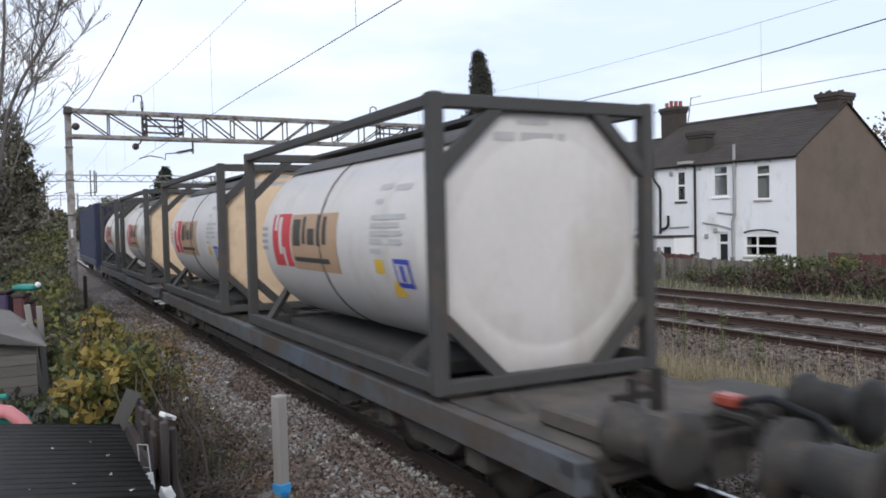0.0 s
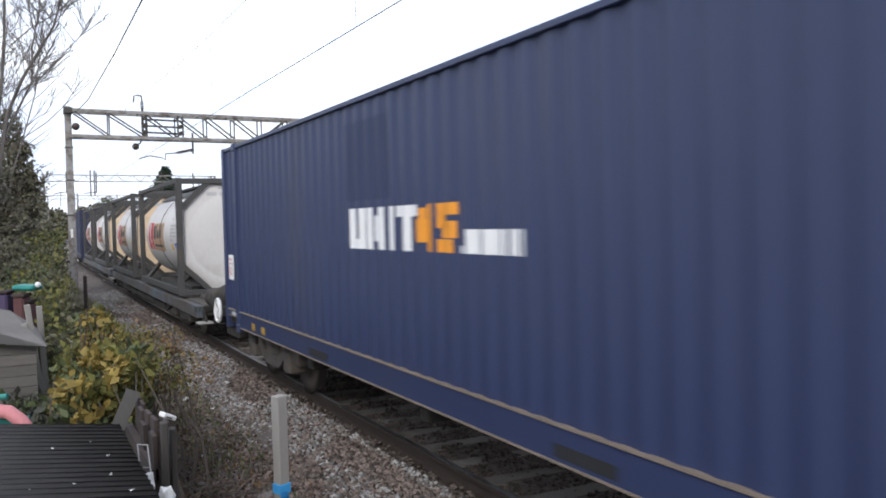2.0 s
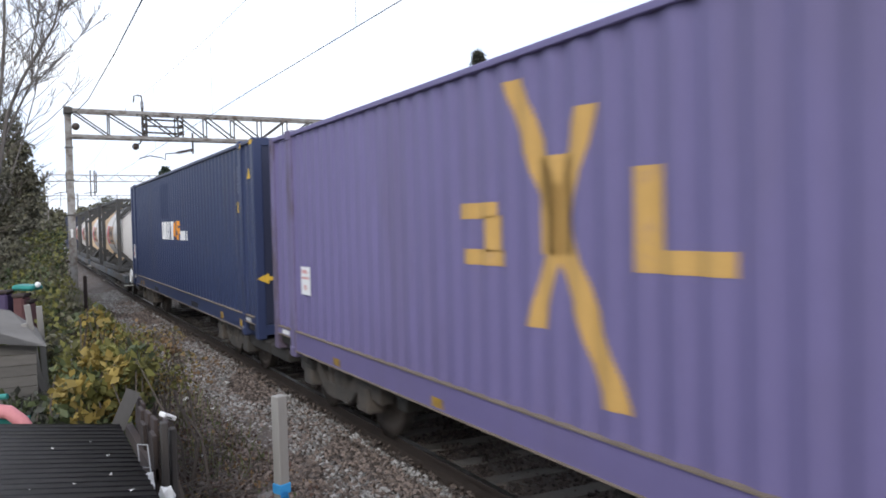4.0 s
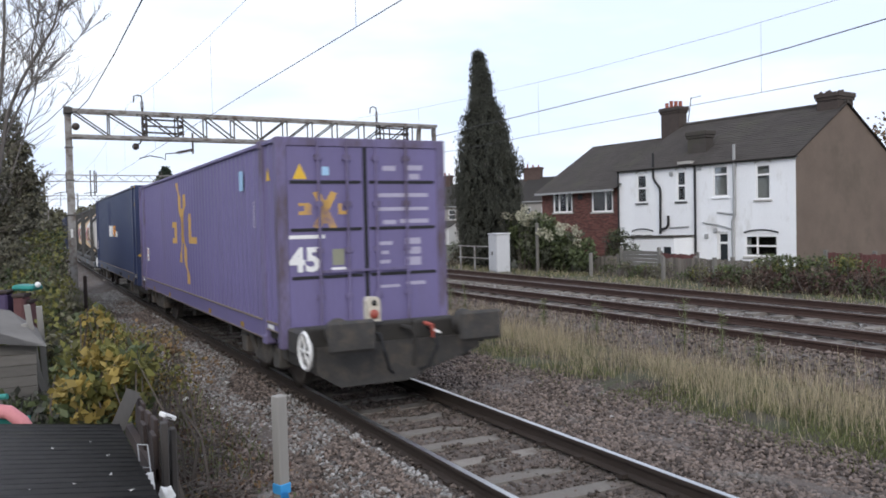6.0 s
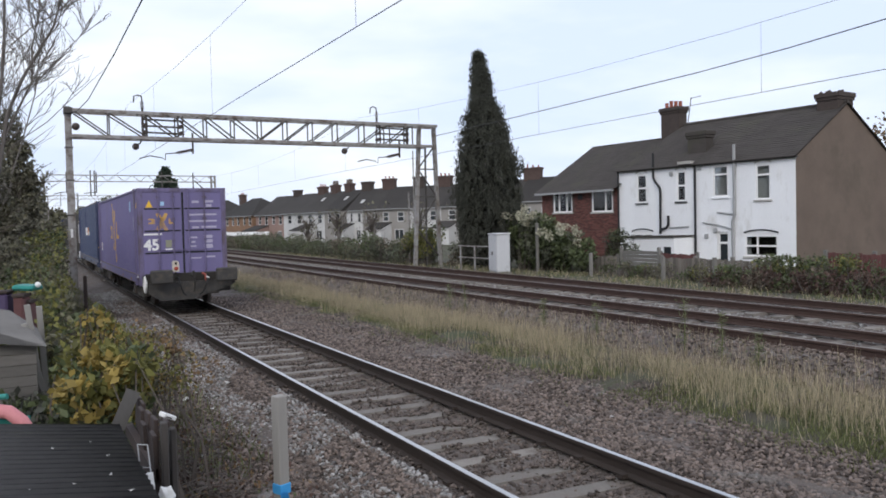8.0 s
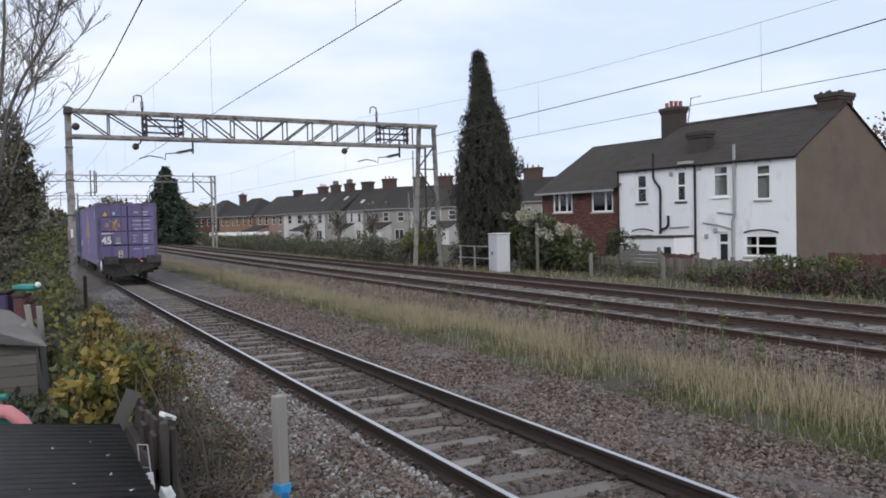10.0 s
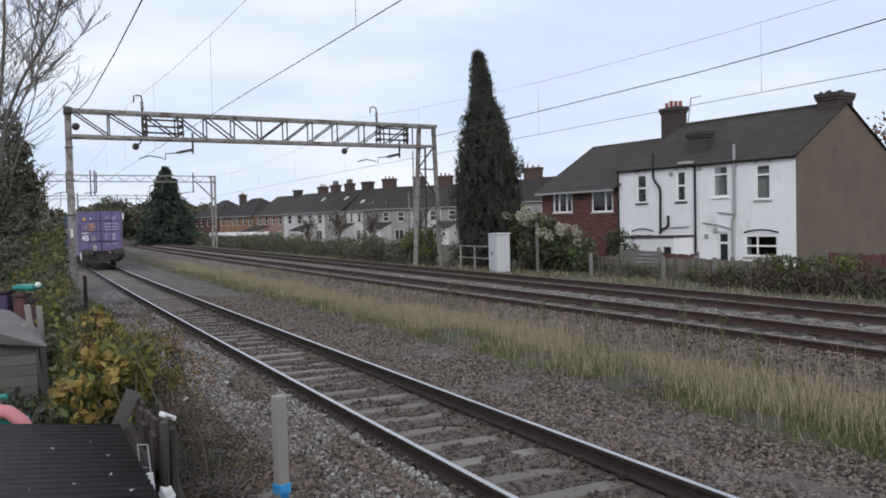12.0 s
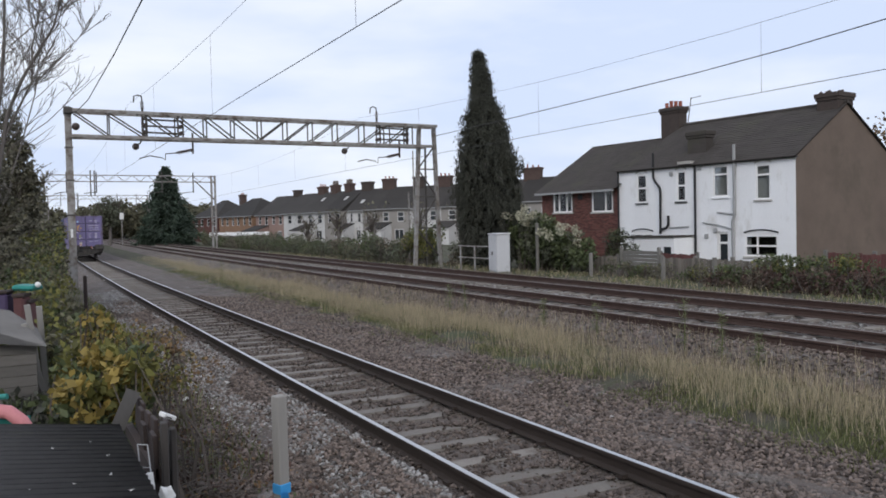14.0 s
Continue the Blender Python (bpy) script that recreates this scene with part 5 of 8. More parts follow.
    bmesh.ops.create_uvsphere(bm, u_segments=10, v_segments=7, radius=0.16, matrix=Matrix.Translation((x0 + 0.28, -0.1, zt - 0.62)))
    part("mast_pulley", bm, M["insulator"], g)
    return g


gantry(37.0, 7.22, "weathered grey lattice boom gantry with insulators over the tracks")


def far_gantry(y, top):
    b = bend(y)
    g = thing("overhead_line_gantry", "slender grey lattice gantry far along the line", "gantry", pose(b, y, 0), group="gantries over the tracks")
    x0, x1 = 1.4, 17.05
    for z in (top, top - 0.6):
        bm = bm_new()
        bar(bm, (x0, 0, z), (x1, 0, z - 0.05), 0.09)
        part("boom_chord", bm, M["galv"], g)
    bm = bm_new()
    for k in range(22):
        xa = x0 + k * (x1 - x0) / 22
        xb = xa + (x1 - x0) / 22
        bar(bm, (xa, 0, top if k % 2 else top - 0.6), (xb, 0, top - 0.6 if k % 2 else top), 0.05)
    part("lattice", bm, M["galv"], g, kind="stuff")
    for xa in (x0 + 0.1, x1 - 0.25, x1 + 0.1):
        bm = bm_new()
        bar(bm, (xa, 0, -0.3), (xa, 0, top), 0.18)
        part("leg", bm, M["galv"], g)
    for xc in (3.4, 6.0, 12.0, 15.0):
        bm = bm_new()
        bar(bm, (xc, 0, top + 0.3), (xc, 0, top - 1.7), 0.1)
        bar(bm, (xc - 1.1, 0, top - 1.75), (xc, 0, top - 1.6), 0.06)
        part("drop_arm", bm, M["steel_dark"], g)
    bm = bm_new()
    for xc in (5.5, 5.85):
        b2 = bm_new()
        bar(b2, (xc, 0.1, top + 0.45), (xc, 0.1, top - 2.0), 0.11)
        part("tension_post", b2, M["steel_dark"], g)
    bar(bm, (x1 - 1.9, 0, top - 0.5), (x1, 0, top - 2.4), 0.1)
    part("tension_frame", bm, M["steel_dark"], g)
    return g


far_gantry(84.0, 7.55)
far_gantry(146.0, 8.1)


def wire(name, label, xoff, rows, r=0.011):
    """A wire along the line: rows of (y, z), following the curve of the tracks."""
    bm = bm_new()
    pts = []
    for (ya, za), (yb, zb) in zip(rows, rows[1:]):
        for k in range(6):
            f = k / 6
            y = ya + (yb - ya) * f
            pts.append((xoff + bend(y), y, za + (zb - za) * f))
    y, z = rows[-1]
    pts.append((xoff + bend(y), y, z))
    tube(bm, pts, r, 5)
    ob = part(name, bm, M["wire"])
    return tagged(ob, label, "overhead wire")


def catenary(x, contact_z, spans, sag, clear, first, step):
    """Contact wire, sagging messenger and droppers between gantries."""
    wire("contact_wire", "thin grey contact wire above a track", x, [(spans[0], contact_z), (spans[-1], contact_z)], 0.0075)
    for ya, yb in zip(spans, spans[1:]):
        rows = []
        for k in range(9):
            f = k / 8
            rows.append((ya + (yb - ya) * f, contact_z + clear - sag * 4 * f * (1 - f)))
        mw = wire("messenger_wire", "sagging grey messenger wire with droppers", x, rows, 0.0048)
        y = first
        while y < yb - 1:
            if y < ya + 1:
                y += step
                continue
            f = (y - ya) / (yb - ya)
            bm = bm_new()
            bar(bm, (x + bend(y), y, contact_z), (x + bend(y), y, contact_z + clear - sag * 4 * f * (1 - f)), 0.005)
            part("dropper", bm, M["wire"], mw)
            y += step


catenary(4.35, 5.06, (-9.0, 37.0, 84.0, 146.0), 0.75, 2.6, 1.2, 9.5)
catenary(14.95, 5.03, (-9.0, 37.0, 84.0, 146.0), 0.9, 2.45, 4.0, 8.8)
wire("feeder_wire", "thick dark feeder wire fixed to the mast top", 2.06, [(-10.0, 6.6), (8.0, 6.3), (14.6, 6.2), (19.3, 6.16), (27.2, 6.28), (33.0, 6.7), (37.0, 7.2)], 0.013)
wire("feeder_wire", "thick dark feeder wire fixed to the leg top", 19.05, [(-10.0, 7.9), (8.0, 7.25), (12.6, 7.0), (15.4, 6.86), (18.9, 6.77), (29.8, 6.7), (37.0, 6.7)], 0.016)
# ---- houses ----
M["render_white"] = material("white_painted_render", (0.84, 0.84, 0.85), 0.85, vary=0.06, scale=0.8, fine=12, bump=0.15, dirt=(0.58, 0.56, 0.53), dirt_amount=0.2, dirt_scale=0.7, stretch=(1, 1, 0.45))
M["pebbledash"] = material("brown_pebbledash", (0.150, 0.114, 0.092), 0.95, vary=0.24, scale=0.6, fine=22, bump=0.4, bump_dist=0.02, dirt=(0.108, 0.087, 0.068), dirt_amount=0.35, dirt_scale=0.4)
M["roof"] = material("dark_roof_tiles", (0.066, 0.058, 0.053), 0.9, vary=0.25, scale=1.2, fine=14, bump=0.3, dirt=(0.075, 0.072, 0.055), dirt_amount=0.3, dirt_scale=0.8, island=0.12, spec=0.15)
M["roof_far"] = material("distant_slate_roof", (0.040, 0.036, 0.033), 1.0, vary=0.2, scale=0.5, fine=5, bump=0.2, per_object=0.25)
M["brick"] = material("red_brick", (0.13, 0.055, 0.045), 0.9, vary=0.2, scale=2, fine=18, bump=0.3, per_object=0.25)
M["mortar"] = material("mortar", (0.11, 0.08, 0.07), 0.95, vary=0.15, bump=0.2)
M["chimney_brick"] = material("sooty_chimney_brick", (0.064, 0.050, 0.044), 0.95, vary=0.25, scale=3, fine=20, bump=0.4)
M["chimney_red"] = material("sooty_red_chimney_brick", (0.086, 0.058, 0.050), 0.95, vary=0.25, scale=3, fine=20, bump=0.4)
M["pot"] = material("terracotta_pot", (0.27, 0.085, 0.06), 0.85, vary=0.15, bump=0.1)
M["pot_sooty"] = material("sooty_clay_pot", (0.11, 0.085, 0.07), 0.9, vary=0.25, bump=0.1)
M["upvc"] = material("white_window_frame", (0.84, 0.83, 0.82), 0.5, vary=0.05, bump=0.02)
M["curtain"] = material("pale_net_curtain", (0.75, 0.74, 0.73), 0.95, vary=0.2, scale=8, fine=30, bump=0.2, stretch=(6, 6, 0.3))
M["pipe_black"] = material("black_drainpipe", (0.022, 0.022, 0.024), 0.6, vary=0.1, bump=0.02)
M["pipe_grey"] = material("grey_soil_pipe", (0.33, 0.33, 0.33), 0.7, vary=0.15, bump=0.05)
M["room"] = material("dim_room", (0.10, 0.095, 0.09), 0.95, vary=0.1, bump=0.0)
M["sill"] = material("stone_sill", (0.42, 0.40, 0.37), 0.9, vary=0.15, bump=0.1)


def clear_glass():
    m = bpy.data.materials.new("clear_glass")
    m.use_nodes = True
    n, l = m.node_tree.nodes, m.node_tree.links
    tr, gl, mx, fr = n.new("ShaderNodeBsdfTransparent"), n.new("ShaderNodeBsdfGlossy"), n.new("ShaderNodeMixShader"), n.new("ShaderNodeFresnel")
    tr.inputs[0].default_value = (0.72, 0.75, 0.76, 1)
    gl.inputs["Roughness"].default_value = 0.04
    fr.inputs["IOR"].default_value = 1.6
    l.new(fr.outputs[0], mx.inputs[0])
    l.new(tr.outputs[0], mx.inputs[1])
    l.new(gl.outputs[0], mx.inputs[2])
    l.new(mx.outputs[0], n["Material Output"].inputs["Surface"])
    return m


M["clear"] = clear_glass()

HOUSE = Matrix.Translation((31.68, 25.21, 0)) @ Matrix.Rotation(math.atan2(11.06, -0.99), 4, "Z")
# in house space x runs along the facade away from the gable, -y points into the house, so facade faces +y


def wall_with_openings(bm, u0, u1, z0, z1, holes, t=0.25):
    """A wall slab from y = 0 to y = -t, with holes (ua, za, ub, zb) cut through it."""
    us = sorted({u0, u1, *[h[0] for h in holes], *[h[2] for h in holes]})
    zs = sorted({z0, z1, *[h[1] for h in holes], *[h[3] for h in holes]})
    cache = {}

    def v(u, y, z):
        k = (round(u, 4), y, round(z, 4))
        if k not in cache:
            cache[k] = bm.verts.new((u, y, z))
        return cache[k]

    def hole(u, z):
        return any(h[0] < u < h[2] and h[1] < z < h[3] for h in holes)

    solid = {}
    for i in range(len(us) - 1):
        for j in range(len(zs) - 1):
            solid[i, j] = not hole((us[i] + us[i + 1]) / 2, (zs[j] + zs[j + 1]) / 2)
    for (i, j), s in solid.items():
        if not s:
            continue
        a, b, c, d = us[i], us[i + 1], zs[j], zs[j + 1]
        bm.faces.new((v(a, 0, c), v(a, 0, d), v(b, 0, d), v(b, 0, c)))
        bm.faces.new((v(a, -t, c), v(b, -t, c), v(b, -t, d), v(a, -t, d)))
        if not solid.get((i - 1, j)):
            bm.faces.new((v(a, 0, c), v(a, -t, c), v(a, -t, d), v(a, 0, d)))
        if not solid.get((i + 1, j)):
            bm.faces.new((v(b, 0, c), v(b, 0, d), v(b, -t, d), v(b, -t, c)))
        if not solid.get((i, j - 1)):
            bm.faces.new((v(a, 0, c), v(b, 0, c), v(b, -t, c), v(a, -t, c)))
        if not solid.get((i, j + 1)):
            bm.faces.new((v(a, 0, d), v(a, -t, d), v(b, -t, d), v(b, 0, d)))
    bmesh.ops.recalc_face_normals(bm, faces=bm.faces)


def window(parent, ua, za, ub, zb, mullions=(), transoms=(), arch=0.0, curtain=0.3, sill=True, inset=0.02):
    """A window in the facade: frame, panes, sill and curtain; mullions and transoms as fractions."""
    w = new("window")
    w.parent = parent
    f = 0.085
    bm = bm_new()
    y0, y1 = -inset - 0.06, -inset
    box(bm, (ua, y0, za), (ua + f, y1, zb))
    box(bm, (ub - f, y0, za), (ub, y1, zb))
    box(bm, (ua + f, y0, za), (ub - f, y1, za + f))
    box(bm, (ua + f, y0, zb - f - arch), (ub - f, y1, zb))
    us, zs = [ua + f], [za + f]
    for k in mullions:
        x = ua + (ub - ua) * k
        box(bm, (x - f / 2, y0 + 0.002, za + f), (x + f / 2, y1 - 0.002, zb - f))
        us += [x - f / 2, x + f / 2]
    for k in transoms:
        z = za + (zb - za) * k
        box(bm, (ua + f, y0 + 0.004, z - f / 2), (ub - f, y1 - 0.004, z + f / 2))
        zs += [z - f / 2, z + f / 2]
    us.append(ub - f)
    zs.append(zb - f - arch)
    part("window_frame", bm, M["upvc"], w)
    for i in range(0, len(us), 2):
        for j in range(0, len(zs), 2):
            bm = bm_new()
            box(bm, (us[i] - 0.01, y0 + 0.02, zs[j] - 0.01), (us[i + 1] + 0.01, y0 + 0.03, zs[j + 1] + 0.01))
            p = part("pane", bm, M["clear"], w)
            p.visible_shadow = False
    if curtain:
        for s in (0, 1):
            bm = bm_new()
            wd = (ub - ua) * curtain
            a = ua + 0.02 if s == 0 else ub - 0.02 - wd
            prev = None
            n = 14
            for k in range(n + 1):
                x = a + wd * k / n
                y = y0 - 0.10 + 0.03 * math.sin(k * 2.4)
                c = [bm.verts.new((x, y, za + 0.02)), bm.verts.new((x, y, zb - 0.02))]
                if prev:
                    bm.faces.new((prev[0], prev[1], c[1], c[0]))
                prev = c
            part("curtain", bm, M["curtain"], w)
    if sill:
        bm = bm_new()
        box(bm, (ua - 0.08, -0.1, za - 0.09), (ub + 0.08, 0.07, za - 0.002), bevel=0.01)
        part("sill", bm, M["sill"] if sill is True else sill, w)
    return w


def roof_slope(roof, u0a, u1a, u0b, u1b, y_eave, z_eave, y_ridge, z_ridge, course=0.2, lift=0.016):
    """Overlapping tile courses from eave to ridge, their ends running from (u0a, u1a) to (u0b, u1b)."""
    L = math.hypot(y_ridge - y_eave, z_ridge - z_eave)
    n = max(2, int(L / course))
    ny, nz = -(z_ridge - z_eave) / L, (y_ridge - y_eave) / L
    if nz < 0:
        ny, nz = -ny, -nz
    for k in range(n):
        f0, f1 = k / n, (k + 1) / n + 0.012
        lo = (y_eave + (y_ridge - y_eave) * f0, z_eave + (z_ridge - z_eave) * f0)
        hi = (y_eave + (y_ridge - y_eave) * f1, z_eave + (z_ridge - z_eave) * f1)
        a0, a1 = u0a + (u0b - u0a) * f0, u1a + (u1b - u1a) * f0
        b0, b1 = u0a + (u0b - u0a) * f1, u1a + (u1b - u1a) * f1
        m = max(1, int((a1 - a0) / 3.0))
        bm = bm_new()
        for i in range(m):
            p0, p1 = a0 + (a1 - a0) * i / m, a0 + (a1 - a0) * (i + 1) / m
            q0, q1 = b0 + (b1 - b0) * i / m, b0 + (b1 - b0) * (i + 1) / m
            j = random.uniform(-0.004, 0.004)
            t = lift + j
            vs = [bm.verts.new(c) for c in ((p0, lo[0] + ny * t, lo[1] + nz * t), (p1, lo[0] + ny * t, lo[1] + nz * t), (q1, hi[0] + ny * 0.004, hi[1] + nz * 0.004), (q0, hi[0] + ny * 0.004, hi[1] + nz * 0.004), (p0, lo[0] - ny * 0.02, lo[1] - nz * 0.02), (p1, lo[0] - ny * 0.02, lo[1] - nz * 0.02))]
            bm.faces.new((vs[0], vs[1], vs[2], vs[3]))
            bm.faces.new((vs[4], vs[5], vs[1], vs[0]))
        part("tile_course", bm, M["roof"], roof, kind="stuff")


def chimney(parent, u, y, z0, z1, w, d, pots, mat=None, tall_pots=False):
    """Brick stack with projecting cap courses and clay pots."""
    c = new("chimney")
    c.parent = parent
    bm = bm_new()
    box(bm, (u - w / 2, y - d / 2, z0), (u + w / 2, y + d / 2, z1 - 0.35), bevel=0.015)
    part("stack", bm, mat or M["chimney_brick"], c)
    bm = bm_new()
    box(bm, (u - w / 2 - 0.05, y - d / 2 - 0.05, z1 - 0.36), (u + w / 2 + 0.05, y + d / 2 + 0.05, z1 - 0.22), bevel=0.01)
    part("corbel", bm, mat or M["chimney_brick"], c)
    bm = bm_new()
    box(bm, (u - w / 2 - 0.1, y - d / 2 - 0.1, z1 - 0.225), (u + w / 2 + 0.1, y + d / 2 + 0.1, z1), bevel=0.02)
    part("cap", bm, mat or M["chimney_brick"], c)
    for k in range(pots):
        bm = bm_new()
        x = u - w / 2 + w * (k + 0.5) / pots
        h = (0.6 if tall_pots else 0.32) + 0.1 * ((k * 7) % 3) / 2
        tube(bm, [(x, y, z1 - 0.03), (x, y, z1 + h * 0.8), (x, y, z1 + h)], [0.12, 0.10, 0.115], 12)
        part("chimney_pot", bm, M["pot_sooty"] if tall_pots else M["pot"], c)
    return c


def pipe(parent, pts, r, mat, name="drainpipe"):
    bm = bm_new()
    tube(bm, pts, r, 8)
    return part(name, bm, mat, parent)


def build_white_house():
    h = thing("white_house", "white rendered terraced house pair with dark roof and brown gable", "house", HOUSE)
    zg, ze, zr = -0.75, 4.98, 7.62
    L, D = 11.15, 8.2
    wins = [(9.0, 3.08, 9.75, 4.72), (6.3, 3.08, 6.93, 4.74), (3.68, 3.22, 4.6, 4.78), (1.3, 3.0, 2.12, 4.74), (0.95, 0.28, 2.75, 1.42), (8.6, 0.2, 10.1, 1.5)]
    door = (3.70, -0.7, 4.36, 1.46)
    bm = bm_new()
    wall_with_openings(bm, 0, L, zg, ze, wins + [door])
    part("wall", bm, M["render_white"], h, "white painted render wall with stains")
    window(h, *wins[0], mullions=(), transoms=(0.5,), arch=0.06, curtain=0.45, sill=M["pipe_black"])
    window(h, *wins[1], transoms=(0.5,), arch=0.06, curtain=0.3, sill=M["pipe_black"])
    window(h, *wins[2], transoms=(0.72,), curtain=0.47, sill=M["render_white"])
    window(h, *wins[3], transoms=(0.68,), arch=0.06, curtain=0.47)
    window(h, *wins[4], mullions=(0.62,), transoms=(0.45,), arch=0.1, curtain=0.12)
    window(h, *wins[5], mullions=(0.5,), transoms=(0.6,), arch=0.1, curtain=0.3)
    # shallow arches over the openings
    for ua, za, ub, zb in (wins[0], wins[1], wins[3], wins[4], wins[5]):
        bm = bm_new()
        n = 8
        prev = None
        for k in range(n + 1):
            f = k / n
            x = ua - 0.05 + (ub - ua + 0.1) * f
            z = zb - 0.02 + 0.13 * 4 * f * (1 - f)
            c = [bm.verts.new(p) for p in ((x, 0.025, z), (x, 0.025, z + 0.07), (x, -0.02, z + 0.07), (x, -0.02, z))]
            if prev:
                for i in range(4):
                    bm.faces.new((prev[i], prev[(i + 1) % 4], c[(i + 1) % 4], c[i]))
            prev = c
        bmesh.ops.recalc_face_normals(bm, faces=bm.faces)
        part("window_arch", bm, M["pipe_black"] if ub - ua > 0.9 else M["sill"], h)
    # back door with transom light
    d = new("door")
    d.parent = h
    bm = bm_new()
    box(bm, (3.72, -0.14, -0.7), (3.80, -0.07, 1.44))
    box(bm, (4.26, -0.14, -0.7), (4.34, -0.07, 1.44))
    box(bm, (3.80, -0.14, 0.86), (4.26, -0.07, 0.98))
    box(bm, (3.80, -0.14, 1.36), (4.26, -0.07, 1.44))
    box(bm, (3.80, -0.14, -0.7), (4.26, -0.08, 0.0))
    part("door_frame", bm, M["upvc"], d)
    bm = bm_new()
    box(bm, (3.80, -0.12, 0.0), (4.26, -0.11, 0.86))
    part("door_pane", bm, M["glass"], d)
    bm = bm_new()
    box(bm, (3.80, -0.12, 0.98), (4.26, -0.11, 1.36))
    part("door_pane", bm, M["glass"], d)
    # gable end wall
    bm = bm_new()
    pts = [(0.0, 0.002, zg), (0.0, 0.002, ze), (0.0, -D / 2, zr - 0.05), (0.0, -D, ze), (0.0, -D, zg)]
    a = [bm.verts.new((p[0] - 0.004, p[1], p[2])) for p in pts]
    b = [bm.verts.new((p[0] + 0.22, p[1] - (0.26 if i < 2 else 0), p[2])) for i, p in enumerate(pts)]
    bm.faces.new(a)
    bm.faces.new(b[::-1])
    for k in range(5):
        bm.faces.new((a[k], b[k], b[(k + 1) % 5], a[(k + 1) % 5]))
    bmesh.ops.recalc_face_normals(bm, faces=bm.faces)
    part("gable_wall", bm, M["pebbledash"], h, "plain brown pebbledash gable wall")
    bm = bm_new()
    box(bm, (0.23, -D, zg), (18.0, -D + 0.2, ze))
    box(bm, (0.23, -0.9, 2.2), (17.5, -0.32 - 3.0, 2.3))
    box(bm, (0.23, -3.6, zg), (17.5, -3.5, ze))
    part("inner_walls", bm, M["room"], h)
    # roofs
    bm = bm_new()
    v = [bm.verts.new(p) for p in ((-0.1, 0.2, ze - 0.11), (L, 0.2, ze - 0.11), (9.8, -D / 2, zr - 0.05), (-0.1, -D / 2, zr - 0.05), (-0.1, -D - 0.2, ze - 0.11), (L, -D - 0.2, ze - 0.11))]
    bm.faces.new((v[0], v[1], v[2], v[3]))
    bm.faces.new((v[3], v[2], v[5], v[4]))
    roof = part("roof", bm, M["roof"], h)
    roof_slope(roof, -0.12, L + 0.05, -0.12, 9.8, 0.22, ze - 0.06, -D / 2, zr)
    roof_slope(roof, -0.12, L + 0.05, -0.12, 9.8, -D - 0.2, ze - 0.06, -D / 2, zr)
    bm = bm_new()
    box(bm, (-0.1, 0.0, ze - 0.13), (L, 0.16, ze - 0.045))
    part("gutter", bm, M["pipe_black"], h)
    bm = bm_new()
    tube(bm, [(-0.12, -D / 2, zr + 0.01), (9.8, -D / 2, zr + 0.01)], 0.1, 8)
    part("ridge_tiles", bm, M["roof"], h)
    chimney(h, 10.6, -D / 2, 6.0, 8.72, 1.35, 0.7, 4)
    c = chimney(h, 0.63, -D / 2 - 0.1, 6.4, 8.12, 1.1, 1.3, 0)
    bm = bm_new()
    for k in range(9):
        x = 0.1 + k * 0.13
        bar(bm, (x, -D / 2 + random.uniform(-0.2, 0.2), 8.08), (x + random.uniform(-0.1, 0.1), -D / 2 + random.uniform(-0.25, 0.25), 8.16 + random.uniform(0, 0.12)), 0.12)
    part("broken_cap", bm, M["chimney_brick"], c)
    # small stack rising through the slope, and its flashing
    chimney(h, 6.28, -1.15, 5.2, 6.75, 1.2, 0.6, 0, M["roof"])
    bm = bm_new()
    box(bm, (5.75, 0.02, 5.0), (6.6, 0.3, 5.14))
    part("lead_flashing", bm, M["sill"], h)
    # pipes
    pipe(h, [(8.44, 0.1, 5.75), (8.44, 0.1, 4.45), (8.30, 0.1, 4.2), (7.98, 0.1, 3.85), (7.95, 0.1, 3.6), (7.98, 0.1, 1.38)], 0.065, M["pipe_black"])
    pipe(h, [(7.45, 0.08, 2.35), (7.45, 0.08, 1.85), (7.6, 0.08, 1.68), (7.97, 0.08, 1.6)], 0.07, M["pipe_black"])
    pipe(h, [(5.66, 0.08, 5.0), (5.66, 0.08, -0.7)], 0.06, M["pipe_black"])
    pipe(h, [(11.08, 0.08, 4.9), (11.08, 0.08, -0.7)], 0.05, M["pipe_black"])
    pipe(h, [(3.25, 0.1, 5.75), (3.25, 0.1, 2.3), (3.35, 0.1, 2.0), (3.35, 0.1, -0.7)], 0.075, M["pipe_grey"], "soil_pipe")
    pipe(h, [(4.3, 0.06, 2.45), (3.4, 0.06, 2.35)], 0.035, M["pipe_grey"], "waste_pipe")
    pipe(h, [(5.2, 0.06, 1.95), (4.2, 0.06, 1.80), (3.4, 0.06, 1.6)], 0.035, M["pipe_grey"], "waste_pipe")
    pipe(h, [(7.4, 0.06, 1.7), (6.1, 0.06, 1.75)], 0.03, M["pipe_grey"], "waste_pipe")
    for u, z in ((7.25, 4.55), (5.4, 4.75), (4.45, 1.55), (5.0, 1.25)):
        bm = bm_new()
        box(bm, (u - 0.12, 0.0, z - 0.12), (u + 0.12, 0.09, z + 0.12), bevel=0.03)
        part("wall_vent", bm, M["pipe_grey"], h)
    # lean-to with sloping dark coping
    bm = bm_new()
    box(bm, (5.75, 0.01, -0.75), (8.8, 1.6, 1.2))
    part("lean_to_wall", bm, M["render_white"], h)
    bm = bm_new()
    bar(bm, (5.7, 0.8, 1.28), (8.9, 0.8, 1.24), 1.75, 0.09)
    part("lean_to_roof", bm, M["roof"], h)
    bm = bm_new()
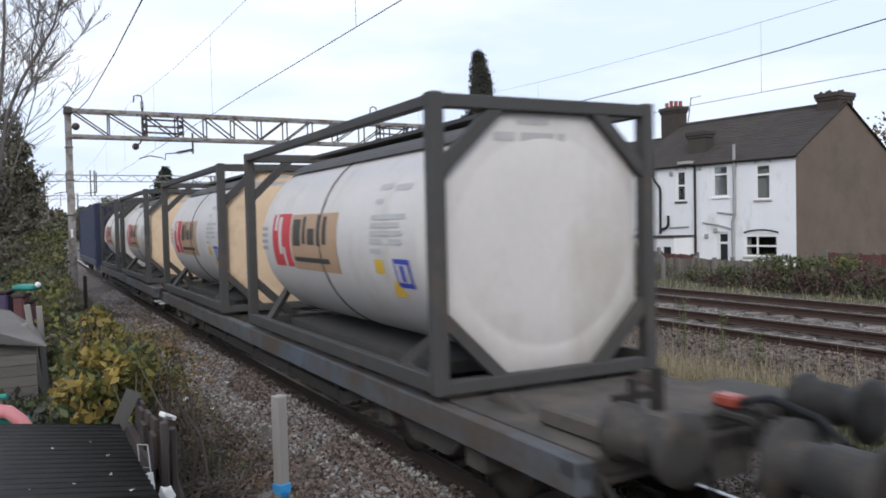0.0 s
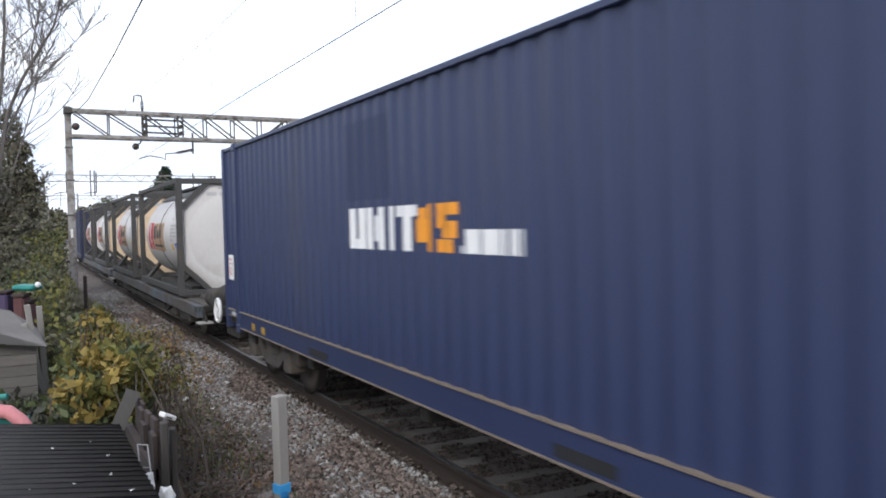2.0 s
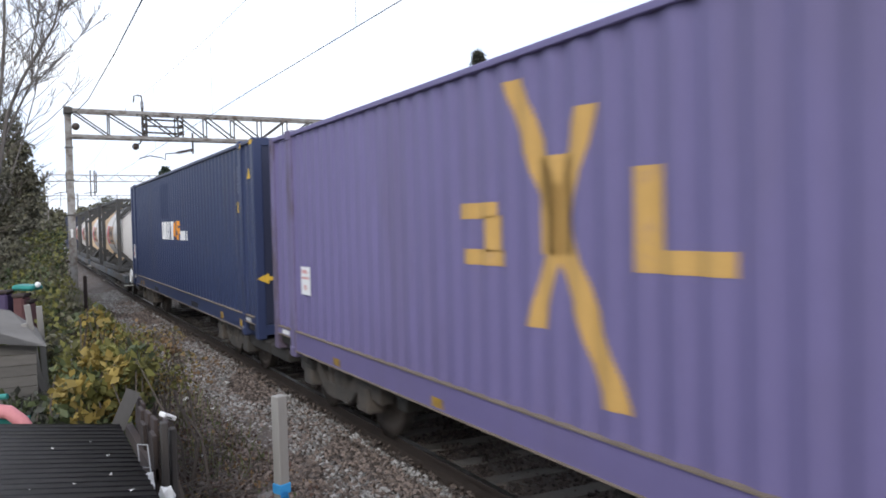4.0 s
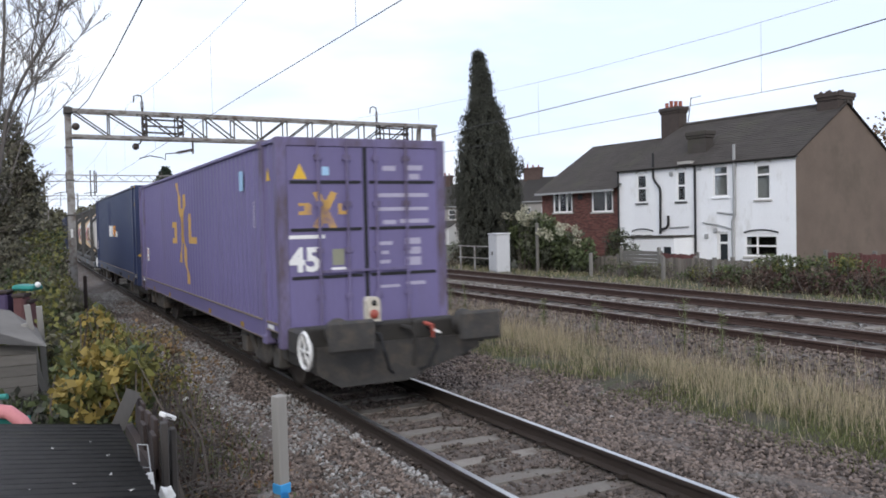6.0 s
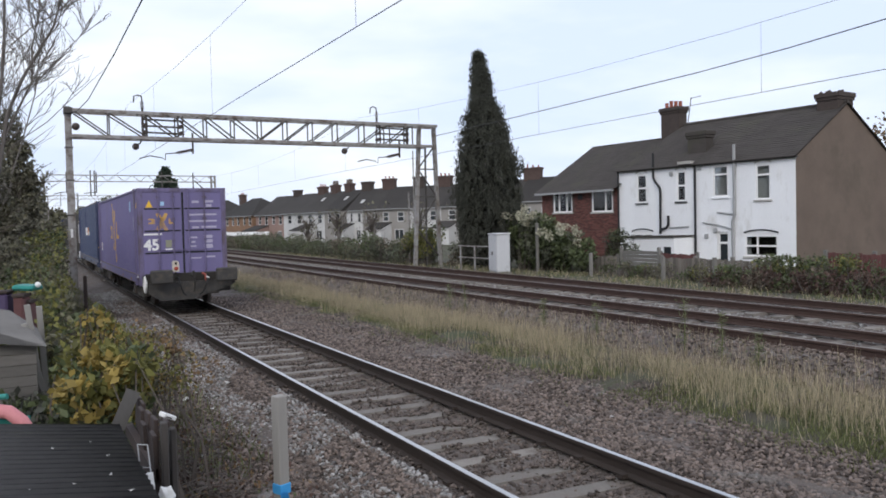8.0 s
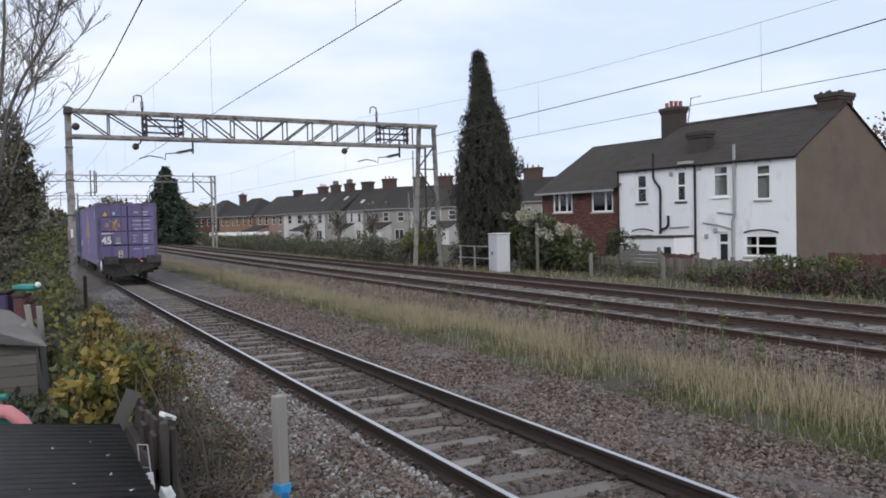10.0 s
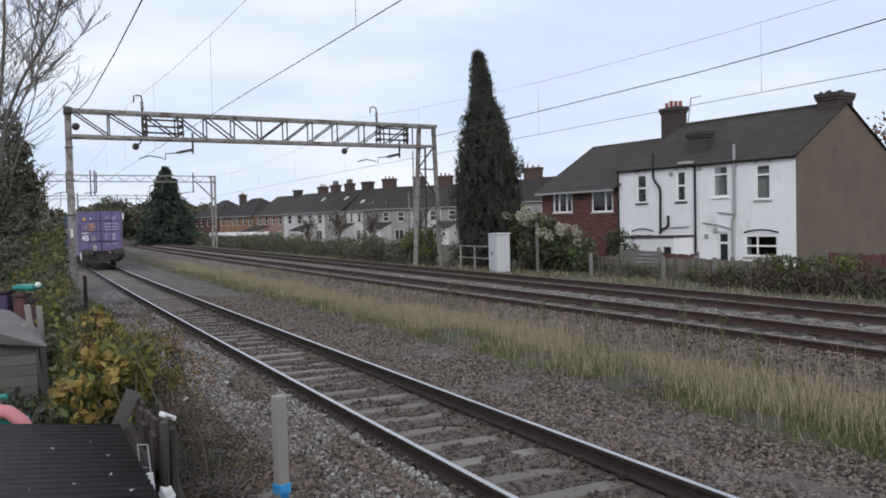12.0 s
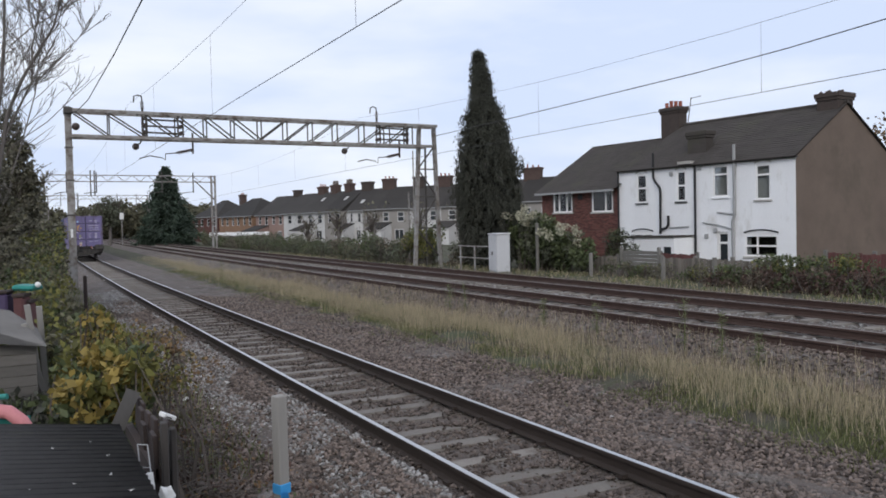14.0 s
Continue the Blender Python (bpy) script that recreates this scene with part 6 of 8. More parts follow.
    box(bm, (5.95, 1.6, -0.3), (6.4, 1.63, 0.75))
    part("lean_to_window", bm, M["glass"], h)
    # aerial
    bm = bm_new()
    tube(bm, [(9.6, -4.1, 7.5), (9.3, -4.1, 9.15)], 0.025, 6)
    tube(bm, [(9.35, -4.1, 9.1), (8.6, -4.1, 9.15)], 0.02, 6)
    part("aerial", bm, M["steel_dark"], h)
    return h


def build_red_house():
    h = thing("red_brick_house", "red brick house with low-swept dark tiled roof and white windows", "house", HOUSE)
    zg, ze, zr = -0.75, 4.05, 7.0
    u0, u1, D = 11.17, 17.7, 8.2
    wins = [(11.6, 2.66, 13.35, 3.95), (15.05, 2.70, 16.8, 3.96)]
    bm = bm_new()
    wall_with_openings(bm, u0, u1, zg, ze, wins)
    wl = part("wall", bm, M["mortar"], h)
    bm = bm_new()
    z, row = zg + 0.01, 0
    while z < ze - 0.08:
        u = u0 + (0.06 if row % 2 else -0.05)
        while u < u1 - 0.02:
            a, b = max(u, u0 + 0.005), min(u + 0.215, u1)
            if b - a > 0.05 and not any(w[0] - 0.01 < b and a < w[2] + 0.01 and w[1] - 0.07 < z + 0.065 and z < w[3] + 0.01 for w in wins):
                box(bm, (a, 0.0, z), (b, 0.008, z + 0.065))
            u += 0.225
        z += 0.075
        row += 1
    part("brickwork", bm, M["brick_island"], wl, kind="stuff")
    for w in wins:
        window(h, *w, mullions=(0.3, 0.7) if w[0] > 14 else (0.35,), transoms=(), curtain=0.42)
    bm = bm_new()
    box(bm, (u1 - 0.02, -D, zg), (u1 + 0.2, -0.001, ze))
    part("end_wall", bm, M["brick"], h)
    bm = bm_new()
    hip = [bm.verts.new(p) for p in ((u1 + 0.45, 0.45, ze - 0.1), (u1 + 0.45, -D - 0.4, ze - 0.1), (u1 - 0.2, -D / 2, zr))]
    bm.faces.new(hip)
    roof = part("roof", bm, M["roof"], h)
    roof_slope(roof, u0 - 0.1, u1 + 0.45, 8.8, u1 - 0.2, 0.45, ze - 0.1, -D / 2, zr)
    roof_slope(roof, u0, u1 + 0.45, 9.5, u1 - 0.2, -D - 0.4, ze - 0.1, -D / 2, zr)
    bm = bm_new()
    box(bm, (u0, 0.33, ze - 0.22), (u1 + 0.4, 0.46, ze - 0.10))
    part("gutter", bm, M["pipe_grey"], h)
    bm = bm_new()
    box(bm, (14.1, 0.008, 3.45), (14.5, 0.06, 3.75), bevel=0.02)
    part("wall_vent", bm, M["pipe_black"], h)
    return h


M["brick_island"] = material("red_brick_courses", (0.125, 0.052, 0.043), 0.9, vary=0.18, scale=2, fine=18, bump=0.3, island=0.4)
build_white_house()
build_red_house()
# ---- distant terrace ----
def terrace_house(x, y, ang, width, wall, stacks=(), hip=0.0, tall=0.0, annex=False, lights=()):
    """One terraced house seen from its back: wall, roof, windows, rooflights, chimneys and a low rear annex."""
    m = Matrix.Translation((x, y, 0)) @ Matrix.Rotation(ang, 4, "Z")
    tone = {"render_pale": "white rendered", "render_grey": "grey rendered", "render_pink": "dull pink rendered", "brick": "red brick", "brick_orange": "orange brick"}
    name = [k for k in tone if M[k] is wall][0]
    h = thing("terraced_house", "distant %s terraced house with dark slate roof" % tone[name], "house", m, group="terrace beyond the line")
    zg, ze, zr, D = -0.9, 4.3 + tall, 7.45 + tall, 8.5
    bays = max(1, round(width / 5.5))
    wins = []
    for b in range(bays):
        o, w = b * width / bays, width / bays
        wins += [(o + w * 0.12, 2.5, o + w * 0.34, 3.95), (o + w * 0.60, 2.55, o + w * 0.80, 3.95), (o + w * 0.14, 0.0, o + w * 0.44, 1.5)]
    bm = bm_new()
    wall_with_openings(bm, 0.02, width - 0.02, zg, ze, wins, 0.2)
    box(bm, (0.02, -D, zg), (0.22, -0.201, ze))
    box(bm, (width - 0.22, -D, zg), (width - 0.02, -0.201, ze))
    box(bm, (0.23, -3.2, zg), (width - 0.23, -3.0, ze))
    part("wall", bm, wall, h)
    for i, (ua, za, ub, zb) in enumerate(wins):
        wn = new("window")
        wn.parent = h
        bm = bm_new()
        f = 0.13
        box(bm, (ua, -0.12, za), (ua + f, -0.03, zb))
        box(bm, (ub - f, -0.12, za), (ub, -0.03, zb))
        box(bm, (ua + f, -0.12, za), (ub - f, -0.03, za + f))
        box(bm, (ua + f, -0.12, zb - f), (ub - f, -0.03, zb))
        if i % 3 < 2:
            box(bm, (ua + f, -0.118, (za + zb) / 2 - 0.05), (ub - f, -0.032, (za + zb) / 2 + 0.05))
        else:
            box(bm, ((ua + ub) / 2 - 0.05, -0.118, za + f), ((ua + ub) / 2 + 0.05, -0.032, zb - f))
        part("window_frame", bm, M["frame_far"], wn)
        bm = bm_new()
        box(bm, (ua + f, -0.10, za + f), (ub - f, -0.09, zb - f))
        part("pane", bm, M["glass"], wn)
    bm = bm_new()
    i0, i1 = hip, width - hip
    e0, e1 = (-0.3, width + 0.3) if hip else (0.0, width)
    pts = [(e0, 0.3, ze - 0.1), (e1, 0.3, ze - 0.1), (i1, -D / 2, zr), (i0, -D / 2, zr), (e0, -D - 0.3, ze - 0.1), (e1, -D - 0.3, ze - 0.1)]
    v = [bm.verts.new(p) for p in pts]
    for q in ((0, 1, 2, 3), (5, 4, 3, 2), (4, 0, 3), (1, 5, 2), (0, 4, 5, 1)):
        bm.faces.new([v[k] for k in q])
    bmesh.ops.recalc_face_normals(bm, faces=bm.faces)
    roof = part("roof", bm, M["roof_far"], h)
    bm = bm_new()
    box(bm, (e0, 0.29, ze - 0.2), (e1, 0.40, ze - 0.08))
    part("gutter", bm, M["pipe_grey"], h)
    for u, k in lights:
        yy, zz = -D / 2 * k + 0.3 * (1 - k), ze - 0.1 + (zr - ze + 0.1) * k
        sl = math.atan2(zr - ze + 0.1, D / 2 + 0.3)
        bm = bm_new()
        box(bm, (-0.27, -0.42, 0.02), (0.27, 0.42, 0.09), m=Matrix.Translation((u, yy, zz)) @ Matrix.Rotation(-sl, 4, "X"))
        part("rooflight", bm, M["frame_far"], roof, "pale rooflight")
    if annex:
        a = width * 0.52
        bm = bm_new()
        v = [bm.verts.new(p) for p in ((a, 0.01, zg), (width - 0.1, 0.01, zg), (width - 0.1, 2.6, zg), (a, 2.6, zg), (a, 0.01, 2.3), (width - 0.1, 0.01, 2.3), (width - 0.1, 2.6, 1.5), (a, 2.6, 1.5))]
        for q in ((0, 1, 5, 4), (1, 2, 6, 5), (2, 3, 7, 6), (3, 0, 4, 7), (4, 5, 6, 7)):
            bm.faces.new([v[k] for k in q])
        bmesh.ops.recalc_face_normals(bm, faces=bm.faces)
        ax = part("annex", bm, M["render_pale"] if name == "render_grey" else wall, h)
        bm = bm_new()
        bar(bm, ((a + width) / 2, -0.02, 2.42), ((a + width) / 2, 2.75, 1.55), width * 0.5, 0.1)
        part("annex_roof", bm, M["roof_far"], ax)
    for u, w, pots, top in stacks:
        chimney(h, u, -D / 2, 6.4 + tall, top + tall, w, 0.9, pots, M["chimney_red"] if pots else None, pots > 3)
    return h


M["render_grey"] = material("grey_pebbledash", (0.29, 0.27, 0.25), 0.95, vary=0.15, scale=0.6, fine=10, bump=0.2)
M["render_pink"] = material("dull_pink_render", (0.30, 0.205, 0.175), 0.95, vary=0.12, scale=0.6, fine=10, bump=0.2)
M["render_pale"] = material("dull_white_render", (0.56, 0.55, 0.54), 0.95, vary=0.15, scale=0.6, fine=10, bump=0.2, dirt=(0.36, 0.34, 0.31), dirt_amount=0.3, dirt_scale=0.5)
M["frame_far"] = material("weathered_white_frame", (0.5, 0.49, 0.48), 0.7, vary=0.15, bump=0.05)
M["brick_orange"] = material("orange_brick", (0.25, 0.15, 0.095), 0.95, vary=0.15, scale=0.6, fine=10, bump=0.2)


def build_terrace():
    line = [Vector(p) for p in ((66.0, 80.0), (54.7, 99.2), (46.6, 113.0), (39.9, 138.7), (36.0, 165.0), (33.0, 190.0))]

    def on_line(d):
        for a, b in zip(line, line[1:]):
            L = (b - a).length
            if d <= L:
                return a + (b - a) * (d / L), math.atan2(b.y - a.y, b.x - a.x)
            d -= L
        return line[-1], 0.0

    # start, end, wall, chimneys (distance, width, pots, top), rooflights, hip, extra height
    houses = [(0.0, 5.5, "render_grey", [], [], 0, 0.3), (5.5, 11.0, "render_grey", [(10.4, 2.4, 3, 8.75)], [], 0, 0.45), (11.0, 16.5, "brick", [], [], 0, 0.3),
              (16.5, 22.2, "render_grey", [], [], 0, 0.15), (22.2, 27.6, "render_pale", [(24.0, 2.0, 3, 8.7)], [], 0, 0.1), (27.6, 33.0, "render_grey", [(28.3, 1.7, 0, 8.75)], [], 0, 0.15),
              (33.0, 35.4, "render_grey", [(33.6, 2.0, 3, 8.75)], [], 0, 0.1), (35.4, 38.4, "render_pale", [(37.6, 1.7, 0, 8.55)], [(36.5, 0.4)], 0, 0.05),
              (38.4, 42.8, "render_grey", [(42.0, 1.55, 5, 8.5)], [(40.4, 0.6)], 0, 0.05), (42.8, 48.4, "render_pale", [(45.7, 1.6, 4, 8.5)], [(46.6, 0.62)], 0, 0.0),
              (48.4, 54.4, "render_pale", [(49.2, 1.8, 3, 8.4)], [], 0, 0.0), (54.4, 63.2, "render_pink", [(56.6, 1.5, 0, 8.3)], [], 0, -0.1),
              (64.0, 79.0, "brick_orange", [(77.8, 1.5, 2, 8.35)], [], 5.6, -0.05), (80.2, 93.0, "brick", [], [], 5.0, 0.1)]
    for k, (s0, s1, wall, stacks, lights, hip, tall) in enumerate(houses):
        p, ang = on_line(s0)
        q, _ = on_line(s1)
        ang = math.atan2(q.y - p.y, q.x - p.x)
        terrace_house(p.x - 4.0 * math.sin(ang), p.y + 4.0 * math.cos(ang), ang, (q - p).length, M[wall], [(d - s0, w, n, t) for d, w, n, t in stacks], hip, tall, k % 2 == 1 and not hip, [(d - s0, f) for d, f in lights])


build_terrace()
# ---- trees, hedges, grass ----
M["leaf_scrub"] = material("grey_green_scrub_leaves", (0.105, 0.112, 0.075), 0.8, vary=0.35, scale=0.7, fine=8, bump=0, island=0.6, trans=0.2)
def conifer(name, label, x, y, z, height, radius, n, mat, seed=3, droop=0.7, size=0.3):
    """Tall conifer: tapered trunk, many drooping limbs and sprays, ragged outline."""
    t = thing(name, label, "tree", pose(x, y, z))
    rnd = random.Random(seed)
    bm = bm_new()
    tube(bm, [(0, 0, -0.3), (0.05, 0, height * 0.4), (0, 0.05, height * 0.98)], [0.3, 0.2, 0.03], 10)
    part("trunk", bm, M["bark"], t)
    pts, outs = [], []
    lb = bm_new()
    levels = int(height * 5)
    for k in range(levels):
        f = (k + rnd.random()) / levels
        zc = height * f
        prof = (1 - f) ** 0.84 * (0.8 + 0.2 * min(1, f * 6))
        for j in range(5):
            a = rnd.random() * 2 * math.pi
            R = radius * prof * rnd.uniform(0.5, 1.28) + 0.1
            dx, dy = math.cos(a), math.sin(a)
            tipz = zc + R * 0.2 - droop * R * 0.75
            p0, p1, p2 = Vector((0, 0, zc)), Vector((dx * R * 0.55, dy * R * 0.55, zc + R * 0.18)), Vector((dx * R, dy * R, tipz))
            if j < 2:
                tube(lb, [p0, p1, p2], [0.05, 0.03, 0.01], 4)
            m = max(6, int(n / (levels * 5) * (0.5 + 1.2 * prof)))
            for _ in range(m):
                s = rnd.random() ** 0.6
                q = p0.lerp(p1, s * 2) if s < 0.5 else p1.lerp(p2, s * 2 - 1)
                w = 0.10 + 0.22 * R * s * 0.6
                pts.append((q.x + rnd.gauss(0, w), q.y + rnd.gauss(0, w), q.z + rnd.gauss(0, 0.18) - 0.1))
                outs.append((dx * 0.9, dy * 0.9, -droop * 0.8))
    part("limbs", lb, M["bark"], t, kind="stuff")
    ob = new("crown", leaf_mesh("crown", pts, size, mat, aspect=0.38, out=np.array(outs), spread=0.6))
    ob.parent = t
    return t




def weeping_conifer(x, y, height):
    """Tall cypress-like tree: bullet outline, hanging sprays in layers, a bent tip."""
    t = thing("conifer_tree", "tall dark conifer with drooping sprays behind the tracks", "tree", pose(x, y, 0))
    rnd = np.random.default_rng(5)
    side = np.array([0.884, -0.468, 0.0])
    fs, rs = [0, 0.1, 0.3, 0.5, 0.56, 0.69, 0.8, 0.93, 1.0], [1.2, 1.38, 1.52, 1.48, 1.38, 0.98, 0.48, 0.15, 0.02]
    centre = lambda f: side * (-0.42 * f * f + 0.05)[..., None]
    bm = bm_new()
    tube(bm, [(0, 0, -0.3), (0.02, 0, height * 0.5), (-0.35, 0.18, height * 0.97)], [0.3, 0.2, 0.03], 10)
    part("trunk", bm, M["bark"], t)
    # inner mass, its leaves darkened so the crown's inner shade is in the colour
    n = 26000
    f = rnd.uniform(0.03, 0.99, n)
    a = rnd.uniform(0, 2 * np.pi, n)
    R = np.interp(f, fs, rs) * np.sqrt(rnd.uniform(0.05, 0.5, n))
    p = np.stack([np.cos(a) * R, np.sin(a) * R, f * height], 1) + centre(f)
    ob = new("inner_foliage", leaf_mesh("inner_foliage", p, 0.26, M["leaf_inner_shade"], aspect=0.55, droop=0.8))
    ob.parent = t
    # hanging sprays
    pts, outs, limbs = [], [], bm_new()
    for k in range(640):
        f = rnd.uniform(0.06, 1.0) ** 0.85
        a = rnd.uniform(0, 2 * np.pi)
        R = float(np.interp(f, fs, rs)) * rnd.uniform(0.66, 1.06) + 0.03
        if rnd.random() < 0.12:
            R += rnd.uniform(0.08, 0.25)
        d = np.array([math.cos(a), math.sin(a), 0.0])
        c = centre(np.array([f]))[0] + np.array([0, 0, f * height])
        hang = rnd.uniform(0.5, 1.15) * (0.4 + 0.6 * min(1.0, R))
        m = int(rnd.uniform(110, 170))
        u = rnd.uniform(0, 1, m)
        along = np.where(u < 0.45, u / 0.45 * 0.55 + 0.45, 1.0)
        drop = np.where(u < 0.45, -0.12 * np.sin(u / 0.45 * 2.2), (u - 0.45) / 0.55 * hang)
        w = 0.03 + 0.085 * (1 - np.abs(2 * u - 1))
        q = c + d * (along * R)[:, None] + rnd.normal(0, 1, (m, 3)) * w[:, None] - np.array([0, 0, 1.0]) * drop[:, None]
        pts.append(q)
        outs.append(np.stack([d * 0.25 + np.array([0, 0, -1.6])] * m))
        if k % 5 == 0:
            tube(limbs, [Vector(c), Vector(c + d * R * 0.6 + np.array([0, 0, 0.08])), Vector(c + d * R - np.array([0, 0, hang * 0.3]))], [0.04, 0.025, 0.008], 4)
    part("limbs", limbs, M["bark"], t, kind="stuff")
    ob = new("crown", leaf_mesh("crown", np.concatenate(pts), 0.16, M["leaf_dark"], aspect=0.26, out=np.concatenate(outs), spread=0.5))
    ob.parent = t


# outer foliage colour made darker, as shade inside the crown
M["leaf_inner_shade"] = material("shaded_conifer_foliage", (0.030, 0.032, 0.026), 0.9, vary=0.3, scale=0.8, fine=8, bump=0, island=0.4)
weeping_conifer(20.86, 34.4, 10.5)
conifer("fir_tree", "broad dark green fir tree beyond the tracks", 18.3, 113.0, -0.2, 10.5, 3.9, 30000, M["leaf_fir"], seed=9, size=0.45, droop=0.5)


def hedge_run(name, label, centres, radii, per, mats, size, twigs=200, squash=0.85, category="hedge"):
    """A straggling hedge: a dark core of twigs and clumps of leaves in several tints."""
    x0, y0 = centres[0][0], centres[0][1]
    h = thing(name, label, category, pose(x0, y0, 0))
    c = np.array(centres) - np.array([x0, y0, 0])
    bm = bm_new()
    for _ in range(twigs):
        k = random.randrange(len(c))
        q = Vector(c[k])
        a = Vector((q.x + random.uniform(-0.3, 0.3), q.y + random.uniform(-0.3, 0.3), ground_z(q.x + x0, q.y + y0) - 0.05))
        d = Vector((random.gauss(0, 0.5), random.gauss(0, 0.5), random.uniform(0.2, 1.0))) * radii[k]
        twig_tube(bm, a, q + d, 0.018, 0.005, 4)
    part("stems", bm, M["twig"], h, kind="stuff")
    k = len(mats)
    which = RNG.integers(0, k, len(c))
    for i, (mat, nm) in enumerate(mats):
        sel = which == i
        if not sel.any():
            continue
        p = clump_points(c[sel], np.array(radii)[sel], np.array(per)[sel], squash)
        p = p[p[:, 2] > np.array([ground_z(x0 + q[0], y0 + q[1]) for q in p])]
        ob = new(nm, leaf_mesh(nm, p, size, mat, aspect=0.7))
        ob.parent = h
    return h


def scatter_line(pts, spacing, jitter, zlo, zhi, rlo, rhi, dens, ragged=False):
    cs, rs, ns = [], [], []
    for (xa, ya), (xb, yb) in zip(pts, pts[1:]):
        L = math.hypot(xb - xa, yb - ya)
        for k in range(max(1, int(L / spacing))):
            f = random.random()
            x, y = xa + (xb - xa) * f + random.uniform(-jitter, jitter), ya + (yb - ya) * f + random.uniform(-jitter, jitter)
            r = random.uniform(rlo, rhi)
            var = 1.0 if not ragged else 0.7 + 0.75 * noise.noise(Vector((x * 0.15, y * 0.16, 2)))
            cs.append((x, y, ground_z(x, y) + random.uniform(zlo, zlo + (zhi - zlo) * max(0.25, var))))
            rs.append(r)
            ns.append(int(dens * r * r))
    return cs, rs, ns


# scrub bank beyond the far track
M["leaf_dead"] = material("withered_scrub_leaves", (0.14, 0.115, 0.085), 0.9, vary=0.3, scale=0.8, fine=8, bump=0, island=0.6, trans=0.2)
c = scatter_line([(19.6 + bend(44), 40), (20.6 + bend(70), 70), (21 + bend(110), 110)], 0.17, 1.5, 0.1, 1.45, 0.35, 0.75, 380, True)
hedge_run("scrub_bank", "olive green scrub bank along the far side of the line", *c, [(M["leaf_olive"], "olive_leaves"), (M["leaf_scrub"], "grey_green_leaves"), (M["leaf_ivy"], "green_leaves"), (M["leaf_dead"], "dead_leaves"), (M["leaf_scrub"], "dull_leaves")], 0.13, 700, category="scrub")
c = scatter_line([(18.9, 37.6), (20.2, 41.0)], 0.10, 0.6, 0.4, 1.9, 0.3, 0.6, 500)
hedge_run("yellowing_shrub", "yellow-green shrub behind the gantry leg", *c, [(M["leaf_yellowgreen"], "yellow_leaves"), (M["leaf_ivy"], "green_leaves")], 0.12, 60, category="shrub")
c = scatter_line([(21.4, 37.0), (24.8, 43.0)], 0.09, 0.9, 0.1, 0.9, 0.3, 0.55, 500)
hedge_run("low_scrub", "low dull scrub behind the gantry leg", *c, [(M["leaf_olive"], "olive_leaves"), (M["leaf_scrub"], "grey_green_leaves"), (M["leaf_dead"], "dead_leaves")], 0.12, 90, category="scrub")
# hedge beside the far track near the house
c = scatter_line([(20.6, 12.0), (20.6, 19.6)], 0.055, 0.6, -0.05, 0.5, 0.22, 0.42, 900)
hedge_run("bramble_hedge", "brown bramble hedge mixed with green ivy", *c, [(M["leaf_bramble"], "bramble_leaves"), (M["leaf_ivy"], "ivy_leaves"), (M["leaf_bramble"], "withered_leaves"), (M["leaf_dead"], "dead_leaves")], 0.09, 500)
c = scatter_line([(20.9, 14.6), (21.1, 18.2)], 0.09, 0.45, 0.2, 0.95, 0.2, 0.36, 900)
hedge_run("ivy_hedge", "green ivy tops above the brambles by the fence", *c, [(M["leaf_yellowgreen"], "bright_leaves"), (M["leaf_ivy"], "ivy_leaves"), (M["leaf_ivy"], "dark_leaves")], 0.10, 120)
c = scatter_line([(21.3, 18.0), (21.4, 26.0)], 0.2, 0.4, 0.1, 0.5, 0.2, 0.38, 900)
hedge_run("ivy_hedge", "dark ivy trailing over a low fence", *c, [(M["leaf_ivy"], "ivy_leaves"), (M["leaf_olive"], "dull_leaves"), (M["leaf_yellowgreen"], "bright_leaves")], 0.09, 160)
# flowering shrub by the cabinet
c = scatter_line([(21.5, 30.2), (21.7, 34.0)], 0.05, 0.5, 0.3, 2.3, 0.3, 0.55, 700)
c = [a + b for a, b in zip(c, scatter_line([(21.4, 27.6), (21.5, 30.2)], 0.06, 0.4, 0.3, 1.5, 0.3, 0.5, 700))]
hedge_run("flowering_shrub", "large leafy shrub topped with cream flower plumes", *c, [(M["leaf_ivy"], "green_leaves"), (M["leaf_scrub"], "dull_leaves"), (M["leaf_ivy"], "dark_leaves")], 0.16, 40, category="shrub")
c = scatter_line([(21.1, 30.6), (21.3, 33.8)], 0.16, 0.6, 2.1, 2.95, 0.14, 0.28, 1700)
c = [a + b for a, b in zip(c, scatter_line([(21.0, 27.8), (21.1, 30.6)], 0.3, 0.5, 1.3, 2.1, 0.12, 0.24, 1700))]
hedge_run("flower_plumes", "cream seed plumes on top of a leafy shrub", *c, [(M["leaf_cream"], "plume_mass")], 0.09, 14, category="shrub")
c = scatter_line([(27.9, 32.5), (27.9, 34.0)], 0.05, 0.35, 0.4, 1.9, 0.3, 0.45, 700)
hedge_run("dark_bush", "dark evergreen bush in front of the red brick house", *c, [(M["leaf_dark"], "dark_leaves"), (M["leaf_ivy"], "green_leaves")], 0.10, 60, category="bush")


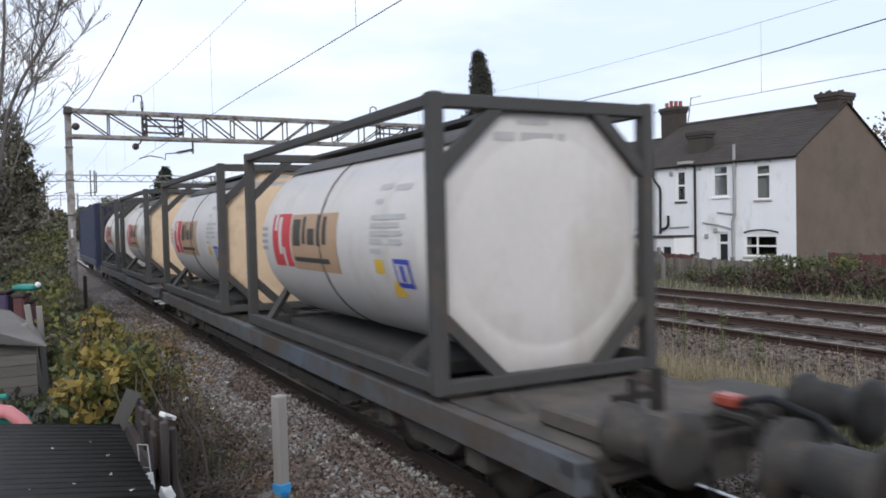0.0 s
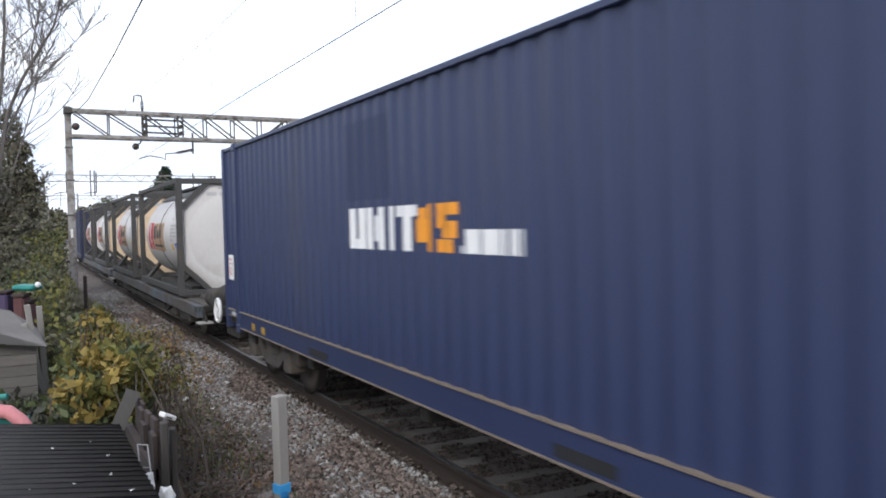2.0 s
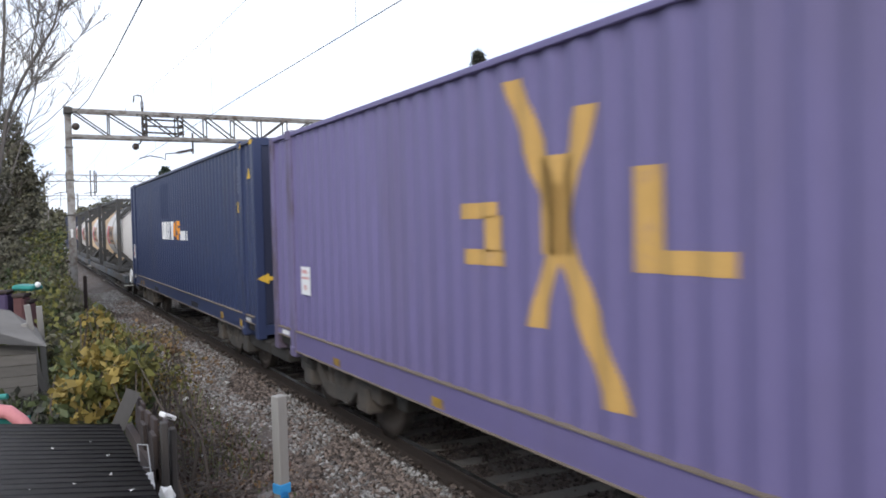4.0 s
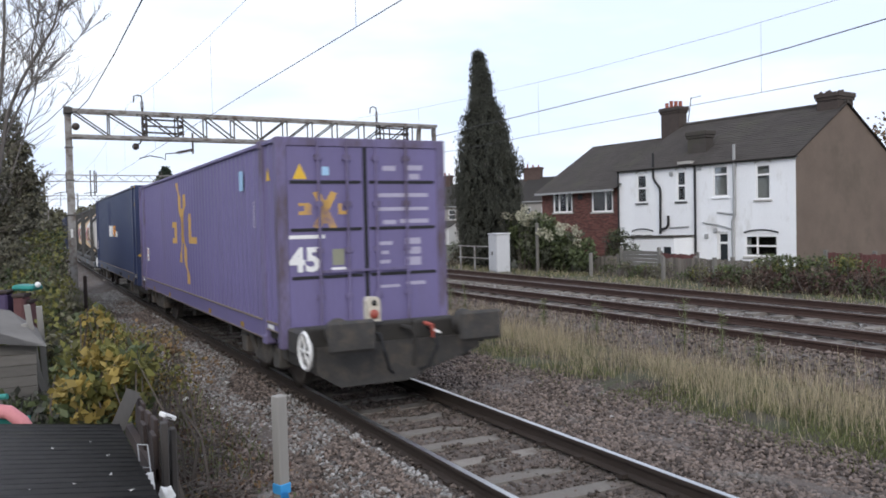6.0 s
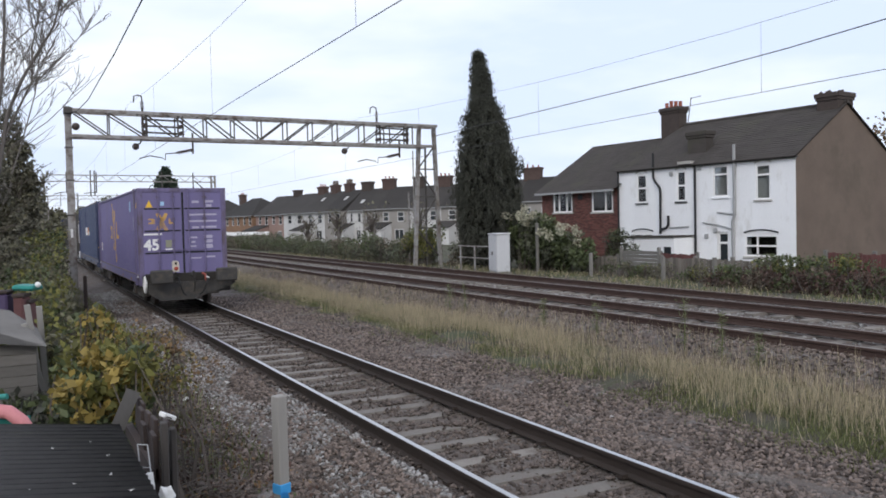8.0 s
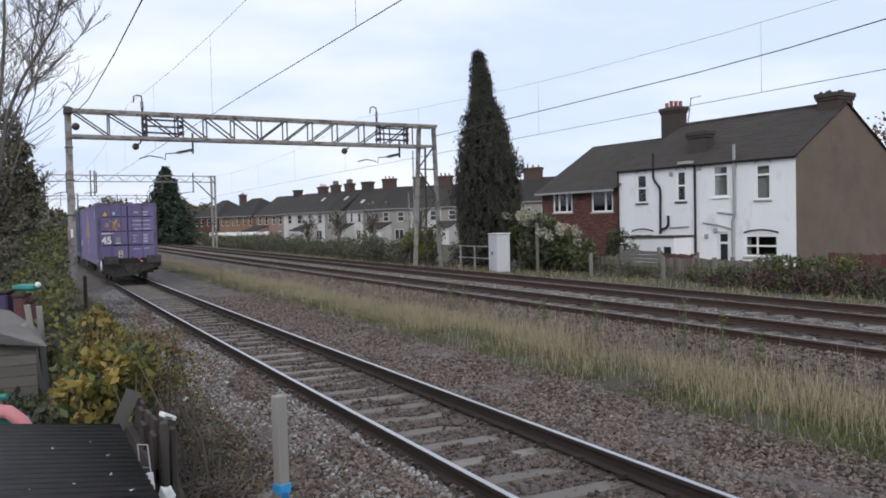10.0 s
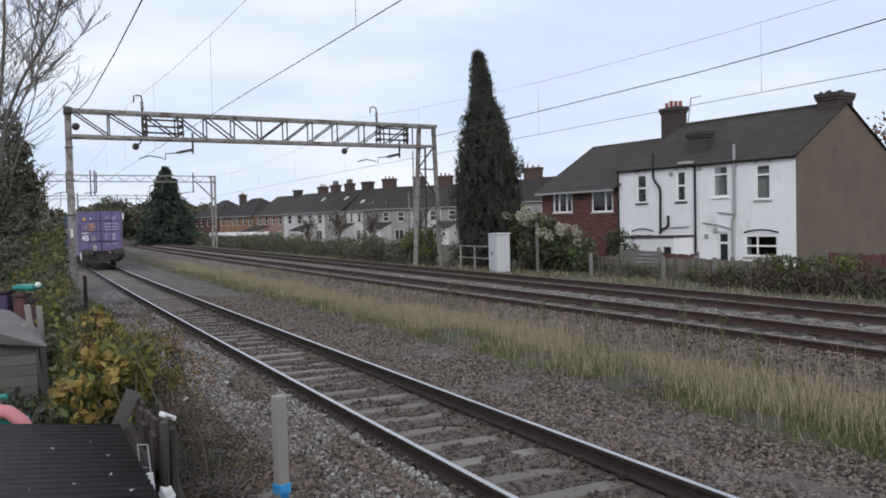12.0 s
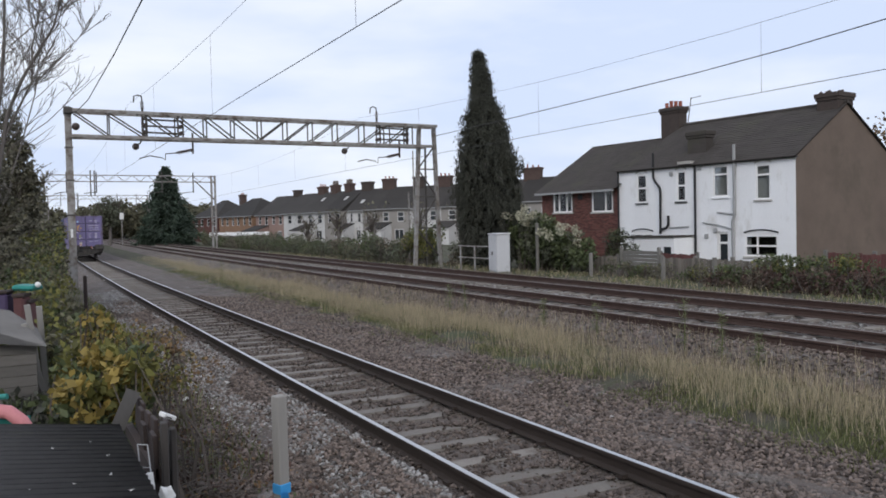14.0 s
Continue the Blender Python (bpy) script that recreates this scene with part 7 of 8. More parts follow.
def grass_strip():
    n = 64000
    y = RNG.uniform(4.0, 75.0, n) ** 1.0
    y = 4 + (y - 4) * RNG.uniform(0.25, 1.0, n)
    u = np.clip(RNG.normal(8.95, 0.58, n), 7.5, 10.3)
    clump = np.array([noise.noise(Vector((a * 0.9, b * 0.5, 0))) for a, b in zip(u, y)])
    keep = clump + RNG.uniform(-0.3, 0.6, n) > 0.02
    u, y = u[keep], y[keep]
    x = u + np.array([bend(v) for v in y])
    z = np.array([ground_z(a, b) for a, b in zip(x, y)]) - 0.02
    p = np.stack([x, y, z], 1)
    m = RNG.random(len(p)) < 0.8
    for sel, mat, nm, lab, h, w in ((m, M["straw"], "dry_grass", "tall straw-coloured dry grass between the tracks", 0.32, 0.0055), (~m, M["grass"], "green_grass", "green grass and weeds among the dry stalks", 0.18, 0.008)):
        tagged(new(nm, blades(nm, p[sel], h, w, mat, 0.42)), lab, "grass", kind="stuff")
    # low weeds at the strip's near edge
    n = 30000
    y = 4 + RNG.uniform(0, 1, n) ** 1.5 * 45
    u = RNG.normal(8.05, 0.42, n)
    x = u + np.array([bend(v) for v in y])
    keep = np.array([noise.noise(Vector((a * 1.4, b * 0.8, 5))) for a, b in zip(u, y)]) > -0.12
    p = np.stack([x, y, np.array([ground_z(a, b) for a, b in zip(x, y)])], 1)[keep]
    tagged(new("low_weeds", blades("low_weeds", p, 0.075, 0.012, M["grass"], 0.9)), "low green weeds creeping over the ballast", "weeds", kind="stuff")


grass_strip()


def far_verge():
    """Rough low grass and weeds on the verge beyond the far track."""
    n = 16000
    y = 6 + RNG.uniform(0, 1, n) ** 1.3 * 60
    u = RNG.uniform(16.9, 21.5, n)
    keep = np.array([noise.noise(Vector((a * 0.7, b * 0.5, 8))) for a, b in zip(u, y)]) + RNG.uniform(-0.3, 0.5, n) > 0
    u, y = u[keep], y[keep]
    x = u + np.array([bend(v) for v in y])
    p = np.stack([x, y, np.array([ground_z(a, b) for a, b in zip(x, y)])], 1)
    m = RNG.random(len(p)) < 0.45
    tagged(new("verge_straw", blades("verge_straw", p[m], 0.2, 0.014, M["straw"], 0.5)), "short straw-coloured grass on the far verge", "grass", kind="stuff")
    tagged(new("verge_weeds", blades("verge_weeds", p[~m], 0.17, 0.02, M["grass"], 0.6)), "low green weeds on the far verge", "weeds", kind="stuff")


far_verge()


M["weed_pale"] = material("pale_green_weed", (0.16, 0.175, 0.095), 0.9, vary=0.3, scale=3, fine=10, bump=0, island=0.4, trans=0.3)


def tall_weed(x, y, h, seed):
    """A single upright weed with side sprigs."""
    t = thing("tall_weed", "tall thin green weed standing in the dry grass", "weed", pose(x, y, ground_z(x, y)), group="tall weeds between the tracks")
    bm = bm_new()
    tube(bm, [(0, 0, 0), (0.02, 0, h * 0.6), (0.0, 0.02, h)], [0.012, 0.009, 0.003], 5)
    part("stem", bm, M["grass"], t)
    zz = np.linspace(0.15 * h, h, 160)
    p = np.stack([RNG.normal(0, 0.05, 160), RNG.normal(0, 0.05, 160), zz], 1)
    ob = new("leaves", leaf_mesh("leaves", p, 0.06, M["weed_pale"], aspect=0.22))
    ob.parent = t


for x, y, h in ((9.7, 9.1, 0.85), (9.9, 10.1, 0.9), (9.8, 12.3, 0.7), (9.9, 17.6, 0.75), (9.85, 18.3, 0.7), (9.7, 8.4, 0.6), (9.9, 14.2, 0.6), (7.95, 35.5, 1.0)):
    tall_weed(x, y, h, 1)
# ---- trackside things by the far line ----
M["cabinet"] = material("pale_grey_cabinet", (0.52, 0.52, 0.53), 0.6, vary=0.08, scale=2, fine=20, bump=0.05, dirt=(0.3, 0.3, 0.29), dirt_amount=0.15)
M["concrete"] = material("weathered_concrete", (0.175, 0.165, 0.15), 0.95, vary=0.2, scale=3, fine=30, bump=0.3, per_object=0.2)
M["fence_wood"] = material("weathered_fence_board", (0.17, 0.15, 0.13), 0.95, vary=0.25, scale=3, fine=30, bump=0.3, per_object=0.3, stretch=(1, 1, 0.3))
M["fence_red"] = material("red_brown_fence", (0.13, 0.05, 0.047), 0.9, vary=0.2, scale=2, fine=20, bump=0.2, per_object=0.2)


def cabinet():
    c = thing("relay_cabinet", "pale grey steel trackside relay cabinet with double doors", "cabinet", pose(18.05, 29.0, 0.05, 0, 0, -8))
    bm = bm_new()
    box(bm, (-0.3, -0.42, 0.1), (0.3, 0.42, 1.66), bevel=0.02)
    part("body", bm, M["cabinet"], c)
    bm = bm_new()
    box(bm, (-0.34, -0.46, 1.66), (0.34, 0.46, 1.72), bevel=0.02)
    part("lid", bm, M["cabinet"], c)
    bm = bm_new()
    box(bm, (-0.34, -0.46, -0.15), (0.34, 0.46, 0.1))
    part("plinth", bm, M["concrete"], c)
    for s in (-1, 1):
        bm = bm_new()
        ya, yb = sorted((s * 0.01, s * 0.39))
        box(bm, (-0.325, ya, 0.16), (-0.302, yb, 1.6), bevel=0.006)
        d = part("door", bm, M["cabinet"], c)
        bm = bm_new()
        box(bm, (-0.345, s * 0.05 - 0.015, 0.8), (-0.326, s * 0.05 + 0.015, 0.95))
        part("handle", bm, M["steel_dark"], d)


def handrail():
    h = thing("steel_handrail", "galvanised steel handrail beside the relay cabinet", "railing", pose(18.3, 30.2, 0.05))
    for y in (0, 1.3, 2.6):
        bm = bm_new()
        bar(bm, (0, y, -0.1), (0, y, 1.15), 0.06)
        part("post", bm, M["galv"], h)
    for z in (0.6, 1.12):
        bm = bm_new()
        bar(bm, (0, -0.2, z), (0, 2.8, z), 0.05)
        part("rail", bm, M["galv"], h)


def slat_fence(name, label, x, y0, y1, z0, z1, mat, slat=0.14, post_every=1.9, horizontal=False):
    f = thing(name, label, "fence", pose(x, y0, 0))
    n = max(1, round((y1 - y0) / post_every))
    for k in range(n + 1):
        bm = bm_new()
        y = (y1 - y0) * k / n
        box(bm, (-0.06, y - 0.06, z0 - 0.2), (0.06, y + 0.06, z1 + 0.1), bevel=0.01)
        part("post", bm, M["concrete"], f)
    if horizontal:
        m = int((z1 - z0) / slat)
        for k in range(n):
            for j in range(m):
                bm = bm_new()
                ya, yb = (y1 - y0) * k / n + 0.065, (y1 - y0) * (k + 1) / n - 0.065
                z = z0 + j * slat
                box(bm, (-0.015 + 0.01 * (j % 2), ya, z), (0.01 + 0.01 * (j % 2), yb, z + slat - 0.012))
                part("slat", bm, mat, f)
    else:
        m = int((y1 - y0) / slat)
        me = None
        for j in range(m):
            if me is None:
                bm = bm_new()
                box(bm, (-0.085, 0.0, z0), (-0.065, slat - 0.02, z1))
                me = mesh_of("board", bm, mat)
            s = new("board", me)
            s.parent = f
            s.matrix_basis = pose(0.0, j * slat, random.uniform(-0.03, 0.03), 0, 0, random.uniform(-2, 2))
    return f


cabinet()
handrail()
slat_fence("board_fence", "weathered grey board fence with concrete posts", 22.3, 26.5, 34.0, -0.1, 0.68, M["fence_wood"])
slat_fence("board_fence", "weathered grey board fence hung with ivy", 22.3, 18.6, 23.9, -0.1, 0.72, M["fence_wood"])
slat_fence("panel_fence", "grey slatted concrete panel fence", 22.35, 24.1, 26.3, 0.05, 1.0, M["concrete"], 0.15, 2.5, True)
slat_fence("red_brown_fence", "red-brown board fence below the house", 24.6, 24.3, 26.4, -0.3, 0.72, M["fence_red"], 0.16)
slat_fence("red_brown_fence", "red-brown board fence below the gable", 24.6, 13.0, 18.4, -0.3, 0.92, M["fence_red"], 0.16)


def wire_fence_post(x, y, h):
    t = thing("concrete_post", "weathered concrete boundary fence post beside the far track", "post", pose(x, y, ground_z(x, y)), group="concrete posts by the far line")
    bm = bm_new()
    box(bm, (-0.06, -0.06, -0.2), (0.06, 0.06, h), bevel=0.015)
    part("shaft", bm, M["concrete"], t)


for x, y, h in ((20.5, 26.0, 0.95), (20.6, 29.9, 2.2), (20.6, 22.0, 0.9), (20.4, 19.4, 0.95), (20.3, 13.0, 0.95), (20.3, 34.5, 0.9)):
    wire_fence_post(x, y, h)


def pole(x, y, h, r=0.07):
    t = thing("slim_pole", "slim grey pole standing beyond the tracks", "pole", pose(x, y, ground_z(x, y)), group="slim poles beyond the tracks")
    bm = bm_new()
    tube(bm, [(0, 0, -0.2), (0, 0, h)], [r, r * 0.7], 8)
    part("shaft", bm, M["galv"], t)


pole(19.4, 40.5, 4.0)
pole(20.2, 41.5, 6.4, 0.05)


def lamp_signal(x, y, h):
    t = thing("white_marker_post", "small white marker post beside the distant line", "marker", pose(x, y, ground_z(x, y)), group="white markers along the line")
    bm = bm_new()
    tube(bm, [(0, 0, -0.2), (0, 0, h)], 0.07, 8)
    part("post", bm, M["galv"], t)
    bm = bm_new()
    box(bm, (-0.25, -0.1, h - 0.1), (0.25, 0.1, h + 0.8), bevel=0.03)
    part("plate", bm, M["white_paint"], t)


lamp_signal(13.2, 118.0, 3.6)
lamp_signal(16.4, 112.0, 1.4)
pole(8.2, 105.0, 4.5, 0.09)


def white_wall():
    w = thing("low_white_wall", "low white-topped wall beyond the scrub", "wall", pose(0, 0, 0))
    bm = bm_new()
    bar(bm, (22.3, 106.0, 1.4), (29.6, 104.0, 1.4), 0.4, 0.45)
    part("coping", bm, M["render_white"], w)
    bm = bm_new()
    bar(bm, (22.3, 106.0, 0.3), (29.6, 104.0, 0.3), 0.3, 1.75)
    part("base", bm, M["render_grey"], w)


white_wall()


def wooded_distance():
    """Far woods closing the view along the line."""
    cs, rs, ns = [], [], []
    for k in range(150):
        a = random.uniform(0, 1)
        x, y = -30 + 75 * a + random.uniform(-4, 4), 190 + random.uniform(-12, 40)
        if abs(x - near_x(y)) < 5 and y < 200:
            continue
        r = random.uniform(1.6, 3.2)
        cs.append((x, y, random.uniform(1.0, 6.5)))
        rs.append(r)
        ns.append(int(60 * r * r))
    p = clump_points(np.array(cs), np.array(rs), np.array(ns), 0.9)
    tagged(new("distant_woods", leaf_mesh("distant_woods", p, 0.8, M["leaf_olive"], aspect=0.7)), "hazy olive distant trees closing the line", "woods", kind="stuff")


wooded_distance()


def distant_tree(x, y, h, r, n, mat, label):
    t = thing("deciduous_tree", label, "tree", pose(x, y, -0.3))
    bm = bm_new()
    tube(bm, [(0, 0, -0.2), (0.1, 0, h * 0.4), (0, 0.1, h * 0.8)], [0.25, 0.18, 0.05], 8)
    part("trunk", bm, M["bark"], t)
    bm = bm_new()
    for k in range(70):
        a = random.uniform(0, 6.28)
        z = h * random.uniform(0.3, 0.7)
        twig_tube(bm, (0, 0, z), (r * math.cos(a) * random.uniform(0.5, 1), r * math.sin(a) * random.uniform(0.5, 1), min(h, z + r * random.uniform(0.3, 1.2))), 0.008 * h, 0.0018 * h, 4)
    part("limbs", bm, M["twig"], t, kind="stuff")
    cs = [(random.gauss(0, r * 0.45), random.gauss(0, r * 0.45), h * random.uniform(0.45, 0.95)) for _ in range(26)]
    p = clump_points(np.array(cs), np.full(26, r * 0.35), np.full(26, n // 26), 0.8)
    ob = new("crown", leaf_mesh("crown", p, 0.3, mat, aspect=0.6))
    ob.parent = t


distant_tree(12.6, 128.0, 7.6, 2.8, 2600, M["leaf_scrub"], "half-bare grey-green tree beside the distant line")
distant_tree(11.0, 140.0, 6.5, 2.6, 1600, M["leaf_olive"], "half-bare dull tree beside the distant line")
distant_tree(44.5, 28.5, 8.0, 3.0, 900, M["leaf_brown"], "mostly bare tree behind the brown gable")
for x, y, h, r in ((30.2, 71.0, 4.6, 1.5), (27.6, 73.5, 4.2, 1.6), (34.6, 70.0, 5.0, 1.5), (25.4, 76.0, 3.8, 1.5), (37.0, 66.0, 4.4, 1.3)):
    distant_tree(x, y, h, r, 60, M["leaf_olive"], "bare twiggy tree in a back garden")
# ---- loose ballast stones ----
def ballast_stones():
    def field(n, xa, xb, ya, yb, size, mat, nm, lab, dens=None, power=1.6):
        y = ya + (yb - ya) * RNG.uniform(0, 1, n) ** power
        u = RNG.uniform(xa, xb, n)
        x = u + np.array([bend(v) for v in y])
        z = np.array([ground_z(a, b) for a, b in zip(x, y)])
        z += RNG.uniform(-0.012, 0.02, n)
        sel = np.ones(n, bool) if dens is None else np.array([dens(a, b) for a, b in zip(u, y)])
        tagged(new(nm, stones(nm, np.stack([x, y, z], 1)[sel], size, mat)), lab, "ballast", kind="stuff")

    clear = lambda u, y: not (abs(abs(u - 4.317) - 0.7525) < 0.08) and not (u < 4.9 and abs((y + 2.058 + 0.332) % 0.664 - 0.332) < 0.125 and random.random() < 0.93)
    field(34000, 1.5, 3.3, 4.6, 30.0, 0.03, M["stone"], "ballast_stones", "red-brown and grey ballast stones on the near shoulder", lambda u, y: u > 2.2 or noise.noise(Vector((u * 1.2, y * 0.6, 9))) > -0.25 + 0.5 * (2.2 - u))
    field(15000, 2.35, 3.35, 5.0, 36.0, 0.03, M["stone_pale"], "pale_ballast_stones", "pale grey ballast stones along the near rail", lambda u, y: noise.noise(Vector((u * 1.5, y * 0.35, 3))) > -0.1)
    field(24000, 3.3, 5.35, 2.0, 30.0, 0.024, M["stone_dark"], "ballast_stones", "dark ballast stones between the near rails", clear)
    field(36000, 5.3, 7.6, 2.5, 30.0, 0.032, M["stone"], "ballast_stones", "red-brown ballast stones on the far shoulder of the near track")
    field(16000, 9.7, 17.2, 6.0, 45.0, 0.032, M["stone_pale"], "pale_ballast_stones", "pale ballast stones round the far tracks", lambda u, y: (12.4 < u < 14.2) or u > 15.9 or abs(u - TRACK_A) < 0.6 and u % 0.3 < 0.1)
    field(12000, 7.5, 9.0, 3.5, 34.0, 0.03, M["stone_dark"], "ballast_stones", "dark ballast stones scattered along the grass edge", lambda u, y: noise.noise(Vector((u * 1.1, y * 0.6, 12))) > 0.3 * (u - 8.0))
    field(5000, 16.6, 18.5, 8.0, 40.0, 0.035, M["stone"], "ballast_stones", "brown ballast stones beyond the far track")
    field(9000, 9.6, 11.0, 5.0, 40.0, 0.035, M["stone"], "ballast_stones", "brown ballast stones sloping up to the far tracks")


def stones_on_sleepers():
    """Ballast spilt over parts of the near track's sleepers."""
    n = 22000
    k = RNG.integers(0, 42, n)
    y = -2.058 + 0.664 * k + RNG.uniform(-0.14, 0.14, n)
    u = RNG.uniform(3.15, 5.5, n)
    cover = np.array([noise.noise(Vector((a * 1.7, b * 3.1, 4))) for a, b in zip(u, y)])
    keep = (y > 2.5) & (np.abs(np.abs(u - 4.317) - 0.7525) > 0.1) & (cover > np.where(np.abs((y + 2.058 + 0.332) % 0.664 - 0.332) > 0.095, 0.1, 0.42 - 0.42 * np.clip((u - 4.45) / 0.4, 0, 1)))
    u, y = u[keep], y[keep]
    x = u + np.array([bend(v) for v in y])
    z = -0.178 + 0.012 * np.clip((np.abs(u - 4.317) - 0.4) / 0.5, 0, 1) + RNG.uniform(-0.008, 0.012, len(u))
    tagged(new("spilt_ballast", stones("spilt_ballast", np.stack([x, y, z], 1), 0.026, M["stone_dark"])), "dark ballast stones spilt over the near sleepers", "ballast", kind="stuff")


ballast_stones()
stones_on_sleepers()
# ---- gardens and fence on the near side ----
M["roof_felt"] = material("dark_corrugated_roofing", (0.105, 0.103, 0.105), 0.7, vary=0.25, scale=1.5, fine=20, bump=0.2, dirt=(0.12, 0.115, 0.105), dirt_amount=0.3, dirt_scale=2.5)
M["board_dark"] = material("dark_creosoted_board", (0.045, 0.033, 0.030), 0.9, vary=0.3, scale=3, fine=30, bump=0.3, per_object=0.25, stretch=(1, 1, 0.25))
M["board_worn"] = material("worn_dark_board", (0.060, 0.053, 0.049), 0.95, vary=0.3, scale=3, fine=30, bump=0.3, stretch=(1, 1, 0.25))
M["board_grey"] = material("weathered_grey_board", (0.135, 0.125, 0.115), 0.95, vary=0.25, scale=3, fine=30, bump=0.3, per_object=0.2, stretch=(0.3, 1, 1))
M["board_pale"] = material("pale_sawn_timber", (0.27, 0.255, 0.235), 0.9, vary=0.15, scale=3, fine=40, bump=0.2, stretch=(1, 1, 0.12))
M["tape"] = material("blue_plastic_tape", (0.05, 0.30, 0.62), 0.4, vary=0.1, bump=0.05)
M["pink"] = material("pink_plastic", (0.55, 0.21, 0.22), 0.6, vary=0.15, bump=0.05)
M["teal"] = material("teal_plastic", (0.02, 0.20, 0.17), 0.5, vary=0.1, bump=0.05)
M["purple_bin"] = material("dark_purple_plastic", (0.065, 0.045, 0.10), 0.6, vary=0.1, bump=0.05)
M["maroon"] = material("faded_maroon_board", (0.11, 0.05, 0.05), 0.9, vary=0.2, bump=0.1)
M["leaf_ivytree"] = material("dull_dark_evergreen", (0.145, 0.138, 0.105), 0.8, vary=0.3, scale=0.8, fine=8, bump=0, island=0.5, trans=0.2)
M["leaf_amber"] = material("amber_leaves", (0.21, 0.15, 0.055), 0.8, vary=0.3, scale=2, fine=8, bump=0, island=0.6, trans=0.25)
M["litter"] = material("white_litter", (0.70, 0.69, 0.67), 0.7, vary=0.1, bump=0.1)


def corrugated_shed():
    s = thing("garden_shed", "low dark garden shed with a corrugated sloping roof", "shed", pose(0, 0, 0))
    bm = bm_new()
    xa, xb, ya, yb = -2.6, 0.45, 2.0, 4.42
    rise = 0.14
    n = 33
    prev = None
    for k in range(n * 6 + 1):
        y = ya + (yb - ya) * k / (n * 6)
        w = 0.012 * math.cos(2 * math.pi * k / 6)
        c = [bm.verts.new((x, y, 1.272 + (xb - x) * rise + w + 0.004 * math.sin(y * 3.1))) for x in (xa, -1.2, -0.4, xb)]
        if prev:
            for i in range(3):
                bm.faces.new((prev[i], prev[i + 1], c[i + 1], c[i])).smooth = True
        prev = c
    bmesh.ops.solidify(bm, geom=bm.faces[:], thickness=0.008)
    part("roof_sheet", bm, M["roof_felt"], s)
    bm = bm_new()
    bar(bm, (xa, yb + 0.008, 1.245 + (xb - xa) * rise), (xb, yb + 0.008, 1.245), 0.02, 0.06)
    part("fascia", bm, M["board_dark"], s)
    for k in range(12):
        bm = bm_new()
        y = 2.1 + k * 0.19
        box(bm, (0.33, y, 0.2), (0.35, y + 0.18, 1.25))
        part("wall_board", bm, M["board_dark"], s)
    bm = bm_new()
    box(bm, (-2.5, 4.28, 0.2), (0.33, 4.32, 1.26))
    part("back_wall", bm, M["board_dark"], s)


corrugated_shed()


def fallen_leaf(x, y, r, mat=None):
    t = thing("fallen_leaf", "small pale curled leaf lying on the shed roof", "leaf", pose(x, y, 1.272 + (0.45 - x) * 0.14 + 0.016, 0, -8, random.uniform(0, 360)), group="leaves on the shed roof")
    bm = bm_new()
    v = [bm.verts.new(p) for p in ((-r, 0, 0.004), (0, -r * 0.6, 0.0), (r, 0, 0.006), (0, r * 0.6, 0.0))]
    bm.faces.new(v)
    bmesh.ops.solidify(bm, geom=bm.faces[:], thickness=0.002)
    part("blade", bm, M["curtain"], t)


for x, y, r in ((0.33, 3.76, 0.012), (0.31, 3.45, 0.011), (0.17, 3.33, 0.009), (0.36, 3.22, 0.014), (0.28, 4.02, 0.008), (0.12, 3.9, 0.009), (0.02, 3.28, 0.008)):
    fallen_leaf(x, y, r)


PLANK_FOOT, PLANK_TOP = (-0.165, 0.91, 0.98), (-0.025, 0.95, 1.27)
M["board_pale_grey"] = material("weathered_grey_plank", (0.085, 0.08, 0.076), 0.95, vary=0.3, scale=3, fine=30, bump=0.3, stretch=(1, 1, 0.25))


def board_fence():
    f = thing("board_fence", "dark creosoted board fence beside the shed", "fence", pose(0.66, 4.44, 0))
    y = 0.0
    for k in range(8):
        bm = bm_new()
        box(bm, (-0.012, 0, 0.2), (0.012, 0.138, 1.2), bevel=0.004)
        b = part("board", bm, M["board_dark"], f)
        b.matrix_basis = pose(random.uniform(-0.008, 0.008), y, random.uniform(-0.05, 0.03), 0, random.uniform(-2, 2), 0)
        y += 0.14
    for z in (0.4, 0.95):
        bm = bm_new()
        box(bm, (-0.06, 0.0, z), (-0.016, 1.15, z + 0.07))
        part("rail", bm, M["board_dark"], f)
    for dy, dx in ((-0.02, 0.0), (0.06, 0.055)):
        bm = bm_new()
        box(bm, (dx - 0.015, dy - 0.035, 0.1), (dx + 0.02, dy + 0.03, 1.27 - dx), bevel=0.006)
        part("post", bm, M["board_worn"], f)
    for k, top in enumerate((1.0, 1.05, 0.98)):
        bm = bm_new()
        box(bm, (-0.125, -0.6 + 0.15 * k, 0.2), (-0.105, -0.465 + 0.15 * k, top), bevel=0.004)
        part("broken_board", bm, M["board_worn"], f)
    bm = bm_new()
    bar(bm, PLANK_FOOT, PLANK_TOP, 0.085, 0.02, up=(0.3, 1, 0.2))
    part("loose_plank", bm, M["board_pale_grey"], f, "short grey plank leaning over the fence")


board_fence()


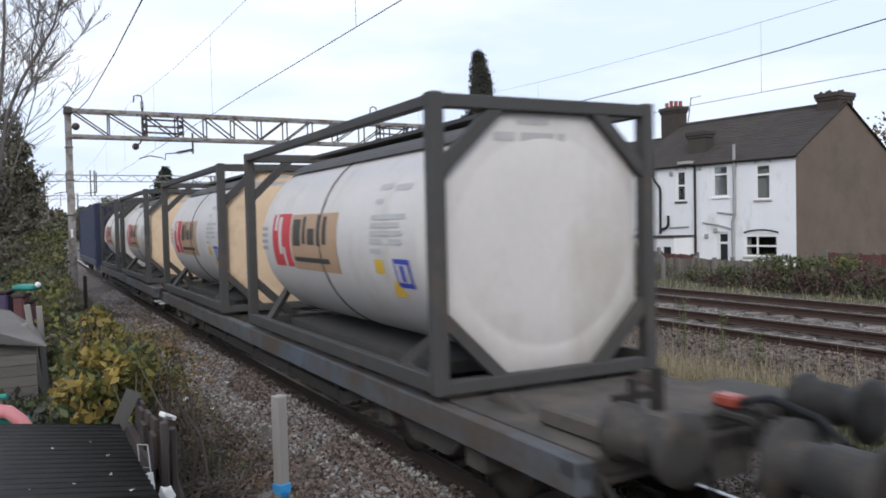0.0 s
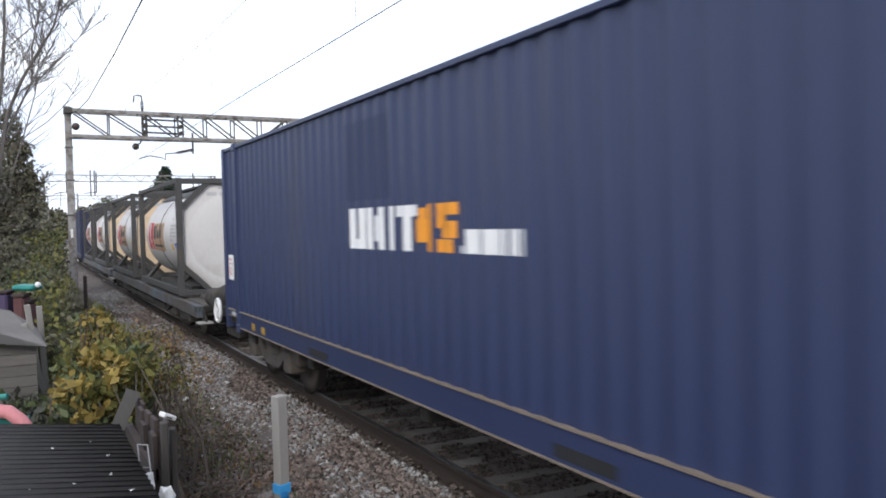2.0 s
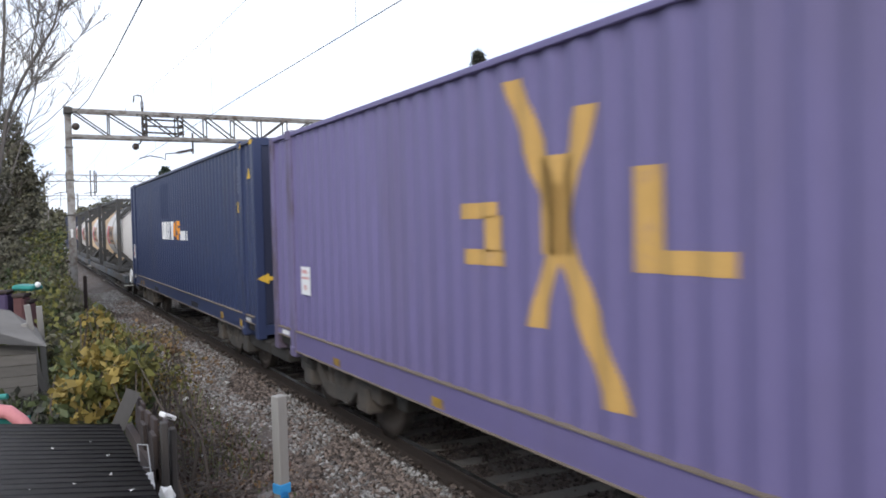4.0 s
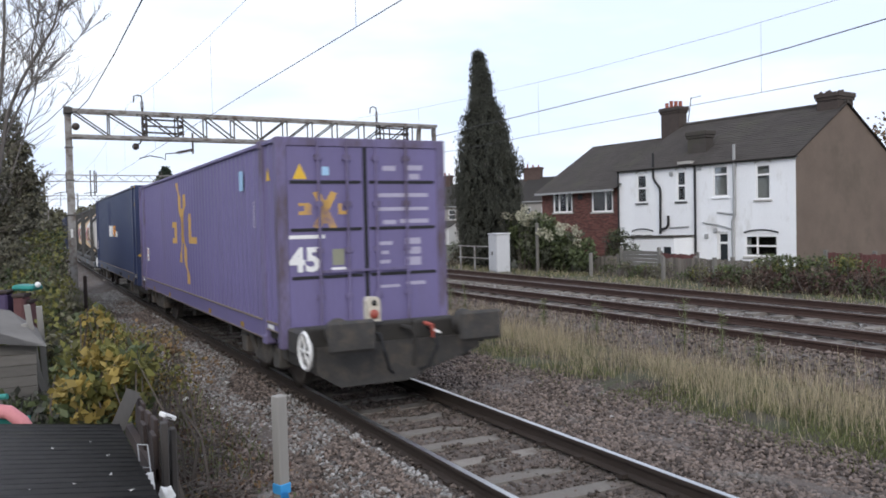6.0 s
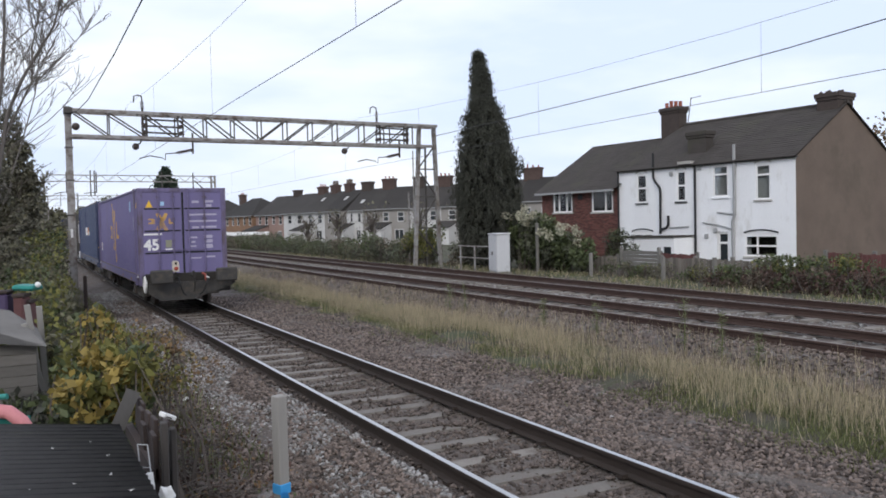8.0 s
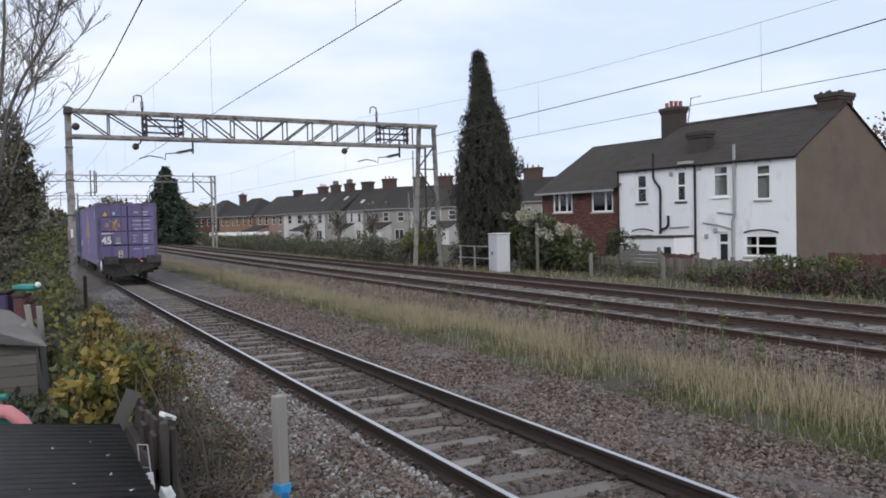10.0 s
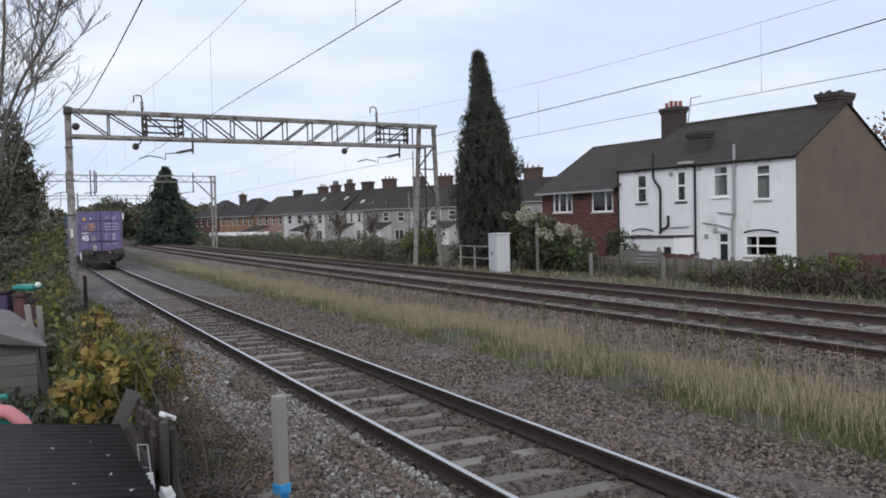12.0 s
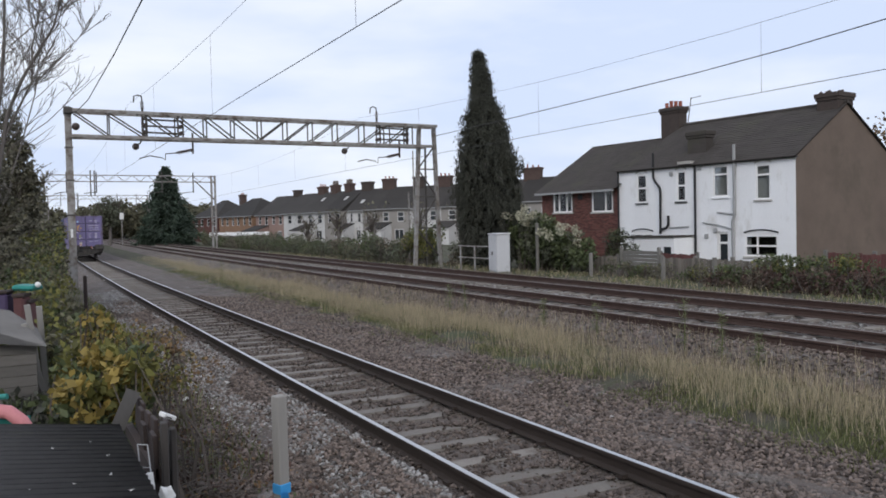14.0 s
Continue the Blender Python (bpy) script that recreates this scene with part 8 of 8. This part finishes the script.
def timber_post():
    p = thing("timber_post", "pale sawn timber post with blue tape near its foot", "post", pose(1.445, 4.97, 0, 0.5, -0.6, 20))
    bm = bm_new()
    box(bm, (-0.037, -0.037, -0.3), (0.037, 0.037, 1.22), bevel=0.006)
    part("shaft", bm, M["board_pale"], p)
    bm = bm_new()
    box(bm, (-0.042, -0.042, 0.60), (0.042, 0.042, 0.665), bevel=0.004)
    part("tape_band", bm, M["tape"], p)
    for a, d in ((-0.02, 1), (0.03, -1)):
        bm = bm_new()
        vs = [bm.verts.new(q) for q in ((a * d - 0.02, -0.058, 0.62), (a * d + 0.02, -0.058, 0.62), (a * d + 0.05 * d + 0.02, -0.075, 0.42), (a * d + 0.05 * d - 0.015, -0.07, 0.40))]
        bm.faces.new(vs)
        bmesh.ops.solidify(bm, geom=bm.faces[:], thickness=0.002)
        part("tape_tail", bm, M["tape"], p)


timber_post()


def litter():
    t = thing("white_carton", "crushed white carton lying on the fence post", "litter", pose(0.70, 4.56, 1.255, 12, 25, 35))
    bm = bm_new()
    box(bm, (-0.045, -0.025, 0), (0.045, 0.025, 0.025), bevel=0.004)
    part("body", bm, M["litter"], t)
    bars(t, M["dark_print"], [(-0.03, 0.006, 0.04, 0.006)], lambda u, z, o: Vector((u, -0.0255 - o, z)), "printed_bar")
    t = thing("broken_chair_frame", "broken pale folding chair frame leaning on the fence", "chair", pose(0.50, 4.12, 1.02, 0, 14, 10))
    for a, b in (((-0.025, -0.12, 0), (-0.025, 0.1, 0.2)), ((0.025, -0.12, 0), (0.025, 0.1, 0.2)), ((-0.025, 0.1, 0.2), (0.025, 0.1, 0.2)), ((-0.025, 0.0, 0.11), (0.025, 0.0, 0.11))):
        bm = bm_new()
        tube(bm, [a, b], 0.0035, 6)
        part("tube", bm, M["pipe_grey"], t)
    t = thing("white_rag", "crumpled white plastic rag caught on the fence", "rag", pose(0.54, 3.98, 1.08))
    for k in range(2):
        bm = bm_new()
        bmesh.ops.create_icosphere(bm, subdivisions=2, radius=0.05)
        for v in bm.verts:
            n_ = noise.noise(v.co * 30 + Vector((k * 5, 0, 0)))
            v.co = Vector((v.co.x * 0.8, v.co.y * 0.6, v.co.z * 1.1)) * (1 + 0.5 * n_)
        p = part("fold", bm, M["litter"], t)
        p.matrix_basis = pose(0.06 * k - 0.02, -0.12 * k + 0.02, -0.04 * k)
    for x, y, r in ((2.85, 12.6, 0.05), (2.15, 12.2, 0.05), (2.35, 11.3, 0.035), (1.75, 9.0, 0.03), (6.6, 8.0, 0.03)):
        t = thing("paper_scrap", "small white paper scrap lying on the ballast", "litter", pose(x, y, ground_z(x, y) + 0.05, random.uniform(-20, 20), random.uniform(-20, 20), random.uniform(0, 180)), group="litter on the ballast")
        bm = bm_new()
        v = [bm.verts.new(p) for p in ((-r, -r * 0.7, 0.01), (r, -r * 0.5, 0), (r * 0.9, r * 0.7, 0.015), (-r * 0.8, r * 0.6, 0))]
        bm.faces.new(v)
        bmesh.ops.solidify(bm, geom=bm.faces[:], thickness=0.003)
        part("sheet", bm, M["litter"], t)
    t = thing("cable_conduit", "pale cable conduit crossing between the near rails", "cable", pose(0, 0, 0))
    bm = bm_new()
    bar(bm, (3.75, 42.0, -0.12), (5.2, 42.0, -0.12), 0.12, 0.05)
    part("pipe", bm, M["board_pale"], t)


litter()


def grey_shed():
    s = thing("weathered_shed", "weathered grey board shed with a felt roof", "shed", pose(0, 0, 0))
    for k in range(10):
        bm = bm_new()
        z = 0.25 + k * 0.1
        box(bm, (-1.6, 8.42, z), (0.16, 8.44 + 0.004 * (k % 2), z + 0.097), bevel=0.004)
        part("wall_board", bm, M["board_grey"], s)
    bm = bm_new()
    box(bm, (0.12, 8.445, 0.3), (0.16, 9.5, 1.22))
    part("side_wall", bm, M["board_grey"], s)
    bm = bm_new()
    v = [bm.verts.new(p) for p in ((-1.6, 8.30, 1.50), (0.24, 8.30, 1.22), (0.20, 9.55, 1.26), (-0.05, 9.75, 1.45), (-1.6, 9.9, 1.80))]
    bm.faces.new(v)
    bmesh.ops.solidify(bm, geom=bm.faces[:], thickness=0.04)
    part("roof", bm, M["board_grey"], s)


grey_shed()


def junk():
    for x, y, w, z0, z1, mat, nm, lab, cat in ((-0.10, 10.7, 0.16, 0.4, 1.62, "purple_bin", "plastic_bin", "dark purple plastic bin among garden junk", "bin"), (0.06, 10.6, 0.12, 0.4, 1.58, "maroon", "leaning_board", "faded maroon board leaning among garden junk", "board"), (0.16, 10.65, 0.09, 0.4, 1.50, "maroon", "leaning_board", "narrow maroon board leaning among garden junk", "board")):
        t = thing(nm, lab, cat, pose(x, y, 0.25, 0, random.uniform(-5, 5), -25))
        bm = bm_new()
        box(bm, (-w / 2, -0.1, 0), (w / 2, 0.1, z1 - 0.3), bevel=0.02)
        part("body", bm, M[mat], t)
        bm = bm_new()
        box(bm, (-w / 2 - 0.01, -0.11, z1 - 0.3), (w / 2 + 0.01, 0.11, z1 - 0.26), bevel=0.01)
        part("rim", bm, M["board_dark"], t)
    t = thing("teal_tarpaulin", "folded teal tarpaulin on top of garden junk", "tarpaulin", pose(0.13, 10.7, 1.60, 0, 4, -25))
    bm = bm_new()
    box(bm, (-0.12, -0.15, 0), (0.12, 0.15, 0.06), bevel=0.02)
    part("fold", bm, M["teal"], t)
    t = thing("white_ball", "scuffed white ball resting on garden junk", "ball", pose(0.24, 10.6, 1.66))
    bm = bm_new()
    bmesh.ops.create_uvsphere(bm, u_segments=14, v_segments=10, radius=0.035)
    part("shell", bm, M["litter"], t, smooth=True)
    for x, y, l, tilt in ((0.24, 9.15, 1.27, -7), (0.30, 9.1, 1.1, -12), (0.42, 9.3, 0.85, 10), (0.33, 9.0, 0.95, -16), (0.27, 9.4, 1.22, -3), (0.45, 9.2, 0.75, 30)):
        t = thing("leaning_plank", "weathered grey plank leaning beside the shed", "plank", pose(x, y, 0.3, 4, tilt, random.uniform(-40, 10)), group="planks by the grey shed")
        bm = bm_new()
        box(bm, (-0.028, -0.015, 0), (0.028, 0.015, l), bevel=0.004)
        part("board", bm, M["board_pale"], t)
    t = thing("toy_playhouse", "pink and teal plastic toy playhouse in the garden", "toy", pose(-0.08, 5.8, 0.285, 0, 0, -28))
    bm = bm_new()
    tube(bm, [(-0.5, 0, 0.86), (-0.1, 0, 0.875), (0.02, 0, 0.86), (0.10, 0, 0.80), (0.16, 0, 0.70), (0.2, 0, 0.5), (0.21, 0, 0.0)], 0.045, 10)
    part("arch_piece", bm, M["pink"], t, smooth=True)
    bm = bm_new()
    tube(bm, [(-0.5, 0.03, 0.93), (-0.1, 0.03, 0.95), (0.0, 0.03, 0.955)], 0.018, 8)
    part("roof_trim", bm, M["teal"], t)
    bm = bm_new()
    box(bm, (-0.5, 0.05, 0.0), (0.12, 0.07, 0.82))
    part("back_panel", bm, M["teal"], t)


junk()


def garden_shrub():
    """The yellowing shrub: stems, green under-leaves and broad yellow leaves in bunches."""
    def clumps(n, place, rlo, rhi, lo, hi):
        cs, rs, ns = [], [], []
        for _ in range(n):
            cs.append(place())
            rs.append(random.uniform(rlo, rhi))
            ns.append(random.randint(lo, hi))
        return cs, rs, ns

    cs, rs, ns = clumps(46, lambda: (random.uniform(0.30, 0.9), random.uniform(6.4, 7.3), random.uniform(0.85, 1.28)), 0.07, 0.15, 30, 55)
    hedge_run("yellowing_shrub", "garden shrub with yellow and green autumn leaves", cs, rs, ns, [(M["leaf_yellow"], "yellow_leaves"), (M["leaf_yellowgreen"], "yellow_green_leaves"), (M["leaf_ivy"], "green_leaves"), (M["leaf_yellowgreen"], "pale_green_leaves")], 0.082, 46, category="shrub")
    cs, rs, ns = clumps(16, lambda: (random.uniform(0.62, 0.82), random.uniform(8.6, 9.6), random.uniform(1.05, 1.42)), 0.08, 0.16, 30, 50)
    hedge_run("yellowing_shrub", "thin yellow-green shrub behind the broader one", cs, rs, ns, [(M["leaf_yellow"], "yellow_leaves"), (M["leaf_yellowgreen"], "yellow_green_leaves"), (M["leaf_ivy"], "green_leaves")], 0.08, 26, category="shrub")
    cs, rs, ns = clumps(44, lambda: (random.gauss(1.08, 0.17), random.gauss(8.0, 0.35), random.uniform(0.80, 1.30)), 0.09, 0.17, 34, 60)
    hedge_run("browning_shrub", "fine-leaved browning shrub on the bank", cs, rs, ns, [(M["leaf_amber"], "amber_leaves"), (M["leaf_yellowgreen"], "yellow_green_leaves"), (M["leaf_brown"], "brown_leaves"), (M["leaf_olive"], "dull_leaves")], 0.04, 24, category="shrub")
    cs, rs, ns = clumps(110, lambda: (random.uniform(-0.3, 0.72), random.uniform(6.0, 8.2), random.uniform(0.35, 0.82)), 0.12, 0.22, 40, 70)
    hedge_run("dark_undergrowth", "dark ivy undergrowth below the yellowing shrub", cs, rs, ns, [(M["leaf_ivy"], "ivy_leaves"), (M["leaf_dark"], "dark_leaves"), (M["leaf_ivy"], "green_leaves")], 0.075, 90, category="undergrowth")


garden_shrub()


def boundary_hedge():
    line = [(0.45, 9.6, 1.25), (0.55, 13.0, 1.35), (0.75, 18.0, 1.7), (1.1, 25.0, 2.3), (1.45, 31.0, 2.6), (1.35, 36.0, 2.4)]
    for (xa, ya, za), (xb, yb, zb) in zip(line, line[1:]):
        cs, rs, ns = [], [], []
        for _ in range(int(26 * (yb - ya))):
            f = random.random()
            top = za + (zb - za) * f
            y = ya + (yb - ya) * f
            cs.append((xa + (xb - xa) * f + random.uniform(-0.75, 0.10), y, random.uniform(0.25, top)))
            rs.append(random.uniform(0.14, 0.30))
            ns.append(int(26 + 10 * 20 / y))
        hedge_run("boundary_hedge", "tangled ivy and bramble hedge along the fence", cs, rs, ns, [(M["leaf_ivy"], "ivy_leaves"), (M["leaf_olive"], "dull_leaves"), (M["leaf_yellowgreen"] if yb < 32 else M["leaf_olive"], "bright_leaves")], 0.085, 60)


boundary_hedge()


def ivy_tree(x, y, h, r, n, label):
    t = thing("ivy_clad_tree", label, "tree", pose(x, y, 0.2))
    bm = bm_new()
    tube(bm, [(0, 0, -0.2), (0.1, 0.1, h * 0.5), (0, 0.1, h * 0.9)], [0.22, 0.16, 0.03], 8)
    part("trunk", bm, M["bark"], t)
    bm = bm_new()
    for k in range(60):
        a, z = random.uniform(0, 6.28), h * random.uniform(0.25, 0.95)
        twig_tube(bm, (0, 0, z * 0.9), (r * 1.05 * math.cos(a), r * 1.05 * math.sin(a), z + random.uniform(0.0, 0.6)), 0.02, 0.004, 4)
    part("limbs", bm, M["twig"], t, kind="stuff")
    cs, rs = [], []
    for k in range(60):
        f = random.random()
        a = random.uniform(0, 6.28)
        R = r * (1 - f) ** 0.6 * random.uniform(0.3, 1.0)
        cs.append((R * math.cos(a), R * math.sin(a), 0.3 + (h - 0.3) * f))
        rs.append(random.uniform(0.3, 0.55) * (1.1 - 0.5 * f))
    p = clump_points(np.array(cs), np.array(rs), np.full(60, n // 90), 1.0)
    ob = new("crown", leaf_mesh("crown", p, 0.13, M["leaf_ivytree"], aspect=0.5, droop=0.4))
    ob.parent = t
    p = clump_points(np.array(cs)[:30] + np.array([0.05, -0.1, 0]), np.array(rs)[:30], np.full(30, n // 120), 1.0)
    ob = new("ivy", leaf_mesh("ivy", p, 0.11, M["leaf_olive"], aspect=0.7, droop=0.4))
    ob.parent = t


ivy_tree(0.05, 25.5, 5.2, 1.1, 12000, "dark ivy-clad conifer leaning over the fence")
ivy_tree(-0.7, 21.0, 4.6, 1.1, 9000, "dark ivy-clad conifer in the garden")
ivy_tree(0.45, 33.0, 4.1, 1.2, 8000, "thin dark tree beside the mast")
ivy_tree(-1.4, 16.5, 3.6, 1.0, 8000, "dark ivy-clad tree behind the junk")


def bare_tree():
    """A leafless tree: trunk, forked limbs and upswept twigs."""
    t = thing("bare_tree", "leafless grey tree with upswept knobbly twigs", "tree", pose(-0.15, 12.55, 0.2))
    rnd = random.Random(21)
    right = Vector((0.884, -0.468, 0))
    fwd = Vector((0.468, 0.884, 0))
    s = 0.00767

    def at(px_, py_, d=0.0):
        return right * ((px_ - 5) * s) + Vector((0, 0, 2.95 + (300 - py_) * s)) + fwd * d

    limbs = [([(-12, 690), (-2, 480), (4, 330), (14, 220), (28, 150), (38, 80), (44, 0), (50, -90)], 0.075, 0.022),
             ([(6, 310), (30, 205), (62, 145), (92, 105), (125, 60), (140, 20), (160, -50)], 0.05, 0.014),
             ([(-6, 420), (10, 270), (40, 210), (75, 150), (78, 90), (95, 20), (100, -60)], 0.035, 0.012),
             ([(-14, 520), (-6, 250), (4, 120), (18, 20), (20, -60)], 0.04, 0.014),
             ([(30, 310), (48, 260), (75, 170), (84, 110), (92, 60)], 0.022, 0.006),
             ([(38, 85), (70, 55), (110, 30), (150, -5)], 0.018, 0.006),
             ([(75, 155), (105, 125), (135, 95), (165, 65), (170, 55)], 0.014, 0.005),
             ([(30, 262), (100, 222), (150, 182), (215, 132)], 0.012, 0.005)]
    twigs = bm_new()

    def sprout(p, d, L, r, depth):
        q = p + d * L
        m = p.lerp(q, 0.5) + Vector((rnd.uniform(-1, 1), rnd.uniform(-1, 1), rnd.uniform(-0.2, 1))) * L * 0.08
        tube(twigs, [p, m, q, q + Vector((0, 0, L * 0.06))], [r, r * 0.85, r * 0.7, r * 0.5], 4)
        if depth:
            for k in range(rnd.choice((1, 2, 2, 3))):
                e = (d + Vector((rnd.gauss(0, 0.45), rnd.gauss(0, 0.45), rnd.gauss(0.3, 0.3)))).normalized()
                sprout(p.lerp(q, rnd.uniform(0.4, 1.0)), e, L * rnd.uniform(0.5, 0.85), r * 0.75, depth - 1)

    for pts, r0, r1 in limbs:
        n = len(pts)
        d = rnd.uniform(-0.4, 0.4)
        P = [at(x, y, d * i / n) for i, (x, y) in enumerate(pts)]
        bm = bm_new()
        tube(bm, P, [0.55 * (r0 + (r1 - r0) * i / (n - 1)) for i in range(n)], 7)
        part("trunk" if r0 > 0.06 else "limb", bm, M["bark"], t)
        for _ in range(24 if r0 > 0.02 else 11 if r0 > 0.0125 else 2):
            i = rnd.randrange(1, n - 1)
            p = P[i].lerp(P[i + 1], rnd.random())
            dv = (P[i + 1] - P[i]).normalized()
            e = (dv * 0.5 + right * rnd.gauss(0.15, 0.7) + fwd * rnd.gauss(0, 0.5) + Vector((0, 0, rnd.uniform(0.1, 0.9)))).normalized()
            sprout(p, e, rnd.uniform(0.2, 0.5), 0.0065, 3 if r0 > 0.02 else 2)
    part("twig_tangle", twigs, M["bark"], t, kind="stuff")


bare_tree()


def bank_litter():
    n = 15000
    y = 4.6 + RNG.uniform(0, 1, n) ** 1.3 * 16
    x = RNG.uniform(0.85, 2.5, n)
    keep = RNG.uniform(0, 1, n) < np.clip((2.7 - x) / 1.2, 0, 1)
    x, y = x[keep], y[keep]
    z = np.array([ground_z(a, b) for a, b in zip(x, y)]) + RNG.uniform(0.0, 0.06, len(x))
    p = np.stack([x, y, z], 1)
    a = RNG.random(len(p))
    tagged(new("leaf_litter", leaf_mesh("leaf_litter", p[a < 0.35], 0.05, M["leaf_brown"], aspect=0.7)), "brown fallen leaves on the bank", "leaf litter", kind="stuff")
    m = (a >= 0.35) & (a < 0.8)
    tagged(new("rotted_leaf_litter", leaf_mesh("rotted_leaf_litter", p[m], 0.055, M["leaf_bramble"], aspect=0.7)), "dark rotted leaves and debris on the bank", "leaf litter", kind="stuff")
    tagged(new("ground_ivy", leaf_mesh("ground_ivy", p[a >= 0.8], 0.045, M["leaf_ivy"], aspect=0.8)), "small green ground ivy on the bank", "ground ivy", kind="stuff")
    bm = bm_new()
    for _ in range(620):
        q = Vector((random.uniform(0.9, 2.0), random.uniform(5.0, 16.0), 0))
        q.z = ground_z(q.x, q.y) + 0.04
        d = Vector((random.gauss(0, 1), random.gauss(0, 1), random.gauss(0.15, 0.25))).normalized() * random.uniform(0.15, 0.6)
        twig_tube(bm, q, q + d, 0.008, 0.003, 4)
    tagged(part("fallen_twigs", bm, M["twig"]), "grey fallen twigs and bramble stems on the bank", "twigs", kind="stuff")
    n = 2500
    x, y = RNG.uniform(0.9, 2.4, n), RNG.uniform(8, 40, n)
    p = np.stack([x, y, [ground_z(a, b) for a, b in zip(x, y)]], 1)
    tagged(new("bank_grass", blades("bank_grass", p, 0.28, 0.012, M["grass"], 0.5)), "thin grass along the near bank", "grass", kind="stuff")
    t = thing("dark_stake", "short dark stake beside the near track", "stake", pose(1.84, 26.1, 0))
    bm = bm_new()
    box(bm, (-0.05, -0.05, -0.3), (0.05, 0.05, 0.95), bevel=0.01)
    part("shaft", bm, M["board_dark"], t)


bank_litter()
# ---- movement ----
def motions():
    """The train runs away along the near track and its wheels turn."""
    times = [0.5 * k for k in range(29)]
    for ob, q, length in MOVING:
        walk(ob, [(t, train_pose(q, length, t)) for t in times])
    spin = [k / 15 for k in range(211)]
    for ax in WHEELS:
        base = ax.matrix_basis.translation.copy()
        walk(ax, [(t, Matrix.Translation(base) @ Matrix.Rotation(-travel(t) / 0.42, 4, "X")) for t in spin])


motions()
